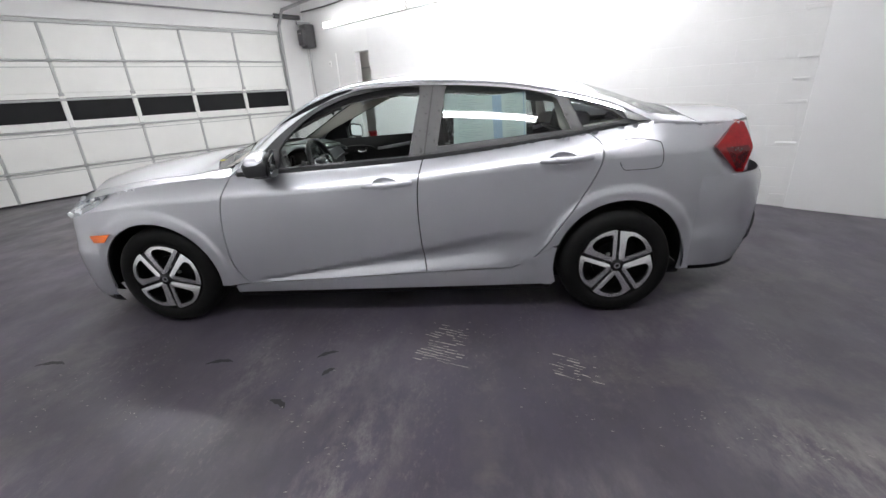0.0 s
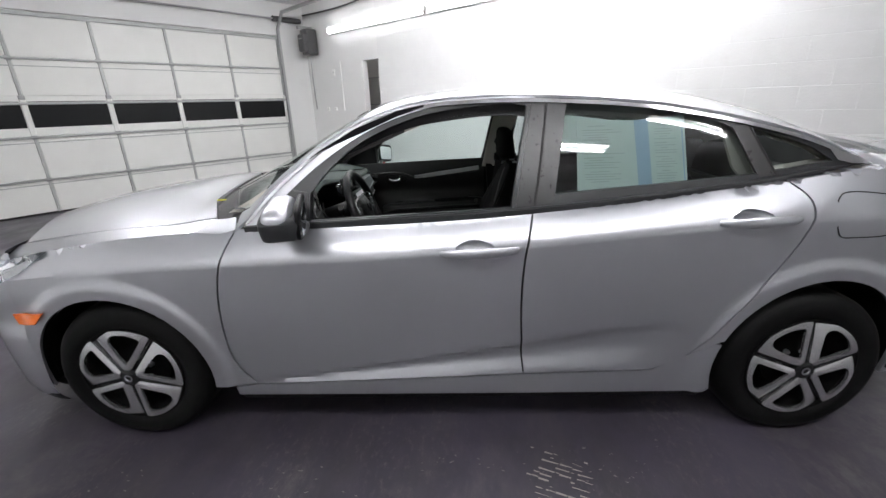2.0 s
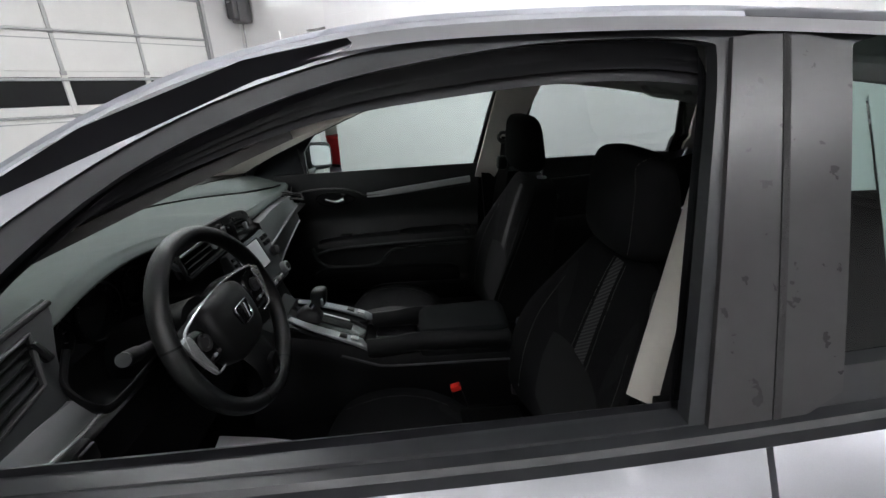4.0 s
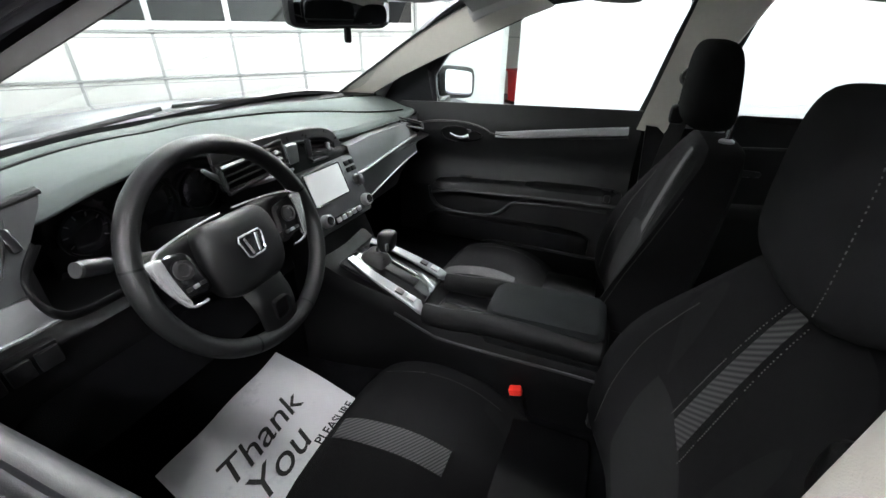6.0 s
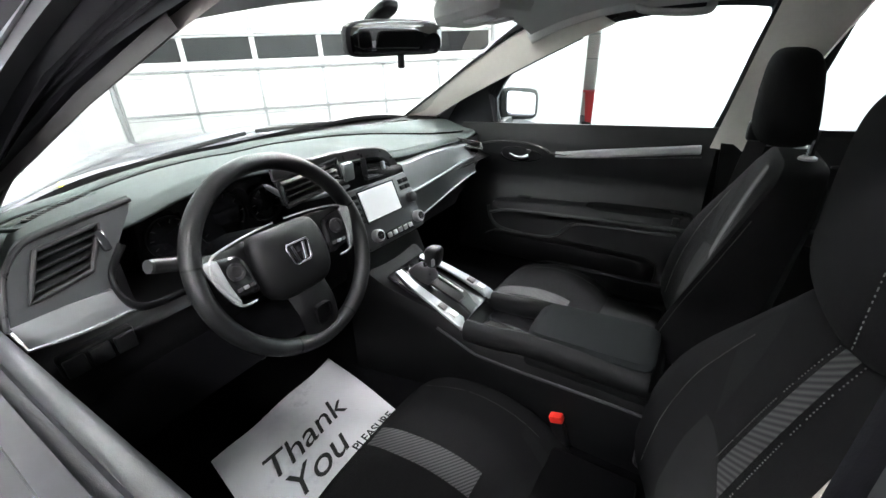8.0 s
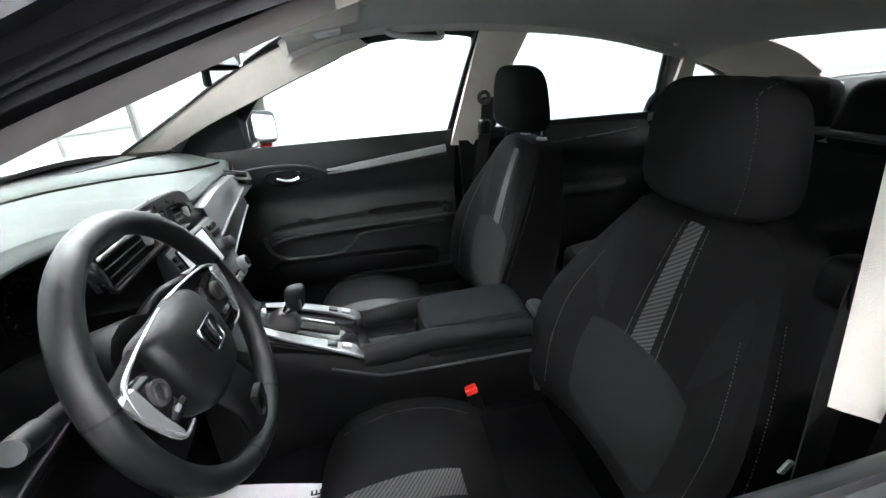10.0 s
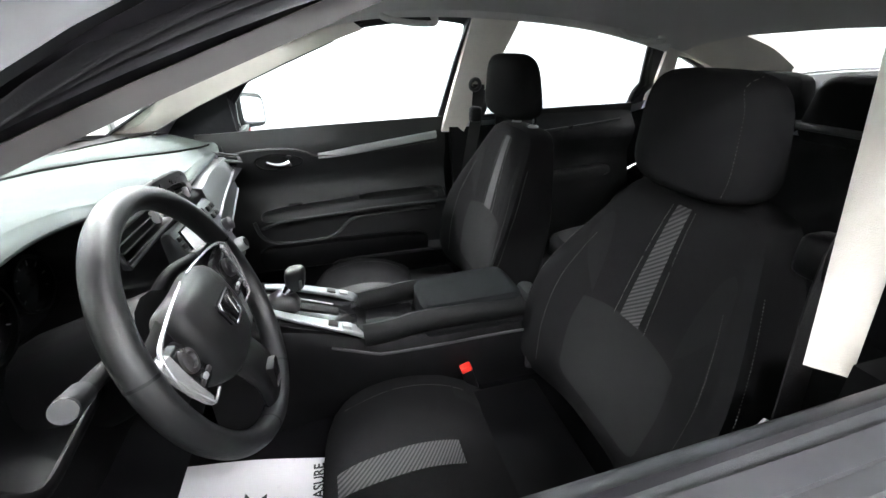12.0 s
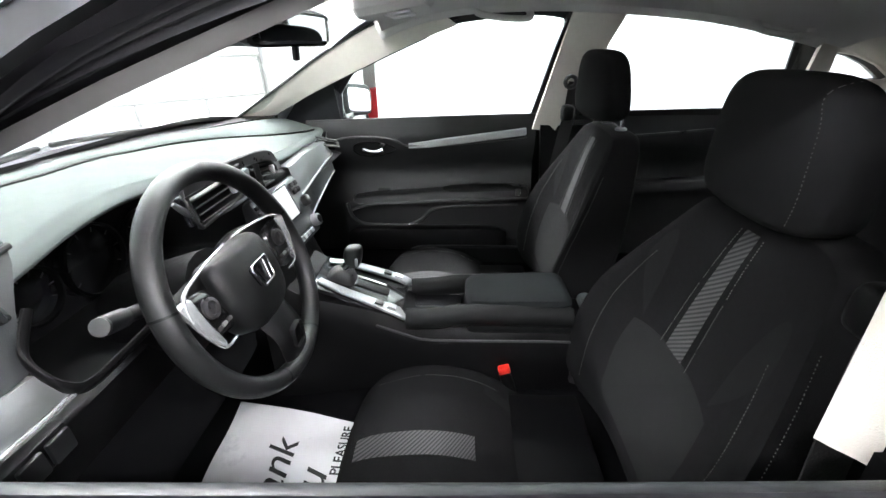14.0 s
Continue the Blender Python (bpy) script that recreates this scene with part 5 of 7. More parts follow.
def ribbon(name, y0, y1, z_up, z_lo, out, mat, label, n=30):
    """A raised band on the dashboard face."""
    rows = []
    for i in range(n + 1):
        y = y0 + (y1 - y0) * i / n
        zu, zl = z_up(y), z_lo(y)
        x = xbrow(y) + out
        rows.append([(x - .02, y, zu + .003), (x + .004, y, zu), (x + .012, y, (zu * .6 + zl * .4)), (x + .018, y, zl), (x - .006, y, zl - .006)])
    return part(name, grid_mesh(rows), mat, car, label)


ribbon("dash_trim", .115, .625, lambda y: zbrow(y) - .030 - .01 * (1 - smooth(.1, .3, y)), lambda y: zbrow(y) - .082 - .035 * (1 - smooth(.1, .6, y)), .012, SATIN_DASH, "satin grey dashboard band")
edge = [(xbrow(y) + .032, y, zbrow(y) - .085 - .035 * (1 - smooth(.1, .6, y))) for y in [.12 + .50 * i / 20 for i in range(21)]]
part("dash_bead", sweep(edge, rect_ring(.005, .006, .001)), SILVER_PLASTIC, car, "bright bead under the band")
ribbon("dash_lower_trim", .150, .628, lambda y: zbrow(y) - .090 - .035 * (1 - smooth(.1, .6, y)), lambda y: zbrow(y) - .148 - .06 * (1 - smooth(.1, .6, y)), .014, POD, "grey lower dashboard panel")
edge = [(xbrow(y) + .034, y, zbrow(y) - .150 - .06 * (1 - smooth(.1, .6, y))) for y in [.16 + .46 * i / 20 for i in range(21)]]
part("dash_bead", sweep(edge, rect_ring(.004, .005, .001)), SILVER_PLASTIC, car, "bright bead under the band")
part("glove_box", soft_box(lambda u, v, w: Vector((-.640 + w * .022 + .020 * v, .40 + u * .20, .69 + v * .070)), (8, 6, 3), 9), BLACK_PLASTIC, car, "black glove box lid")


def vent(name, centre, sy, sz, turn, slats, label, tab=True):
    """An air outlet: a frame, a dark well and slats."""
    m = Matrix.Translation(centre) @ turn
    v = part(name, moved(box(.012, sy, sz, (-.022, 0, 0), .004), m), GLOSS_BLACK, car, label)
    loop = [(0, -sy / 2, -sz / 2), (0, sy / 2, -sz / 2 * .8), (0, sy / 2, sz / 2), (0, -sy / 2, sz / 2)]
    loop = [Vector(p) for p in loop]
    ring = []
    for a, b in zip(loop, loop[1:] + loop[:1]):
        ring += [m @ a.lerp(b, k / 5) for k in range(5)]
    part("frame", sweep(ring, rect_ring(.014, .007, .002), closed=True), BEZEL, v)
    for i in range(slats):
        z = -sz / 2 + sz * (i + .7) / (slats + .4)
        part("slat", moved(box(.022, sy * .94, .0028, (-.006, 0, z), .001, 1, Matrix.Rotation(radians(14), 4, "Y")), m), BEZEL, v)
    if tab:
        part("tab", moved(box(.012, .010, .022, (.006, sy * .2, 0), .003), m), SILVER_PLASTIC, v, "small silver vent tab")
    return v


vent("side_vent", (-.572, .575, .870), .110, .030, Matrix.Rotation(radians(-16), 4, "Z") @ Matrix.Rotation(radians(-34), 4, "Y") @ Matrix.Rotation(radians(-20), 4, "X"), 2, "black slatted air vent", False)
vent("centre_vent", (-.545, -.205, .940), .150, .058, Matrix.Rotation(radians(-10), 4, "Z") @ Matrix.Rotation(radians(-10), 4, "Y") @ Matrix.Rotation(radians(6), 4, "X"), 4, "black slatted air vent")
vent("centre_vent", (-.556, .025, .920), .100, .056, Matrix.Rotation(radians(4), 4, "Z") @ Matrix.Rotation(radians(-10), 4, "Y") @ Matrix.Rotation(radians(-8), 4, "X"), 4, "black slatted air vent")
part("hazard_switch", box(.018, .034, .046, (-.562, -.078, .930), .005), SATIN_DASH, car, "grey hazard switch")
lip = [(-.568, -.308, .958), (-.570, -.270, .926), (-.574, -.222, .902), (-.570, -.15, .892), (-.562, -.078, .893)]
part("vent_frame", sweep(spline(lip, 6), rect_ring(.010, .010, .003), up=Vector((1, 0, 0)), scale=lambda t: .6 + .9 * math.sin(math.pi * t) ** .7), SATIN_DASH, car, "satin edge of the left centre vent")
hood = [(-.552, -.300, .978), (-.545, -.20, .980), (-.545, -.06, .972), (-.552, .04, .953), (-.560, .09, .920), (-.565, .125, .880)]
part("vent_hood", sweep(spline(hood, 6), rect_ring(.026, .008, .003), up=Vector((1, 0, 0))), BLACK_TRIM, car, "black rim over the centre vents")
# gauges in the binnacle
bin_rows = [[(-.715 + .02 * (z - .8), -.34 + .175 * k / 6, z) for k in range(-6, 7)] for z in (.80, .84, .88, .92, .95)]
part("gauge_panel", grid_mesh(bin_rows), GLOSS_BLACK, car, "black gauge panel")
for y, r in ((-.455, .045), (-.34, .062), (-.225, .045)):
    g = part("gauge", moved(lathe([(r, 0), (r, .008), (r - .004, .008), (r - .005, 0)], "X", 32), Matrix.Translation((-.706, y, .872))), BLACK_PLASTIC, car, "round gauge bezel")
    for k in range(8):
        a = radians(210 - 34 * k)
        part("tick", box(.001, .002, .008, (-.704, y + (r - .012) * math.cos(a), .872 + (r - .012) * math.sin(a)), turn=Matrix.Rotation(a - math.pi / 2, 4, "X")), BOX_GREY, g, smooth=False)

# radio and climate panel
STACK = Matrix.Translation((-.515, .011, .808)) @ Matrix.Rotation(radians(-4), 4, "Z") @ Matrix.Rotation(radians(-22), 4, "Y")
radio = part("radio", moved(box(.05, .225, .165, (-.022, 0, 0), .010), STACK), SCREEN_PANEL, car, "grey radio and climate panel")
part("screen", moved(box(.004, .128, .078, (.005, -.022, .030), .0015, 1), STACK), SCREEN, radio, "pale blank radio screen", smooth=False)
part("screen_rim", moved(sweep([(.005, y, z) for y, z in ((-.088, -.011), (.044, -.011), (.044, .071), (-.088, .071))], rect_ring(.003, .005, .001), closed=True, up=Vector((1, 0, 0))), STACK), GLOSS_BLACK, radio)
for k in range(4):
    part("button", moved(box(.006, .018, .013, (.005, .074 + .020 * (k % 2), .060 - .018 * (k // 2)), .002), STACK), BLACK_PLASTIC, radio)
for k in range(5):
    part("button", moved(box(.006, .014, .010, (.005, -.102, .062 - .016 * k), .002), STACK), BLACK_PLASTIC, radio)
part("knob", moved(lathe([(.015, 0), (.0145, .018), (.010, .021), (.0005, .021)], "X", 24), STACK @ Matrix.Translation((.004, .086, .008))), BLACK_TRIM, radio, "black round knob")
part("knob_ring", moved(lathe([(.017, 0), (.017, .005), (.015, .005)], "X", 24), STACK @ Matrix.Translation((.004, .086, .008))), CHROME, radio, "bright ring")
for y in (-.078, .088):
    part("climate_dial", moved(lathe([(.017, 0), (.016, .016), (.013, .018), (.0005, .017)], "X", 28), STACK @ Matrix.Translation((.004, y, -.050))), SILVER_PLASTIC, radio, "silver climate dial")
    part("dial_face", moved(lathe([(.011, .0185), (.010, .020), (.0005, .020)], "X", 24), STACK @ Matrix.Translation((.004, y, -.050))), BLACK_PLASTIC, radio)
part("button_bar", moved(box(.008, .105, .020, (.006, .004, -.062), .003), STACK), GLOSS_BLACK, radio, "black row of buttons")
for k in range(5):
    part("button", moved(box(.006, .016, .013, (.010, -.038 + .021 * k, -.062), .002), STACK), SILVER_PLASTIC, radio)
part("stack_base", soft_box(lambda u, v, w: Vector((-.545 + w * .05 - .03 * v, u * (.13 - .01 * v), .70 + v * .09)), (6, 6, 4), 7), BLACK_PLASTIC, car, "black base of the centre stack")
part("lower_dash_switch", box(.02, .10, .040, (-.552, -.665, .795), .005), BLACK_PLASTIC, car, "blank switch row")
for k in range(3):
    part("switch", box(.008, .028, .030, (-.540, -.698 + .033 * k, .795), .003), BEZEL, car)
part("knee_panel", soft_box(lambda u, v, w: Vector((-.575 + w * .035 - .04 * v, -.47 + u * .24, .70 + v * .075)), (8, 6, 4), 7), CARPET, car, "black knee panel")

nudge(mark, (0, -.004, .017))


def driver_pod():
    """The air outlet beside the driver's door, its demister, the satin band below and the lip of the gauge hollow."""
    skin = lambda y, z, d: Vector((-.555 - .55 * (z - .92) - d, y, z))
    hole = [(-.712, .921), (-.677, .980), (-.594, .990), (-.632, .934)]
    rim = [(-.748, .900), (-.724, .955), (-.692, .988), (-.66, .997), (-.60, 1.004), (-.538, 1.010), (-.549, .993), (-.585, .955), (-.612, .922), (-.622, .904), (-.68, .900)]
    pod = part("vent_pod", panel(rim, skin, (hole,), .016, .018), POD, car, "dark grey surround of the side air vent")
    loop = [skin(y, z, -.002) for y, z in dense(hole, .01)]
    part("frame", sweep(loop, rect_ring(.006, .008, .002), closed=True, up=Vector((1, 0, 0))), BLACK_TRIM, pod, "black inner edge")
    part("well", panel([(-.722, .915), (-.684, .988), (-.586, .997), (-.624, .928)], lambda y, z, d: skin(y, z, d + .035), (), .03, .004), RECESS_BLACK, pod, "black sheet painted as the vent's shaded hollow")
    for k in range(4):
        t = .16 + .22 * k
        a, b = Vector((*hole[0], 0)).lerp(Vector((*hole[1], 0)), t), Vector((*hole[3], 0)).lerp(Vector((*hole[2], 0)), t)
        part("slat", sweep([skin(a.x, a.y, .012), skin((a.x + b.x) / 2, (a.y + b.y) / 2 + .001, .008), skin(b.x, b.y, .012)], rect_ring(.024, .0042, .0012), up=Vector((.25, 0, 1))), BEZEL, pod)
    part("vent_dial", moved(box(.012, .013, .034, (0, 0, 0), .004), Matrix.Translation(skin(-.601, .966, -.002)) @ Matrix.Rotation(radians(-28), 4, "Y")), GLOSS_BLACK, pod, "black thumb wheel")
    crown = [(-.748, .900), (-.724, .955), (-.692, .988), (-.66, .997), (-.60, 1.004), (-.538, 1.010)]
    top_rows = []
    for y, z, _ in sp(crown[1:], 5):
        p = skin(y, z, 0)
        top_rows.append([p, p + Vector((-.004, 0, .006)), p + Vector((-.03, .006, .008)), p + Vector((-.09, .020, .004)), p + Vector((-.15, .03, -.012)), p + Vector((-.19, .03, -.05))])
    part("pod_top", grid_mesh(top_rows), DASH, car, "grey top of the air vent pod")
    part("pod_rim", sweep([skin(y, z, -.002) for y, z, _ in sp(crown, 5)], round_ring(.0045, 8)), BLACK_TRIM, pod, "black upper edge")
    a, b = Vector((-.640, -.672, .999)), Vector((-.716, -.545, 1.006))
    w = Vector((-.030, -.020, 0))
    ring = [a, b, b + w * .55, a + w]
    ring = [p.lerp(q, k / 5) for p, q in zip(ring, ring[1:] + ring[:1]) for k in range(5)]
    slot = part("demister", sweep(ring, rect_ring(.005, .006, .001), closed=True), DASH, car, "grey demister frame")
    c, d = a.lerp(b, .18) + w * .42, a.lerp(b, .92) + w * .36
    part("grille", sweep([c, d], rect_ring(.012, .004, .001)), RECESS_BLACK, slot, "dark demister grille")
    for k in range(12):
        p = c.lerp(d, (k + .5) / 12)
        part("bar", sweep([p - w * .22 + Vector((0, 0, .002)), p + w * .22 + Vector((0, 0, .002))], rect_ring(.0018, .0024, .0004)), BLACK_TRIM, slot)
    band = [(-.742, .903), (-.68, .904), (-.624, .901), (-.618, .884), (-.606, .868), (-.66, .868), (-.736, .872)]
    lay = lambda y, z, d: Vector((-.528 - .5 * (z - .87) + .006 * math.sin(math.pi * (z - .865) / .04) - d, y, z))
    sat = part("dash_trim", panel(band, lay, (), .012, .010), SATIN_SHADED, car, "satin grey dashboard band")
    part("bead", sweep([lay(y, z, -.003) for y, z in ((-.744, .900), (-.740, .874), (-.70, .868), (-.65, .865), (-.612, .866))], rect_ring(.006, .006, .0015)), BRIGHT, sat, "bright lower edge")
    lip = [(-.560, -.585, .958), (-.553, -.614, .922), (-.535, -.621, .896), (-.522, -.613, .874), (-.520, -.592, .862), (-.528, -.54, .855), (-.540, -.44, .848), (-.548, -.30, .842), (-.552, -.20, .845)]
    part("binnacle_lip", sweep(spline(lip, 6), [(p, q * 1.6) for p, q in round_ring(.0042, 10)]), BLACK_PLASTIC, car, "dark lip round the gauges")


driver_pod()

# steering wheel
TILT = radians(20)
WC = Vector((-.430, -.383, .884))
HUB = Matrix.Translation((0, 0, .038))
WHEEL = Matrix.Translation(WC) @ Matrix.Rotation(radians(-0.6), 4, "Z") @ Matrix.Translation(-WC) @ Matrix((( 0, -math.sin(TILT), math.cos(TILT), WC.x), (1, 0, 0, WC.y), (0, math.cos(TILT), math.sin(TILT), WC.z), (0, 0, 0, 1)))   # local x right, y up, z to the driver


def steering_wheel():
    R = .1715
    pts = [(R * math.sin(a), R * math.cos(a), 0) for a in [2 * math.pi * i / 72 for i in range(72)]]
    ring = [(a * 1.0, b * 1.12) for a, b in round_ring(.0155, 16)]
    rim = part("steering_wheel", moved(sweep(pts, ring, closed=True, up=Vector((0, 0, 1))), WHEEL), LEATHER, car, "dark grey grained steering wheel")
    for a in (-76, 76, 158, -158):
        c = radians(a)
        p = [(R * math.sin(c + d), R * math.cos(c + d), 0) for d in (-.010, .010)]
        part("rim_seam", moved(sweep(p, [(x * 1.02, y * 1.02) for x, y in ring]), WHEEL), BLACK_PLASTIC, rim)
    airbag = part("airbag_cover", moved(soft_box(lambda u, v, w: Vector((u * (.084 - .012 * (1 - v) * .5 - .010 * (v > 0) * v * abs(u)), -.012 + v * .066 + .006 * u * u, -.040 + w * .026 - .014 * (u * u + v * v) * .5)), (12, 12, 6), 4.5), WHEEL @ HUB), AIRBAG, rim, "smooth airbag cover")
    for s in (-1, 1):
        arm = [(s * .06, .012, -.056), (s * .11, .008, -.054), (s * .150, .010, -.048), (s * .168, .014, -.040)]
        part("spoke", moved(sweep(spline(arm, 4), [(a * .55, b * 2.5) for a, b in round_ring(.016, 12)], up=Vector((0, 1, 0))), WHEEL @ HUB), BLACK_PLASTIC, rim, "black spoke")
        pod = part("button_pod", moved(soft_box(lambda u, v, w: Vector((s * (.112 + u * .030 + .006 * v), .004 + v * .036 + .006 * u, -.037 + w * .008 + .004 * u)), (6, 6, 3), 5), WHEEL @ HUB), GLOSS_BLACK, rim, "gloss black button pod")
        part("button_ring", moved(lathe([(.015, 0), (.015, .006), (.010, .007), (.009, .003), (.0005, .003)], "Z", 22), WHEEL @ HUB @ Matrix.Translation((s * .112, .012, -.030))), BLACK_TRIM, pod)
        for k in (-1, 0, 1):
            part("button", moved(box(.010, .006, .004, (s * .106 + k * .012, -.018, -.028), .0015), WHEEL @ HUB), SILVER_PLASTIC if k == 0 else BLACK_TRIM, pod)
        trim = [(s * .012, .063, -.034), (s * .055, .061, -.030), (s * .100, .056, -.028), (s * .138, .046, -.027), (s * .149, .020, -.027), (s * .141, -.014, -.028), (s * .126, -.042, -.029), (s * .098, -.046, -.031)]
        part("spoke_trim", moved(sweep(spline(trim, 6), rect_ring(.007, .007, .002), up=Vector((0, 0, 1)), scale=lambda t: .5 + .5 * math.exp(-((t - .62) / .25) ** 2)), WHEEL @ HUB), BRIGHT, rim, "bright spoke trim")
        part("pod_plate", moved(soft_box(lambda u, v, w: Vector((s * (.139 + .010 * v - .004 * v * v + u * (.0085 + .006 * v)), .002 + v * .042, -.028 + w * .004)), (3, 7, 2), 7), WHEEL @ HUB), BRIGHT, rim, "silver spoke plate")
    low = [(0, -.070, -.038), (0, -.11, -.028), (0, -.146, -.034), (0, -.170, -.038)]
    part("spoke", moved(sweep(spline(low, 4), [(a * 2.2, b * .55) for a, b in round_ring(.016, 12)], up=Vector((0, 0, 1)), scale=lambda t: 1.25 - .15 * t), WHEEL @ HUB), BLACK_PLASTIC, rim, "dark lower spoke")
    part("spoke_slot", moved(box(.034, .040, .006, (0, -.125, -.018), .008, 2, Matrix.Rotation(radians(18), 4, "X")), WHEEL @ HUB), BLACK_PLASTIC, rim)
    badge = [(-.021, .018), (.021, .018), (.024, .012), (.019, -.016), (.014, -.020), (-.014, -.020), (-.019, -.016), (-.024, .012)]
    part("badge_plate", moved(panel(badge, lambda x, y, d: Vector((x, y, -.0105 - d)), (), .02, .004), WHEEL @ HUB), GLOSS_BLACK, rim, "dark badge ground")
    part("badge", moved(sweep([(x, y, -.009) for x, y in badge], rect_ring(.004, .0045, .001), closed=True, up=Vector((0, 0, 1))), WHEEL @ HUB), CHROME, rim, "plain bright badge outline")
    for s in (-1, 1):
        part("badge_bar", moved(sweep([(s * .013, .014, -.009), (s * .0075, -.016, -.009)], rect_ring(.0065, .0045, .001), up=Vector((0, 0, 1))), WHEEL @ HUB), CHROME, rim, "plain bright badge bar")
    part("column", sweep([tuple(WHEEL @ Vector((0, 0, -.05))), tuple(WHEEL @ Vector((0, -.01, -.20)))], [(a * 1.1, b) for a, b in round_ring(.062, 16)], scale=lambda t: 1 + .25 * t), BLACK_PLASTIC, rim, "black column cover")
    for s, e in ((-1, (-.170, .058, -.046)), (1, (.172, .030, -.050))):
        path = [WHEEL @ Vector(p) for p in ((s * .05, .02, -.09), (s * .11, .04, -.068), e)]
        st = part("stalk", sweep(spline(path, 5), round_ring(.0092, 12), scale=lambda t: 1.2 - .2 * t), BLACK_PLASTIC, rim, "black column stalk")
        tip = WHEEL @ Vector(e)
        d = (path[-1] - path[-2]).normalized()
        part("stalk_knob", sweep([tip - d * .004, tip + d * .030, tip + d * .036], round_ring(.0118, 16), scale=lambda t: 1 if t < .6 else .86), BEZEL, rim)
        if s < 0:
            part("stalk_cap", sweep([tip + d * .035, tip + d * .040], round_ring(.0108, 16)), RIM_GREY, rim, "round grey stalk end")


steering_wheel()

# centre console
mark = count()


def console():
    top_z = curve([(-.52, .70), (-.45, .655), (-.34, .615), (-.235, .575), (-.2, .560), (-.1, .556), (.2, .556), (.3, .54)])
    rows = []
    for i in range(34):
        x = -.56 + .86 * i / 33
        z, w = top_z(x), .084 + .035 * smooth(-.28, -.55, x)
        rows.append([(x, -w - .012, .36), (x, -w - .010, .45), (x, -w - .008, z - .055), (x, -w, z - .028), (x, -w + .010, z - .008), (x, -w + .025, z - .002), (x, 0, z - .006), (x, w - .025, z - .002),
                     (x, w - .010, z - .008), (x, w, z - .028), (x, w + .008, z - .055), (x, w + .010, .45), (x, w + .012, .36)])
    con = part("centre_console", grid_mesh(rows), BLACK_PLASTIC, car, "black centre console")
    for s in (-1, 1):
        p = [(x, s * (.091 + .035 * smooth(-.28, -.55, x)), top_z(x) - .034) for x in [-.30 + .57 * k / 16 for k in range(17)]]
        part("console_bead", sweep(p, round_ring(.0032, 8)), RIM_GREY, con, "thin grey seam")
    plate = [(x, z) for x, z in ((-.455, .665), (-.235, .582))]
    tilt = math.atan2(plate[0][1] - plate[1][1], plate[1][0] - plate[0][0])
    P = Matrix.Translation((-.345, 0, .627)) @ Matrix.Rotation(tilt, 4, "Y")
    part("shift_plate", moved(box(.235, .165, .014, (0, 0, -.004), .006), P), GLOSS_BLACK, con, "gloss black shifter plate")
    for s in (-1, 1):
        path = [(-.105, s * .050, .007), (-.04, s * .066, .009), (.05, s * .074, .009), (.105, s * .076, .006), (.118, s * .070, -.004)]
        part("shift_trim", moved(sweep(spline(path, 5), rect_ring(.046, .012, .003), scale=lambda t: .45 + .50 * t), P), SATIN_DASH, con, "bright shifter trim")
        for k in (0, 1):
            part("switch", moved(box(.022, .018, .006, (.052 + .032 * k, s * .074, .015), .002), P), BLACK_TRIM if k == 0 else SILVER_PLASTIC, con)
    part("gate", moved(box(.11, .030, .004, (.015, -.004, .005), .0015), P), BLACK_PLASTIC, con)
    part("gate_mark", moved(box(.085, .004, .003, (.015, .024, .006), .001), P), WHITE_LABEL, con, "pale row of shifter marks")
    part("shift_boot", moved(soft_box(lambda u, v, w: Vector((-.056 + u * (.032 - .012 * v), w * (.028 - .010 * v), .014 + v * .018)), (5, 5, 5), 4), P), BLACK_TRIM, con)
    stick = [P @ Vector(p) for p in ((-.058, 0, .02), (-.052, -.002, .050))]
    part("lever", sweep(stick, round_ring(.012, 12)), CHROME, con, "bright lever")
    kp = P @ Vector((-.046, .004, .068))
    part("shift_knob", soft_box(lambda u, v, w: kp + Vector((u * (.023 + .003 * v) + .002 * v, w * (.021 + .003 * v), v * .031 + .003 * u)), (8, 8, 8), 3.0), LEATHER, con, "dark grey shift knob")
    part("knob_button", box(.006, .012, .02, (kp.x + .012, kp.y - .022, kp.z - .004), .002), SILVER_PLASTIC, con)
    # no hollow: a black slab paints the tray's shade
    part("cup_well", box(.135, .125, .03, (-.152, .004, .548), .012), GLOSS_BLACK, con, "flat black slab for the shaded hollow of the open tray")
    for s in (-1, 1):
        p = [(-.225, s * .074, .575), (-.15, s * .076, .580), (-.07, s * .074, .590), (.18, s * .072, .585)]
        part("console_shoulder", sweep(spline(p, 5), [(a, b * 1.3) for a, b in round_ring(.022, 12)]), ARM_SIDE, con, "padded console edge")
    part("armrest", soft_box(lambda u, v, w: Vector((.052 + u * .132, .004 + v * (.078 + .004 * u), .598 + w * .030 + .004 * u)), (10, 8, 4), 7), ARM_CLOTH, con, "dark grey padded armrest")
    part("armrest_base", box(.28, .165, .05, (.06, 0, .556), .018), ARM_SIDE, con, "black armrest base")
    part("rear_face", box(.05, .16, .20, (.255, 0, .47), .02), SATIN_DASH, con, "grey rear face")


console()
nudge(mark, (.004, -.020, .020))


# front seats
pan = curve([(-.36, .40), (-.33, .432), (-.29, .458), (-.22, .474), (-.136, .480), (-.05, .462), (.04, .415), (.13, .355), (.30, .29)])


def skin(place, k, lift):
    """Lays (u, v) onto the upper face of a soft_box, a little proud of it."""
    def at(u, v, d):
        f = (abs(u) ** k + abs(v) ** k + 1) ** (1 / k)
        return place(u / f, v / f, -(lift - d) / f)
    return at


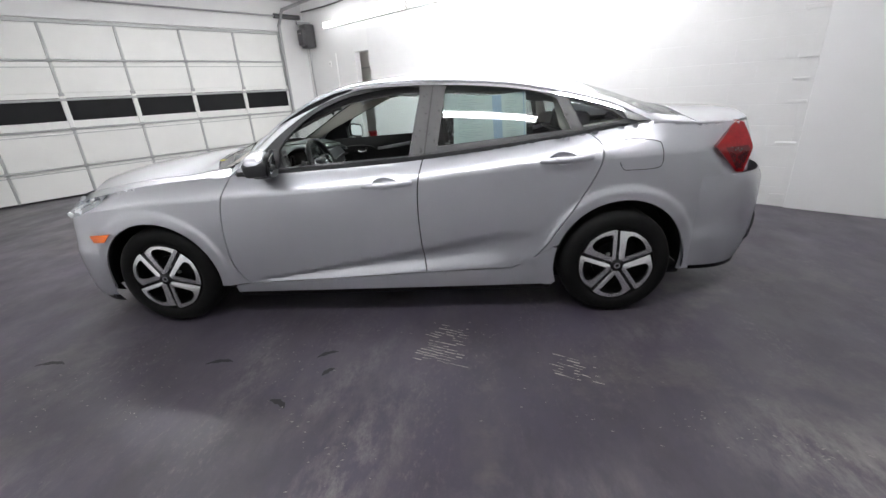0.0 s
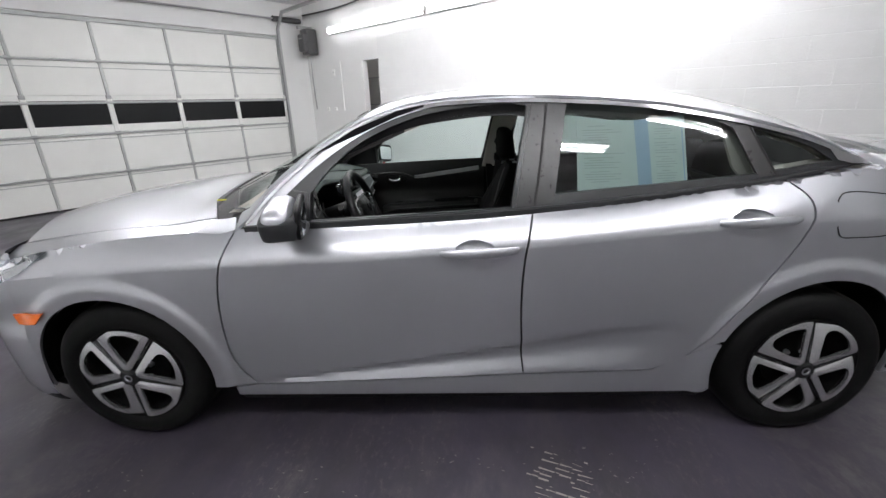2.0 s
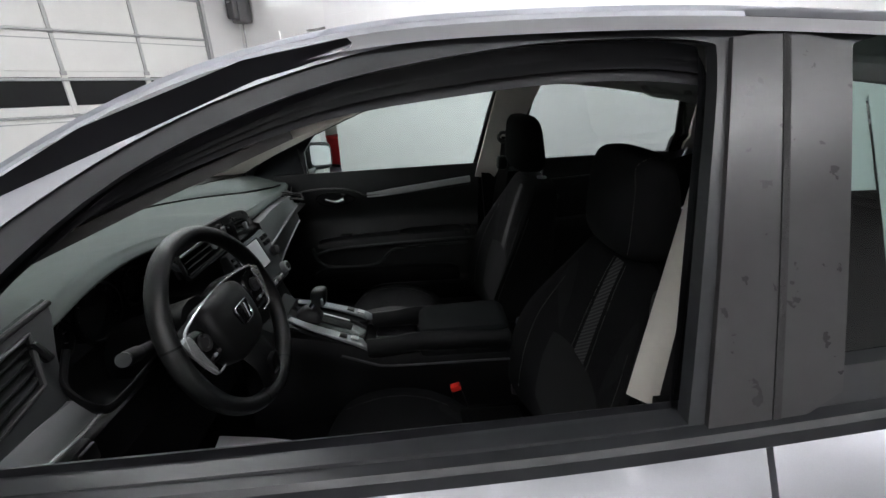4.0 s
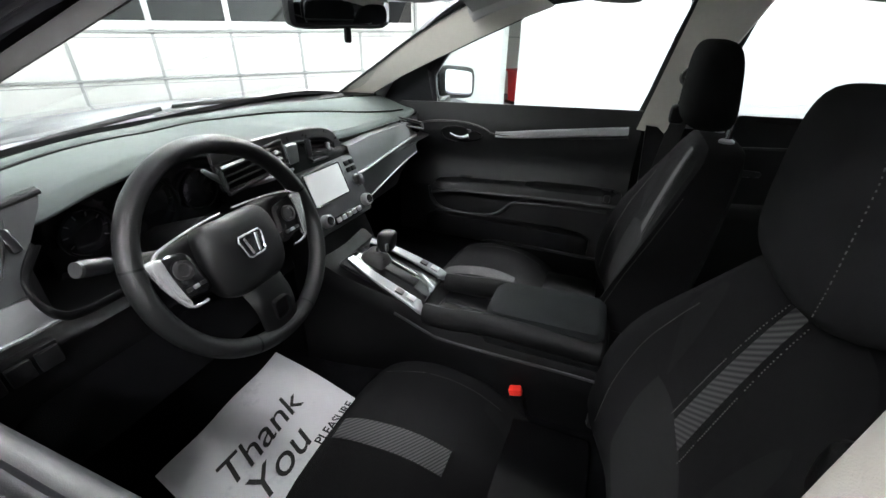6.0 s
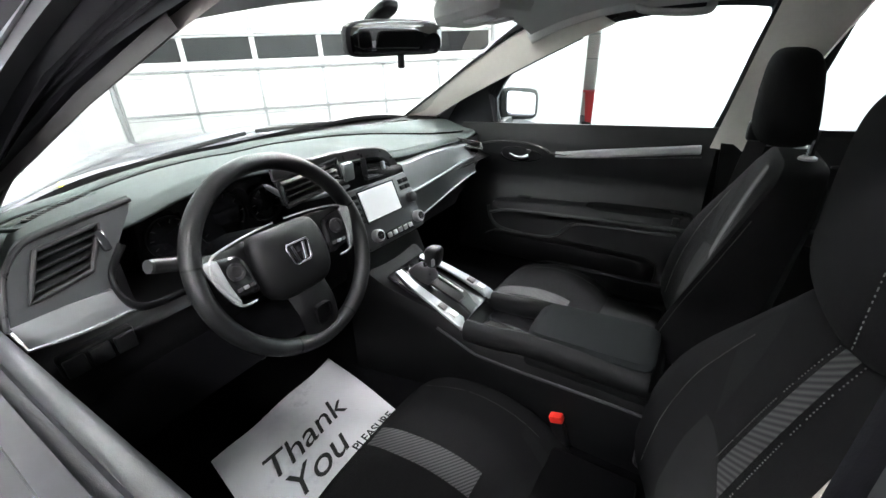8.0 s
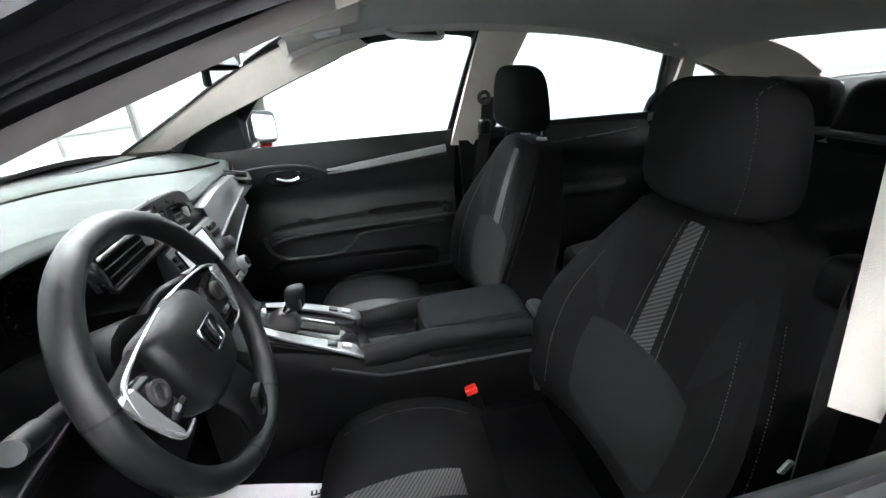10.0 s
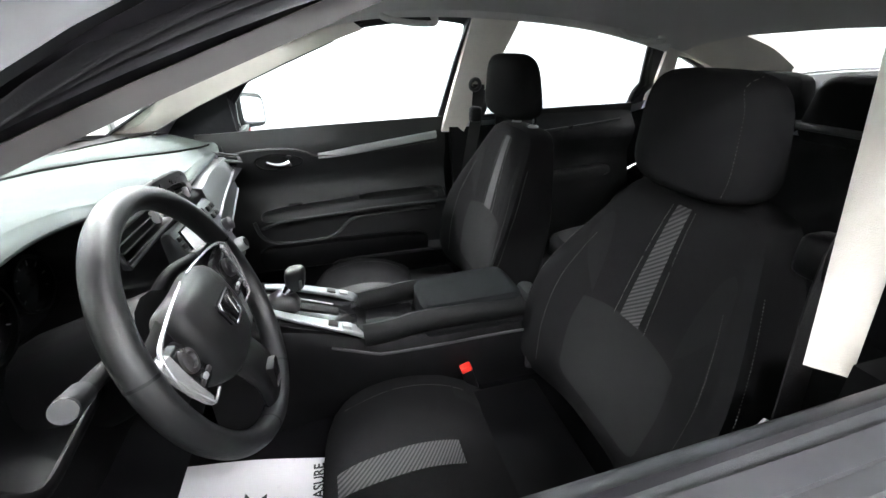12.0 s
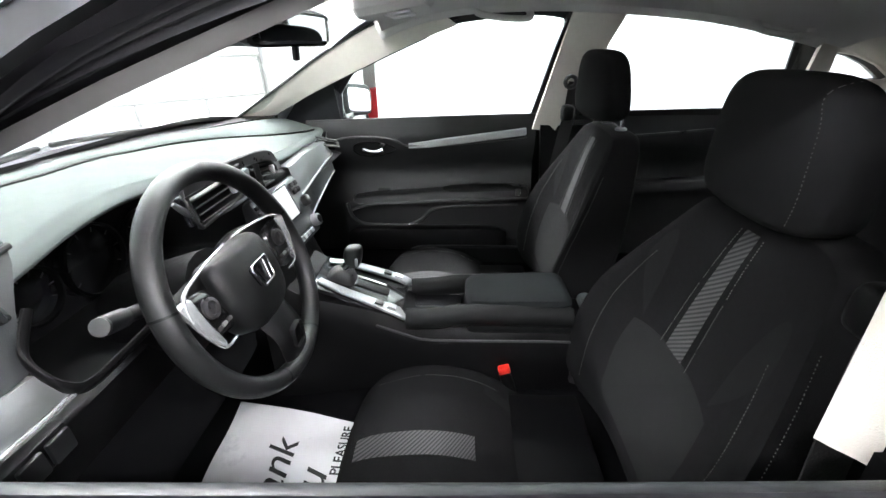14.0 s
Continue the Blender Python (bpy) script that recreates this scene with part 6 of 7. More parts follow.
def front_seat(cy, name, label, rise=0.0, head_w=.128):

    def back(u, v, w):
        h = (v + 1) / 2
        hw = .272 - .105 * smooth(.45, 1.0, h) - .02 * (1 - smooth(0, .25, h))
        bol = .112 * abs(u) ** 3.2 * (1 - .82 * smooth(.35, 1, h))
        xf = .230 + .125 * h - .012 * math.cos(u * 1.5) * math.sin(h * 3)
        x = xf - bol * (1 - w) / 2 + (w + 1) / 2 * (.125 - .03 * h)
        return Vector((x, cy + u * hw, .40 + (.565 + rise * .4) * h))

    def cush(u, v, w):
        x = -.340 + .62 * (v + 1) / 2 + .03 * abs(u) ** 2 * (v < 0)
        zt = pan(x) + .014 * abs(u) ** 3 * (1 - smooth(.1, .5, v)) - .020
        lo = min(.345, zt - .07)
        z = lo + (zt - lo) * (1 - w) / 2
        return Vector((x, cy + u * (.240 - .020 * smooth(0, .6, v)), z))

    def rest(u, v, w):
        h = (v + 1) / 2
        return Vector((.350 + w * (.049 - .008 * v) - .015 * h + .014 * u * u * (w < 0), cy + u * (head_w - .010 * v), 1.060 + rise + v * (.098 - .2 * rise)))

    seat = part(name, soft_box(cush, (14, 14, 8), 6), FABRIC, car, label)
    part("backrest", soft_box(back, (16, 18, 6), 6), FABRIC, seat)
    head = part("headrest", soft_box(rest, (14, 14, 9), 3.9), FABRIC, seat)
    # lighter panels and ribbed stripes
    k = 6
    side_out = math.copysign(1, cy)
    on_back, on_cush = skin(back, k, 1.018), skin(cush, k, 1.02)
    arc = [(.50 - .10 * i, .00 + .075 * (1 - (.50 - .10 * i) ** 2 / .25)) for i in range(11)]
    lower = sp([(.50, .0), (.535, -.25), (.52, -.5), (.46, -.74), (0, -.78), (-.46, -.74), (-.52, -.5), (-.535, -.25), (-.50, .0)], 4)
    part("back_panel", panel(arc + [p[:2] for p in lower[::-1]][1:-1], on_back, (), .06, .0), FABRIC_CENTRE, seat, "charcoal centre panel")
    wing = [p[:2] for p in sp([(.44, .06), (.47, .22), (.53, .40), (.66, .60), (.80, .72), (.90, .70), (.88, .52), (.74, .36), (.58, .20)], 4)]
    for sg in (-1, 1):
        part("back_wing", panel([(sg * u, v) for u, v in wing], on_back, (), .06, .0), FABRIC_WING, seat, "charcoal shoulder panel")
    part("back_stripe", panel([(-.10, .065), (.10, .065), (.10, .99), (-.10, .99)], skin(back, k, 1.022), (), .05, .0), STRIPE, seat, "ribbed pale grey stripe")
    part("cushion_stripe", panel([(-.12, -1.0), (.12, -1.0), (.12, -.08), (-.12, -.08)], on_cush, (), .05, .0), STRIPE, seat, "ribbed pale grey stripe")
    inset = [(.40, -.06), (-.40, -.06), (-.52, .10), (-.52, .48), (.52, .48), (.52, .10)]
    part("cushion_panel", panel(inset, skin(cush, k, 1.014), (), .05, .0), FABRIC, seat, "charcoal centre panel")
    bow = sp([(.80, .02), (.66, .30), (.40, .52), (0, .60), (-.40, .52), (-.66, .30), (-.80, .02)], 4)
    bow_in = sp([(.66, .02), (.54, .24), (.34, .40), (0, .46), (-.34, .40), (-.54, .24), (-.66, .02)], 4)
    part("cushion_band", panel([p[:2] for p in bow] + [p[:2] for p in bow_in[::-1]], on_cush, (), .05, .0), FABRIC_WING, seat, "charcoal curved band")
    for sg in (-1, 1):
        if sg == side_out:
            part("seam", stitch_line(rest, [(sg * .84, v, -1) for v in (-.95, -.5, 0, .5, .95)] + [(sg * .80, 1, -.4), (sg * .78, 1, .4)], 3.9, size=.0004), STITCH, head, "pale stitched seam", kind="stuff")
        part("seam", stitch_line(back, [(sg * .16, v, -1) for v in (.05, .4, .7, .98)], k, dash=.003), STITCH, seat, "pale stitched seam", kind="stuff")
        part("seam", stitch_line(back, [(sg * .78, v, -1) for v in (-.8, -.4, 0, .3, .52)], k), STITCH, seat, "pale stitched seam", kind="stuff")
        part("seam", stitch_line(back, [(sg * 1, v, -.55) for v in (-.8, -.4, 0, .35, .66)], k), STITCH, seat, "pale stitched seam", kind="stuff")
        part("seam", stitch_line(cush, [(sg * .80, v, -1) for v in (-.95, -.5, 0, .5, .9)], k, dash=.003), STITCH, seat, "pale stitched seam", kind="stuff")
        base = back(sg * .36, 1, 0)
        part("headrest_post", sweep([base - Vector((0, 0, .03)), base + Vector((.002, 0, .06))], round_ring(.007, 10)), CHROME, seat, "bright headrest post")
        part("post_collar", moved(lathe([(.016, 0), (.016, .008), (.009, .012)], "Z", 18), Matrix.Translation(base + Vector((0, 0, -.004)))), SILVER_PLASTIC, seat, "grey collar")
    part("seat_frame", box(.46, .40, .05, (-.02, cy, .375), .012), BLACK_PLASTIC, seat)
    side_out = math.copysign(1, cy)
    part("side_shield", soft_box(lambda u, v, w: Vector((.02 + u * .27, cy + side_out * (.268 + w * .014), .405 + v * .045)), (8, 5, 3), 6), BLACK_PLASTIC, seat, "black seat side shield")
    tag = back(side_out * 1.0, .1, -.35)
    part("seat_tag", box(.022, .004, .012, (tag.x + .02, tag.y + side_out * .008, tag.z), .001, turn=Matrix.Rotation(radians(-60), 4, "Y")), WHITE_LABEL, seat, "small white fabric tag", smooth=False)
    # buckle on the tunnel side
    by = cy - side_out * .262
    bk = part("belt_buckle", box(.030, .022, .075, (.040, by + side_out * .031, .404), .006, turn=Matrix.Rotation(radians(-18), 4, "Y")), BLACK_PLASTIC, seat, "black belt buckle")
    part("release_button", box(.030, .020, .019, (.028, by + side_out * .031, .446), .004, turn=Matrix.Rotation(radians(-18), 4, "Y")), RED_BUTTON, bk, "red release button")
    part("hinge_cover", box(.06, .02, .05, (.22, cy - side_out * .22, .44), .012), BLACK_TRIM, seat, "black recliner cover")


mark = count()
front_seat(-.358, "driver_seat", "black cloth driver's seat with a ribbed grey stripe")
nudge(mark, (-.004, 0, .020))
mark = count()
front_seat(.342, "passenger_seat", "black cloth front passenger seat with a ribbed grey stripe", .034, .148)
nudge(mark, (-.036, 0, .008))


def rear_bench():
    def back(u, v, w):
        h = (v + 1) / 2
        return Vector((1.06 + .17 * h + w * .07, u * .62, .42 + .52 * h))

    def cush(u, v, w):
        return Vector((.62 + .5 * (v + 1) / 2, u * .62, .42 - w * .09 + .02 * v))
    bench = part("rear_bench", soft_box(cush, (12, 8, 4), 8), FABRIC, car, "black cloth rear bench")
    part("backrest", soft_box(back, (14, 10, 4), 8), FABRIC, bench)
    for y, hw in ((-.275, .15), (0, .10), (.275, .15)):
        part("headrest", soft_box(lambda u, v, w: Vector((1.235 + w * .045 + .01 * v, y + u * (hw - .01 * v), 1.035 + v * .098)), (8, 8, 5), 4.5), FABRIC, bench, "black rear headrest")


rear_bench()


# door linings, pillars and roof lining
def lining(x0, x1, sgn, arm_lo, arm_hi, name):
    pl = side(sgn)
    zt = lambda x: (zbelt(x) - .004) if sgn < 0 else (.939 + .030 * (x + .56) if x < .3 else .972 + .014 * (x - .6))

    def place(x, z, d):
        k = zt(x) - z
        depth = .034 + .045 * smooth(0, .085, k) + .02 * smooth(.2, .4, k)
        if sgn > 0:
            depth = .060 + .062 * smooth(0, .085, k) + .018 * smooth(.075, .10, k) - .030 * smooth(.12, .22, k) * (1 - smooth(.22, .34, k)) + .02 * smooth(.2, .4, k)
        return Vector((x, sgn * (width(x, z) - depth - d), z))
    out = [(x0, .38), (x1, .38)] + [(x1 + (x0 - x1) * i / 16, zt(x1 + (x0 - x1) * i / 16)) for i in range(17)]
    return part(name, panel(out, lambda x, z, d: place(x, z, -d), (), .03, .01), DOOR_CARD, car, "black door lining"), place


for sgn in (-1, 1):
    card, place = lining(-.70, .215, sgn, .6, .67, "front_door_lining")
    s = sgn
    path = [place(x, z, 0) + Vector((0, -s * .009, 0)) for x, z in ((-.292, .845), (-.20, .850), (-.05, .868), (.08, .884), (.175, .896))]
    part("lining_trim", sweep(spline(path, 5), rect_ring(.016, .022, .003), scale=lambda t: .35 + .75 * smooth(0, .35, t)), LINING_SILVER, card, "bright lining strip")
    path2 = [p - Vector((0, -s * .002, .014)) for p in path]
    part("lining_bead", sweep(spline(path2, 5), rect_ring(.010, .006, .002)), SILVER_PLASTIC, card)
    bowl = [place(-.435 + .085 * math.cos(a), .822 + .030 * math.sin(a) * (1 - .25 * math.cos(a)), 0) + Vector((0, -s * .004, 0)) for a in [2 * math.pi * i / 28 for i in range(28)]]
    part("handle_surround", sweep(bowl, round_ring(.003, 8), closed=True), BLACK_PLASTIC, card, "black handle surround")
    path = [place(-.48, .822, 0) + Vector((0, -s * .012, 0)), place(-.45, .812, 0) + Vector((0, -s * .020, 0)), place(-.42, .812, 0) + Vector((0, -s * .026, 0)), place(-.395, .820, 0) + Vector((0, -s * .022, 0))]
    part("inner_handle", sweep(spline(path, 5), [(a * .7, b * 1.3) for a, b in round_ring(.010, 10)], scale=lambda t: .6 + .5 * t), CHROME, card, "bright inner door handle")
    part("lock_knob", box(.016, .012, .012, tuple(place(-.398, .843, 0) + Vector((0, -s * .010, 0))), .004), BLACK_TRIM, card)
    upper = [place(x, z, 0) + Vector((0, -s * .003, 0)) for x, z in ((-.66, .838), (-.55, .868), (-.42, .872), (-.34, .856), (-.29, .836), (-.10, .842), (.18, .872))]
    part("lining_fold", sweep(spline(upper, 6), round_ring(.004, 8)), BLACK_TRIM, card, "black lining fold")
    arm = [(-.53, .612), (-.46, .632), (-.35, .640), (-.1, .652), (.12, .660), (.205, .662)]
    part("door_armrest", soft_box(lambda u, v, w: place(-.165 + u * .365, .640 + .018 * u + v * (.024 + .006 * u), 0) + Vector((0, -s * (.026 + w * .034), .0)), (14, 5, 5), 6), DOOR_CARD, card, "padded door armrest")
    part("arm_pad", soft_box(lambda u, v, w: place(.015 + u * .17, .668 + v * .010 + .006 * u, 0) + Vector((0, -s * (.030 + w * .030), 0)), (10, 3, 5), 5), FABRIC_CENTRE, card, "cloth arm pad")
    # grey on bead and pocket rim paints the highlights along the black lining
    path = [place(x, z - .022, 0) + Vector((0, -s * .058, 0)) for x, z in arm]
    part("arm_bead", sweep(spline(path, 4), round_ring(.006, 8)), RIM_GREY, card, "armrest bead, painted grey for its highlight")
    part("window_switch", box(.05, .022, .006, tuple(place(-.40, .660, 0) + Vector((0, -s * .032, 0))), .002), GLOSS_BLACK, card, "window switch")
    pocket = [place(x, z, 0) + Vector((0, -s * .010, 0)) for x, z in ((-.56, .60), (-.54, .54), (-.48, .508), (-.32, .505), (-.25, .53), (-.20, .575), (-.12, .590), (.16, .600))]
    part("pocket_rim", sweep(spline(pocket, 6), round_ring(.007, 8)), RIM_GREY, card, "pocket rim, painted grey for its highlight")
    part("door_pocket", soft_box(lambda u, v, w: place(-.22 + u * .34, .455 + v * .05, 0) + Vector((0, -s * (.02 + w * .028), 0)), (10, 4, 4), 6), BLACK_PLASTIC, card, "black door pocket")
    card_r, place_r = lining(.44, 1.12, sgn, .6, .67, "rear_door_lining")
    part("door_armrest", soft_box(lambda u, v, w: place_r(.74 + u * .26, .68 + .02 * u + v * .022, 0) + Vector((0, -s * (.022 + w * .03), 0)), (10, 4, 4), 6), DOOR_CARD, card_r, "padded door armrest")
    path = [place_r(x, z, 0) + Vector((0, -s * .006, 0)) for x, z in ((.50, .872), (.7, .885), (.9, .90), (1.05, .915))]
    part("lining_bead", sweep(spline(path, 4), rect_ring(.008, .008, .002)), BLACK_TRIM, card_r)
    part("inner_handle", soft_box(lambda u, v, w: place_r(.56 + u * .04, .79 + v * .012, 0) + Vector((0, -s * (.010 + w * .008), 0)), (5, 3, 3), 4), BLACK_TRIM, card_r)
    # sills of the window slot
    ledge = zbelt if sgn < 0 else (lambda x: zsill(x) + .020)
    inset, drop, fat = (.034, .010, .026) if sgn < 0 else (.026, .014, .022)
    rail = [Vector((x, sgn * (width(x, ledge(x)) - inset), ledge(x) - drop)) for x in [-.66 + .88 * i / 22 for i in range(23)]]
    part("window_ledge", sweep(rail, [(a, b * .72) for a, b in round_ring(fat, 16)]), LEDGE, card, "dark grey window ledge")
    rail = [Vector((x, sgn * (width(x, ledge(x)) - .010), ledge(x) + .004 - .02 * (sgn > 0))) for x in [-.66 + .88 * i / 22 for i in range(23)]]
    part("slot_seal", sweep(rail, rect_ring(.012, .012, .003)), RUBBER, card, "black rubber window seal")
    # pillars
    pl = side(sgn)
    rows = []
    for k in range(9):
        h = k / 8
        z = .905 + .40 * h
        e = Vector((.224 + .0757 * h, .704 - .0786 * h, z))
        n = Vector((.205 + .150 * h, .683 - .147 * h, z))
        if sgn > 0:
            e = Vector((.196 + .078 * h, .735 - .122 * h, z))
            n = Vector((.280 + .165 * h, .712 - .122 * h, z))
        rows.append([Vector((q.x, sgn * q.y, z)) for q in (e + (Vector((.006, .008, 0)) if sgn < 0 else Vector((.004, .040, 0))), e, e.lerp(n, .5) + Vector((-.004, -.003, 0)), n, n + (Vector((.014, .003, 0)) if sgn < 0 else Vector((.012, .045, 0))))])
    part("pillar_trim", grid_mesh(rows), BEIGE, car, "beige centre pillar trim")
    inner_loop = [(-.56, .77, .90), (-.34, .77, .91), (-.116, .77, .915), (.215, .755, .92)] + [tuple(p) for p in spline([(.274, .664, 1.14), (.292, .618, 1.27), (.262, .597, 1.292), (.14, .592, 1.297), (0, .592, 1.286), (-.17, .605, 1.262), (-.345, .640, 1.205), (-.48, .668, 1.140), (-.56, .70, 1.065)], 4)]
    if sgn > 0:
        inner_loop = [(x - .034 * smooth(.1, .25, x), y + .052 * smooth(.1, .25, x), z + (.0 if z > 1 else .008)) for x, y, z in inner_loop]
    rings = []
    ridge = ((0, 0), (.08, .002), (.16, .010), (.22, .012), (.27, .006), (.31, 0), (.42, .001), (.50, .008), (.58, .011), (.66, .008), (.70, .001), (.78, .001), (.84, .009), (.92, .013), (.97, .009), (1.0, 0))
    for t, out in ridge:
        ring = []
        win = WIN_F if sgn < 0 else FAR_F
        for (x, z), q in zip(win + win[:1], inner_loop + inner_loop[:1]):
            o = pl(x, z, .034)
            ring.append(o.lerp(Vector((q[0], sgn * q[1], q[2])), t) + Vector((0, sgn * out * .5, -out * .8)))
        rings.append(ring)
    part("door_seal", grid_mesh(rings), SEAL, car, "black ridged door frame seal")
    rows, cover = [], []
    for l, w, g in (((-.10, .585, 1.262), (-.16, .55, 1.300), (-.20, .54, 1.33)), ((-.20, .600, 1.228), (-.26, .575, 1.290), (-.30, .56, 1.31)), ((-.35, .628, 1.168), (-.40, .600, 1.245), (-.44, .585, 1.26)),
                    ((-.50, .652, 1.103), (-.56, .615, 1.165), (-.60, .60, 1.18)), ((-.65, .678, 1.037), (-.71, .630, 1.075), (-.75, .61, 1.09)), ((-.80, .700, .960), (-.86, .640, .985), (-.90, .62, 1.0)), ((-.88, .71, .925), (-.94, .65, .94), (-.98, .63, .95))):
        if sgn < 0:
            l = (l[0], l[1] + .003, l[2] + .008)
            w, g = [tuple(a + (b - a) * .5 for a, b in zip(l, q)) for q in (w, g)]
        o = (l[0], l[1] + .007, l[2] + .013)
        rows.append([Vector((x, sgn * y, z)) for x, y, z in spline([o, l, w, g], 4)])
        cover.append([Vector((l[0] - .02, sgn * (l[1] + .055), l[2] + .085)), Vector((l[0] - .01, sgn * (l[1] + .036), l[2] + .055)), Vector((l[0], sgn * (l[1] + .010), l[2] + .018)), Vector((l[0] - .01, sgn * l[1], l[2] + .010))])
    for row in cover:
        for p in row:
            q = min(1, abs(p.y) / width(p.x, zrail(p.x)))
            p.z = min(p.z, zrail(p.x) + (zmid(p.x) - zrail(p.x)) * (1 - q ** 2.3) - .014)
    part("pillar_edge", grid_mesh([r[:5] for r in rows[1:]]), PILLAR_SHADE, car, "shaded edge of the beige windscreen pillar, painted grey")
    part("pillar_seal", grid_mesh(cover), SEAL, car, "black windscreen pillar seal")
    part("screen_pillar", grid_mesh([r[4:] if sgn < 0 else r[4:10] for r in rows]), BEIGE, car, "beige windscreen pillar trim")
    part("screen_seal", sweep(spline([r[9] + Vector((.004, -sgn * .004, 0)) for r in rows], 4), round_ring(.0042, 8)), RUBBER, car, "black windscreen edge seal")
    lp = [(.265, .38), (.245, .66), (.222, .925), (.285, .925), (.33, .66), (.36, .38)]
    part("pillar_foot", panel(lp, lambda x, z, d: Vector((x, sgn * (.742 - d), z)), (), .04, .03), BLACK_PLASTIC, car, "black lower pillar trim")
    part("belt_guide", soft_box(lambda u, v, w: Vector((.292 + u * .022, sgn * (.612 + w * .022), .985 + v * .028)), (5, 5, 4), 4), BLACK_PLASTIC, car, "black belt guide")
    bx = .040 if sgn < 0 else 0.0
    belt = [(.30 + bx, sgn * .635, 1.19), (.297 + bx, sgn * .632, 1.08), (.292, sgn * .625, .99), (.27, sgn * .66, .75), (.25, sgn * .69, .45)]
    ring_z = 1.19
    if sgn > 0:
        ring_z, belt = 1.085, [(.318, .655, 1.085), (.315, .650, 1.04), (.305, .64, .96), (.28, .66, .75), (.25, .69, .45)]
    part("seat_belt", sweep(spline(belt, 5), rect_ring(.046, .002, .0005), up=Vector((0, sgn, 0))), RUBBER, car, "black seat belt")
    part("belt_ring", moved(lathe([(.022, -.006), (.026, 0), (.022, .006), (.012, .004), (.012, -.004), (.022, -.006)], "Y", 20), Matrix.Translation((.30 + bx, sgn * .645, ring_z))), BLACK_TRIM, car, "black belt ring")
    part("pillar_latch", box(.022, .012, .030, (.150, sgn * .672, .668), .006), BLACK_TRIM, car, "grey pillar clip")
    rl = [Vector((x, sgn * (width(x, zrail(x) - .05) - .088), zrail(x) - .034)) for x in [-.36 + 1.45 * i / 36 for i in range(37)]]
    part("roof_rail_lining", sweep(rl, [(a * .55, b) for a, b in round_ring(.034, 14)]), HEADLINER, car, "grey roof rail lining")
    cp = [(1.03, 1.085), (1.00, 1.235), (1.04, 1.262), (1.2, 1.222), (1.35, 1.165), (1.5, 1.09), (1.6, 1.0), (1.1, 1.0)]
    if sgn > 0:
        cp = [(1.130, 1.085), (1.105, 1.215), (1.12, 1.240), (1.2, 1.222), (1.35, 1.165), (1.5, 1.09), (1.6, 1.0), (1.17, .99)]
    part("rear_pillar_lining", panel(cp, lambda x, z, d: pl(x, z, .06 + d), (WIN_Q if sgn < 0 else FAR_Q,), .03, .015), BEIGE, car, "grey rear pillar lining")
    rp = [(1.205, .575), (1.33, .565), (1.467, .575), (1.60, .592), (1.76, .625), (1.74, .93), (1.60, .985), (1.40, .985), (1.26, .985), (1.185, .985), (1.178, .80)]
    part("rear_pillar_lining", panel([(x, sgn * q) for x, q in rp], lambda x, q, d: top(x, q, .046 + d), (), .04, .008), BEIGE, car, "beige rear pillar lining")
    vis = part("sun_visor", soft_box(lambda u, v, w: Vector((-.205 + v * .085, sgn * (.38 + u * .20), 1.318 + w * .010 + .16 * v * .075 + .01 * (1 - abs(u)))), (8, 5, 3), 6), HEADLINER, car, "grey sun visor, folded up")
    part("visor_label", box(.06, .085, .003, (-.19, sgn * .50, 1.3045), turn=Matrix.Rotation(radians(-9), 4, "Y")), WHITE_LABEL, vis, "white label", smooth=False)
    part("hinge_arm", box(.02, .03, .016, (-.28, sgn * .52, 1.302), .004), BLACK_PLASTIC, vis)

top_in = mirrored([(-.315, -.01), (-.33, -.6), (-.345, -.9), (-.2, -.95), (.3, -.96), (.8, -.95), (1.10, -.95), (1.170, -.95), (1.172, -.80), (1.198, -.575), (1.236, -.37), (1.253, -.01)])
part("roof_lining", panel(top_in, lambda x, s, d: top(x, s, .048 + d), (), .05, .01), HEADLINER, car, "grey cloth roof lining")


def overhead():
    o = part("overhead_console", soft_box(lambda u, v, w: Vector((-.225 + u * .075, v * .085, 1.284 + w * .024 + .012 * u)), (6, 6, 3), 6), HEADLINER, car, "grey overhead console")
    for s in (-1, 1):
        part("map_lamp", box(.05, .045, .006, (-.215, s * .040, 1.2605), .004, turn=Matrix.Rotation(radians(-8), 4, "Y")), WHITE_LABEL, o, "white map lamp lens")


overhead()


def grab(y, x, z):
    sg = math.copysign(1, y)
    path = [(x - .085, y, z), (x - .078, y - sg * .034, z - .026), (x, y - sg * .046, z - .040), (x + .078, y - sg * .034, z - .040), (x + .085, y, z - .016)]
    part("grab_handle", sweep(spline(path, 5), [(a, b * .8) for a, b in round_ring(.012, 10)]), HEADLINER, car, "grey roof grab handle")


grab(.575, .92, 1.268)
grab(-.575, .92, 1.268)
grab(.575, .04, 1.318)


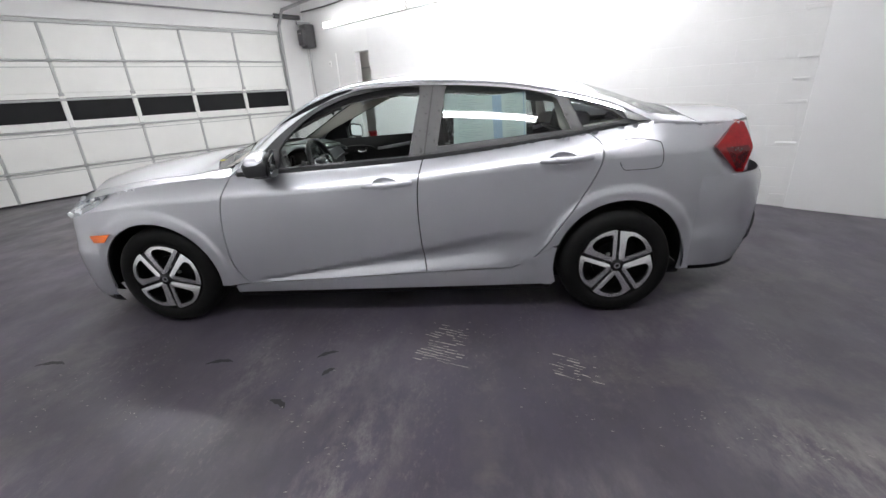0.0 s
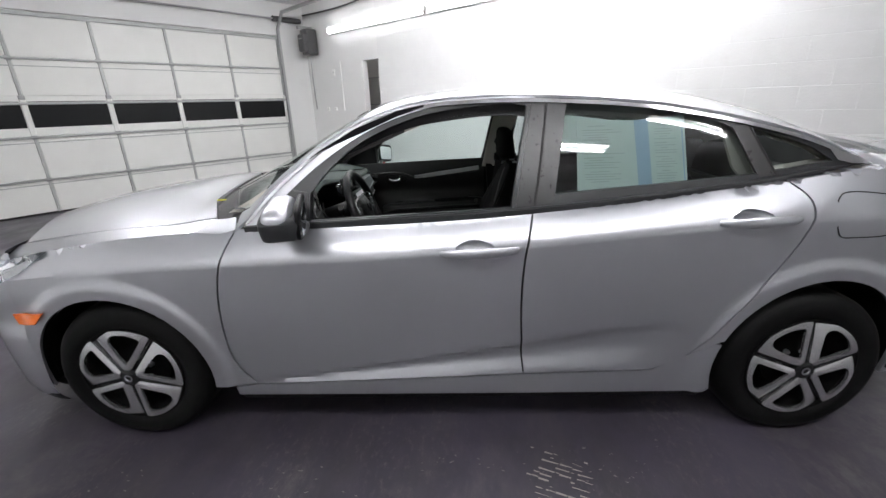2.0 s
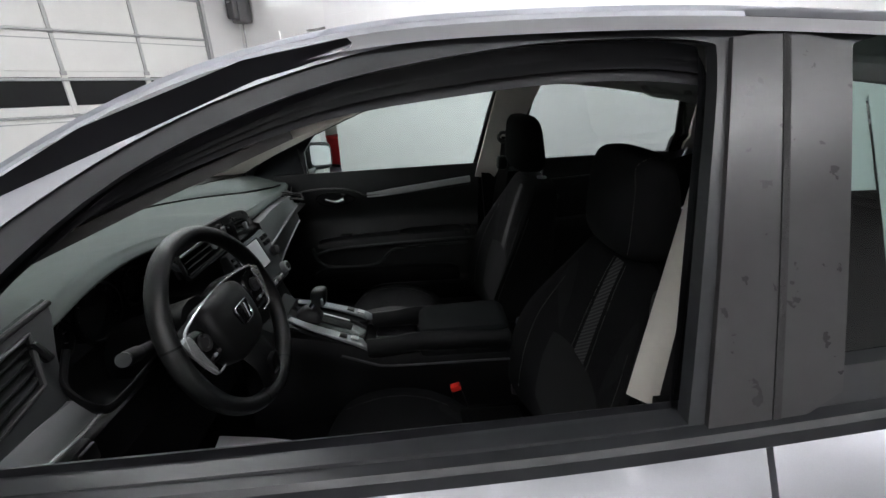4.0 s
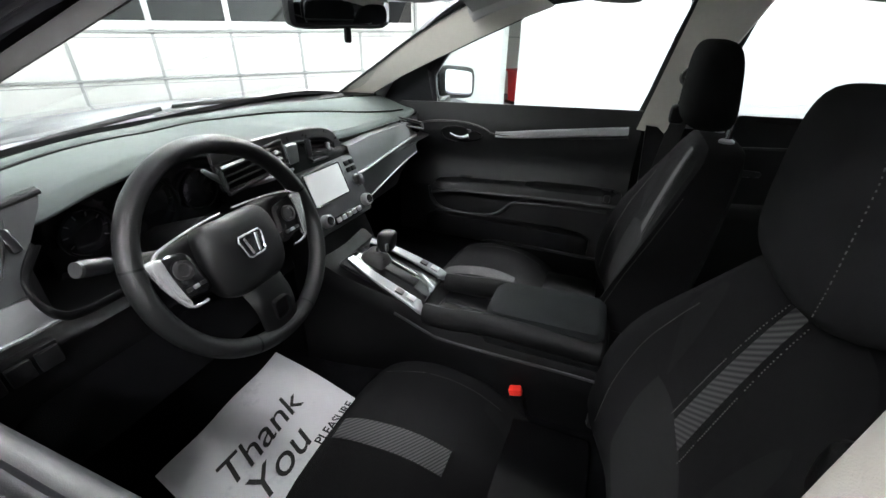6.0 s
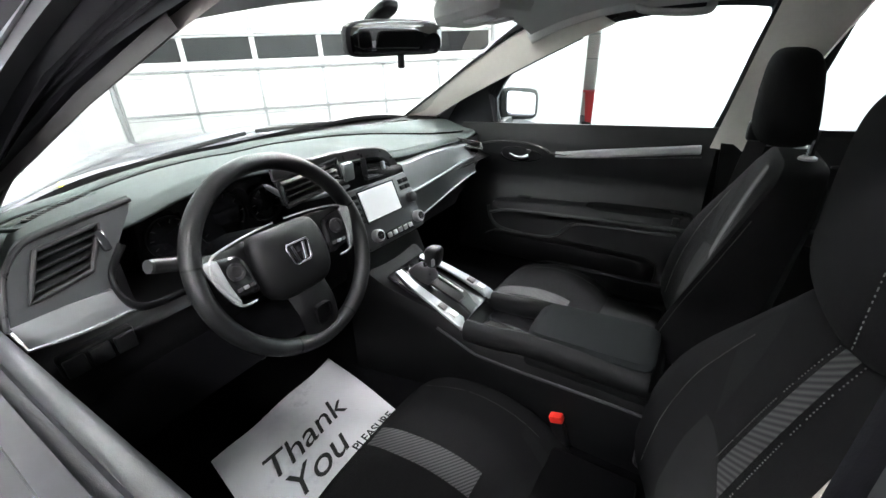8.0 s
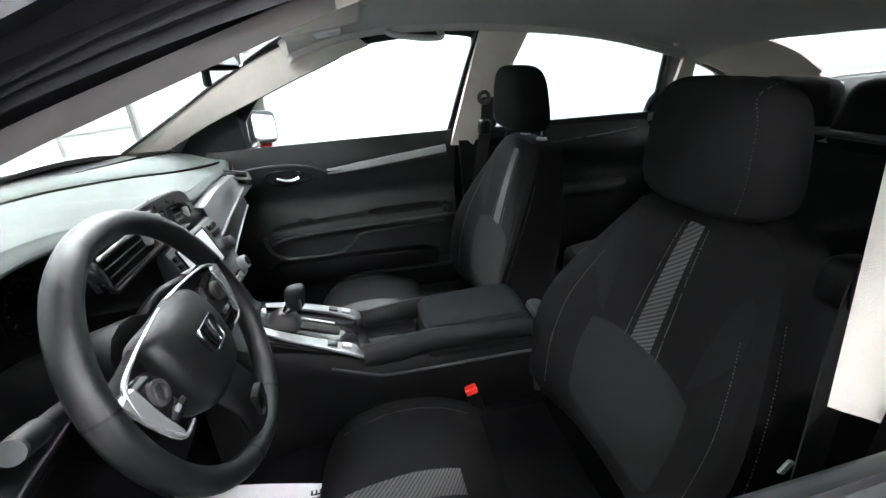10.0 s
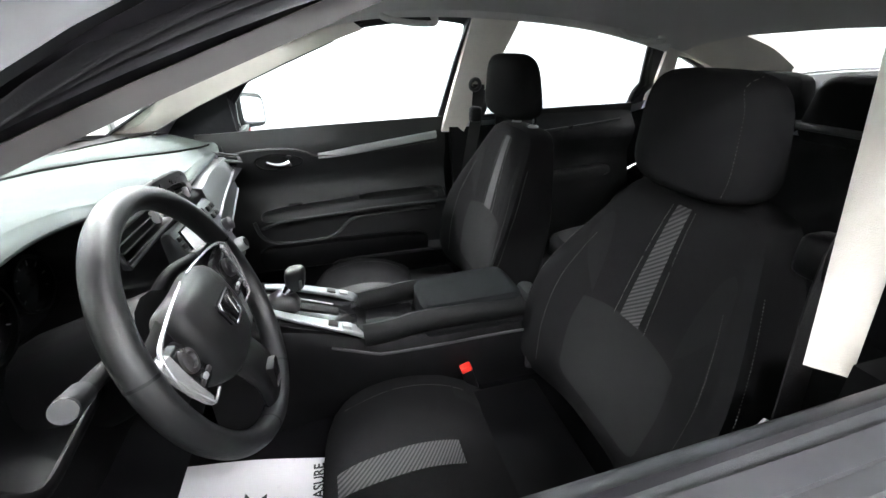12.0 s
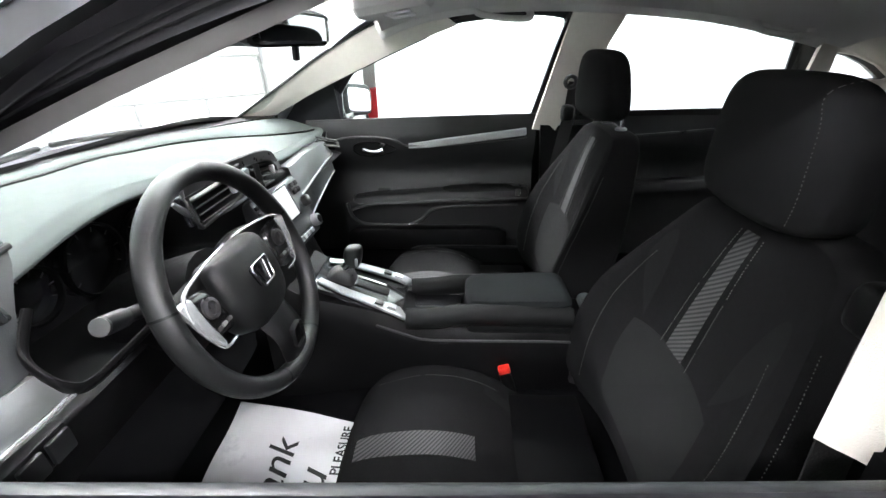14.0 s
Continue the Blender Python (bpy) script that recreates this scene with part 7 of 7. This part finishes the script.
def inner_mirror():
    m = Matrix.Translation((-.441, .0, 1.240)) @ Matrix.Rotation(radians(-22), 4, "Z") @ Matrix.Rotation(radians(4), 4, "Y")
    b = part("inner_mirror", moved(soft_box(lambda u, v, w: Vector((-.006 + w * .016 * (1 if w > 0 else 1.4), u * .122, v * .036 - .004 * u * u)), (12, 6, 4), 5), m), BLACK_PLASTIC, car, "black rear-view mirror")
    part("mirror_glass", moved(soft_box(lambda u, v, w: Vector((.0115 + w * .002, u * .114, v * .031 - .004 * u * u)), (12, 6, 2), 6), m), MIRROR, b, "mirror glass")
    part("mirror_tab", moved(box(.012, .014, .03, (0, .01, -.048), .004), m), BLACK_PLASTIC, b)
    part("mirror_arm", sweep(spline([tuple(m @ Vector((-.02, 0, .01))), (-.492, 0, 1.268), (-.478, 0, 1.290)], 5), round_ring(.010, 10)), BLACK_PLASTIC, b)
    part("mirror_foot", soft_box(lambda u, v, w: Vector((-.478 + u * .035, v * .03, 1.288 + w * .012 + .5 * u * .035)), (4, 4, 3), 4), BLACK_PLASTIC, b)


inner_mirror()
# pedals
for x, y, w in ((-.80, -.30, .05), (-.81, -.43, .09)):
    p = part("pedal", box(.02, w, .075, (x, y, .455), .008, turn=Matrix.Rotation(radians(35), 4, "Y")), RUBBER, car, "black rubber pedal")
    part("pedal_arm", sweep([(x, y, .485), (x - .06, y, .62)], rect_ring(.012, .02, .003)), STEEL, p, "steel pedal arm")
    part("pedal_edge", box(.012, w * .72, .008, (x + .030, y, .436), .003, turn=Matrix.Rotation(radians(35), 4, "Y")), CHROME, p, "bright pedal edge")
part("foot_rest", box(.05, .09, .20, (-.80, -.60, .45), .02, turn=Matrix.Rotation(radians(40), 4, "Y")), CARPET, car, "black foot rest")

# paper mat on the driver's floor
def paper_mat():
    t = thing("paper_mat", "white printed paper mat on the driver's floor", "floor mat", place=(-.47, -.405, .3885))
    A, B, C, D = Vector((-.641, -.185, 0)), Vector((-.330, -.242, 0)), Vector((-.298, -.627, 0)), Vector((-.609, -.570, 0))
    o = Vector((-.47, -.405, 0))
    ripple = lambda x, y: .012 + .005 * math.sin(x * 17 + y * 9) + .003 * math.sin(y * 31)

    def at(u, v):
        p = A.lerp(B, u).lerp(D.lerp(C, u), v) - o
        return Vector((p.x, p.y, ripple(p.x, p.y)))
    rows = [[at(i / 16, j / 20) for i in range(17)] for j in range(21)]
    bm = grid_mesh(rows)
    bmesh.ops.solidify(bm, geom=bm.faces[:], thickness=.0006)
    part("sheet", bm, PAPER, t)
    for body, size, dx, dy, sh, off in (("Thank", .094, -.008, -.018, .42, .0004), ("You", .098, .076, -.056, .42, .0004), ("PLEASURE", .030, .121, .085, 0, .0006)):
        turn = Matrix(((0, -1, 0, dx), (1, 0, 0, dy), (0, 0, 1, .0), (0, 0, 0, 1)))
        ob = text("print", body, size, INK, turn, t, shear=sh, extrude=0, spacing=.98, offset=off)
        for v in ob.data.vertices:
            v.co.z = ripple(v.co.x, v.co.y) + .0022


paper_mat()

# printed sheet taped inside the rear side window
def window_sheet():
    t = thing("window_sheet", "pale green printed sheet taped inside the rear window", "paper notice")
    pl = side(-1)
    quad = [(.455, 1.268), (.66, 1.262), (.849, 1.276), (.843, 1.034), (.66, 1.034), (.445, 1.016)]
    lay = lambda d0: (lambda x, z, d: pl(x, z, .030 + d0 + d))
    part("sheet", panel(quad, lay(0), (), .04, .0008), GUIDE, t)
    part("folded_flap", panel([(.398, 1.283), (.43, 1.285), (.60, 1.262), (.455, 1.262), (.452, 1.17), (.395, 1.17)], lay(.004), (), .04, .0008), GUIDE, t)
    part("print_column", panel([(.665, 1.262), (.715, 1.264), (.715, 1.036), (.667, 1.036)], lay(-.0015), (), .04, .0004), GUIDE_BLUE, t, "pale blue printed column")
    part("edge_line", panel([(.835, 1.272), (.840, 1.272), (.836, 1.037), (.831, 1.037)], lay(-.0015), (), .04, .0004), GUIDE_BLUE, t)
    for c0, c1 in ((.475, .63), (.735, .815)):
        z = 1.245
        i = 0
        while z > 1.05:
            w = (c1 - c0) * (random.uniform(.55, 1.0) if i % 4 else random.uniform(.3, .5))
            x0 = c0 if i % 4 else c0 + .02
            part("print_bar", panel([(x0, z), (x0 + w, z + .001), (x0 + w, z - .0015), (x0, z - .0025)], lay(-.0018), (), .2, .0003), GUIDE_INK, t)
            z -= .0085 if i % 5 else .014
            i += 1


window_sheet()
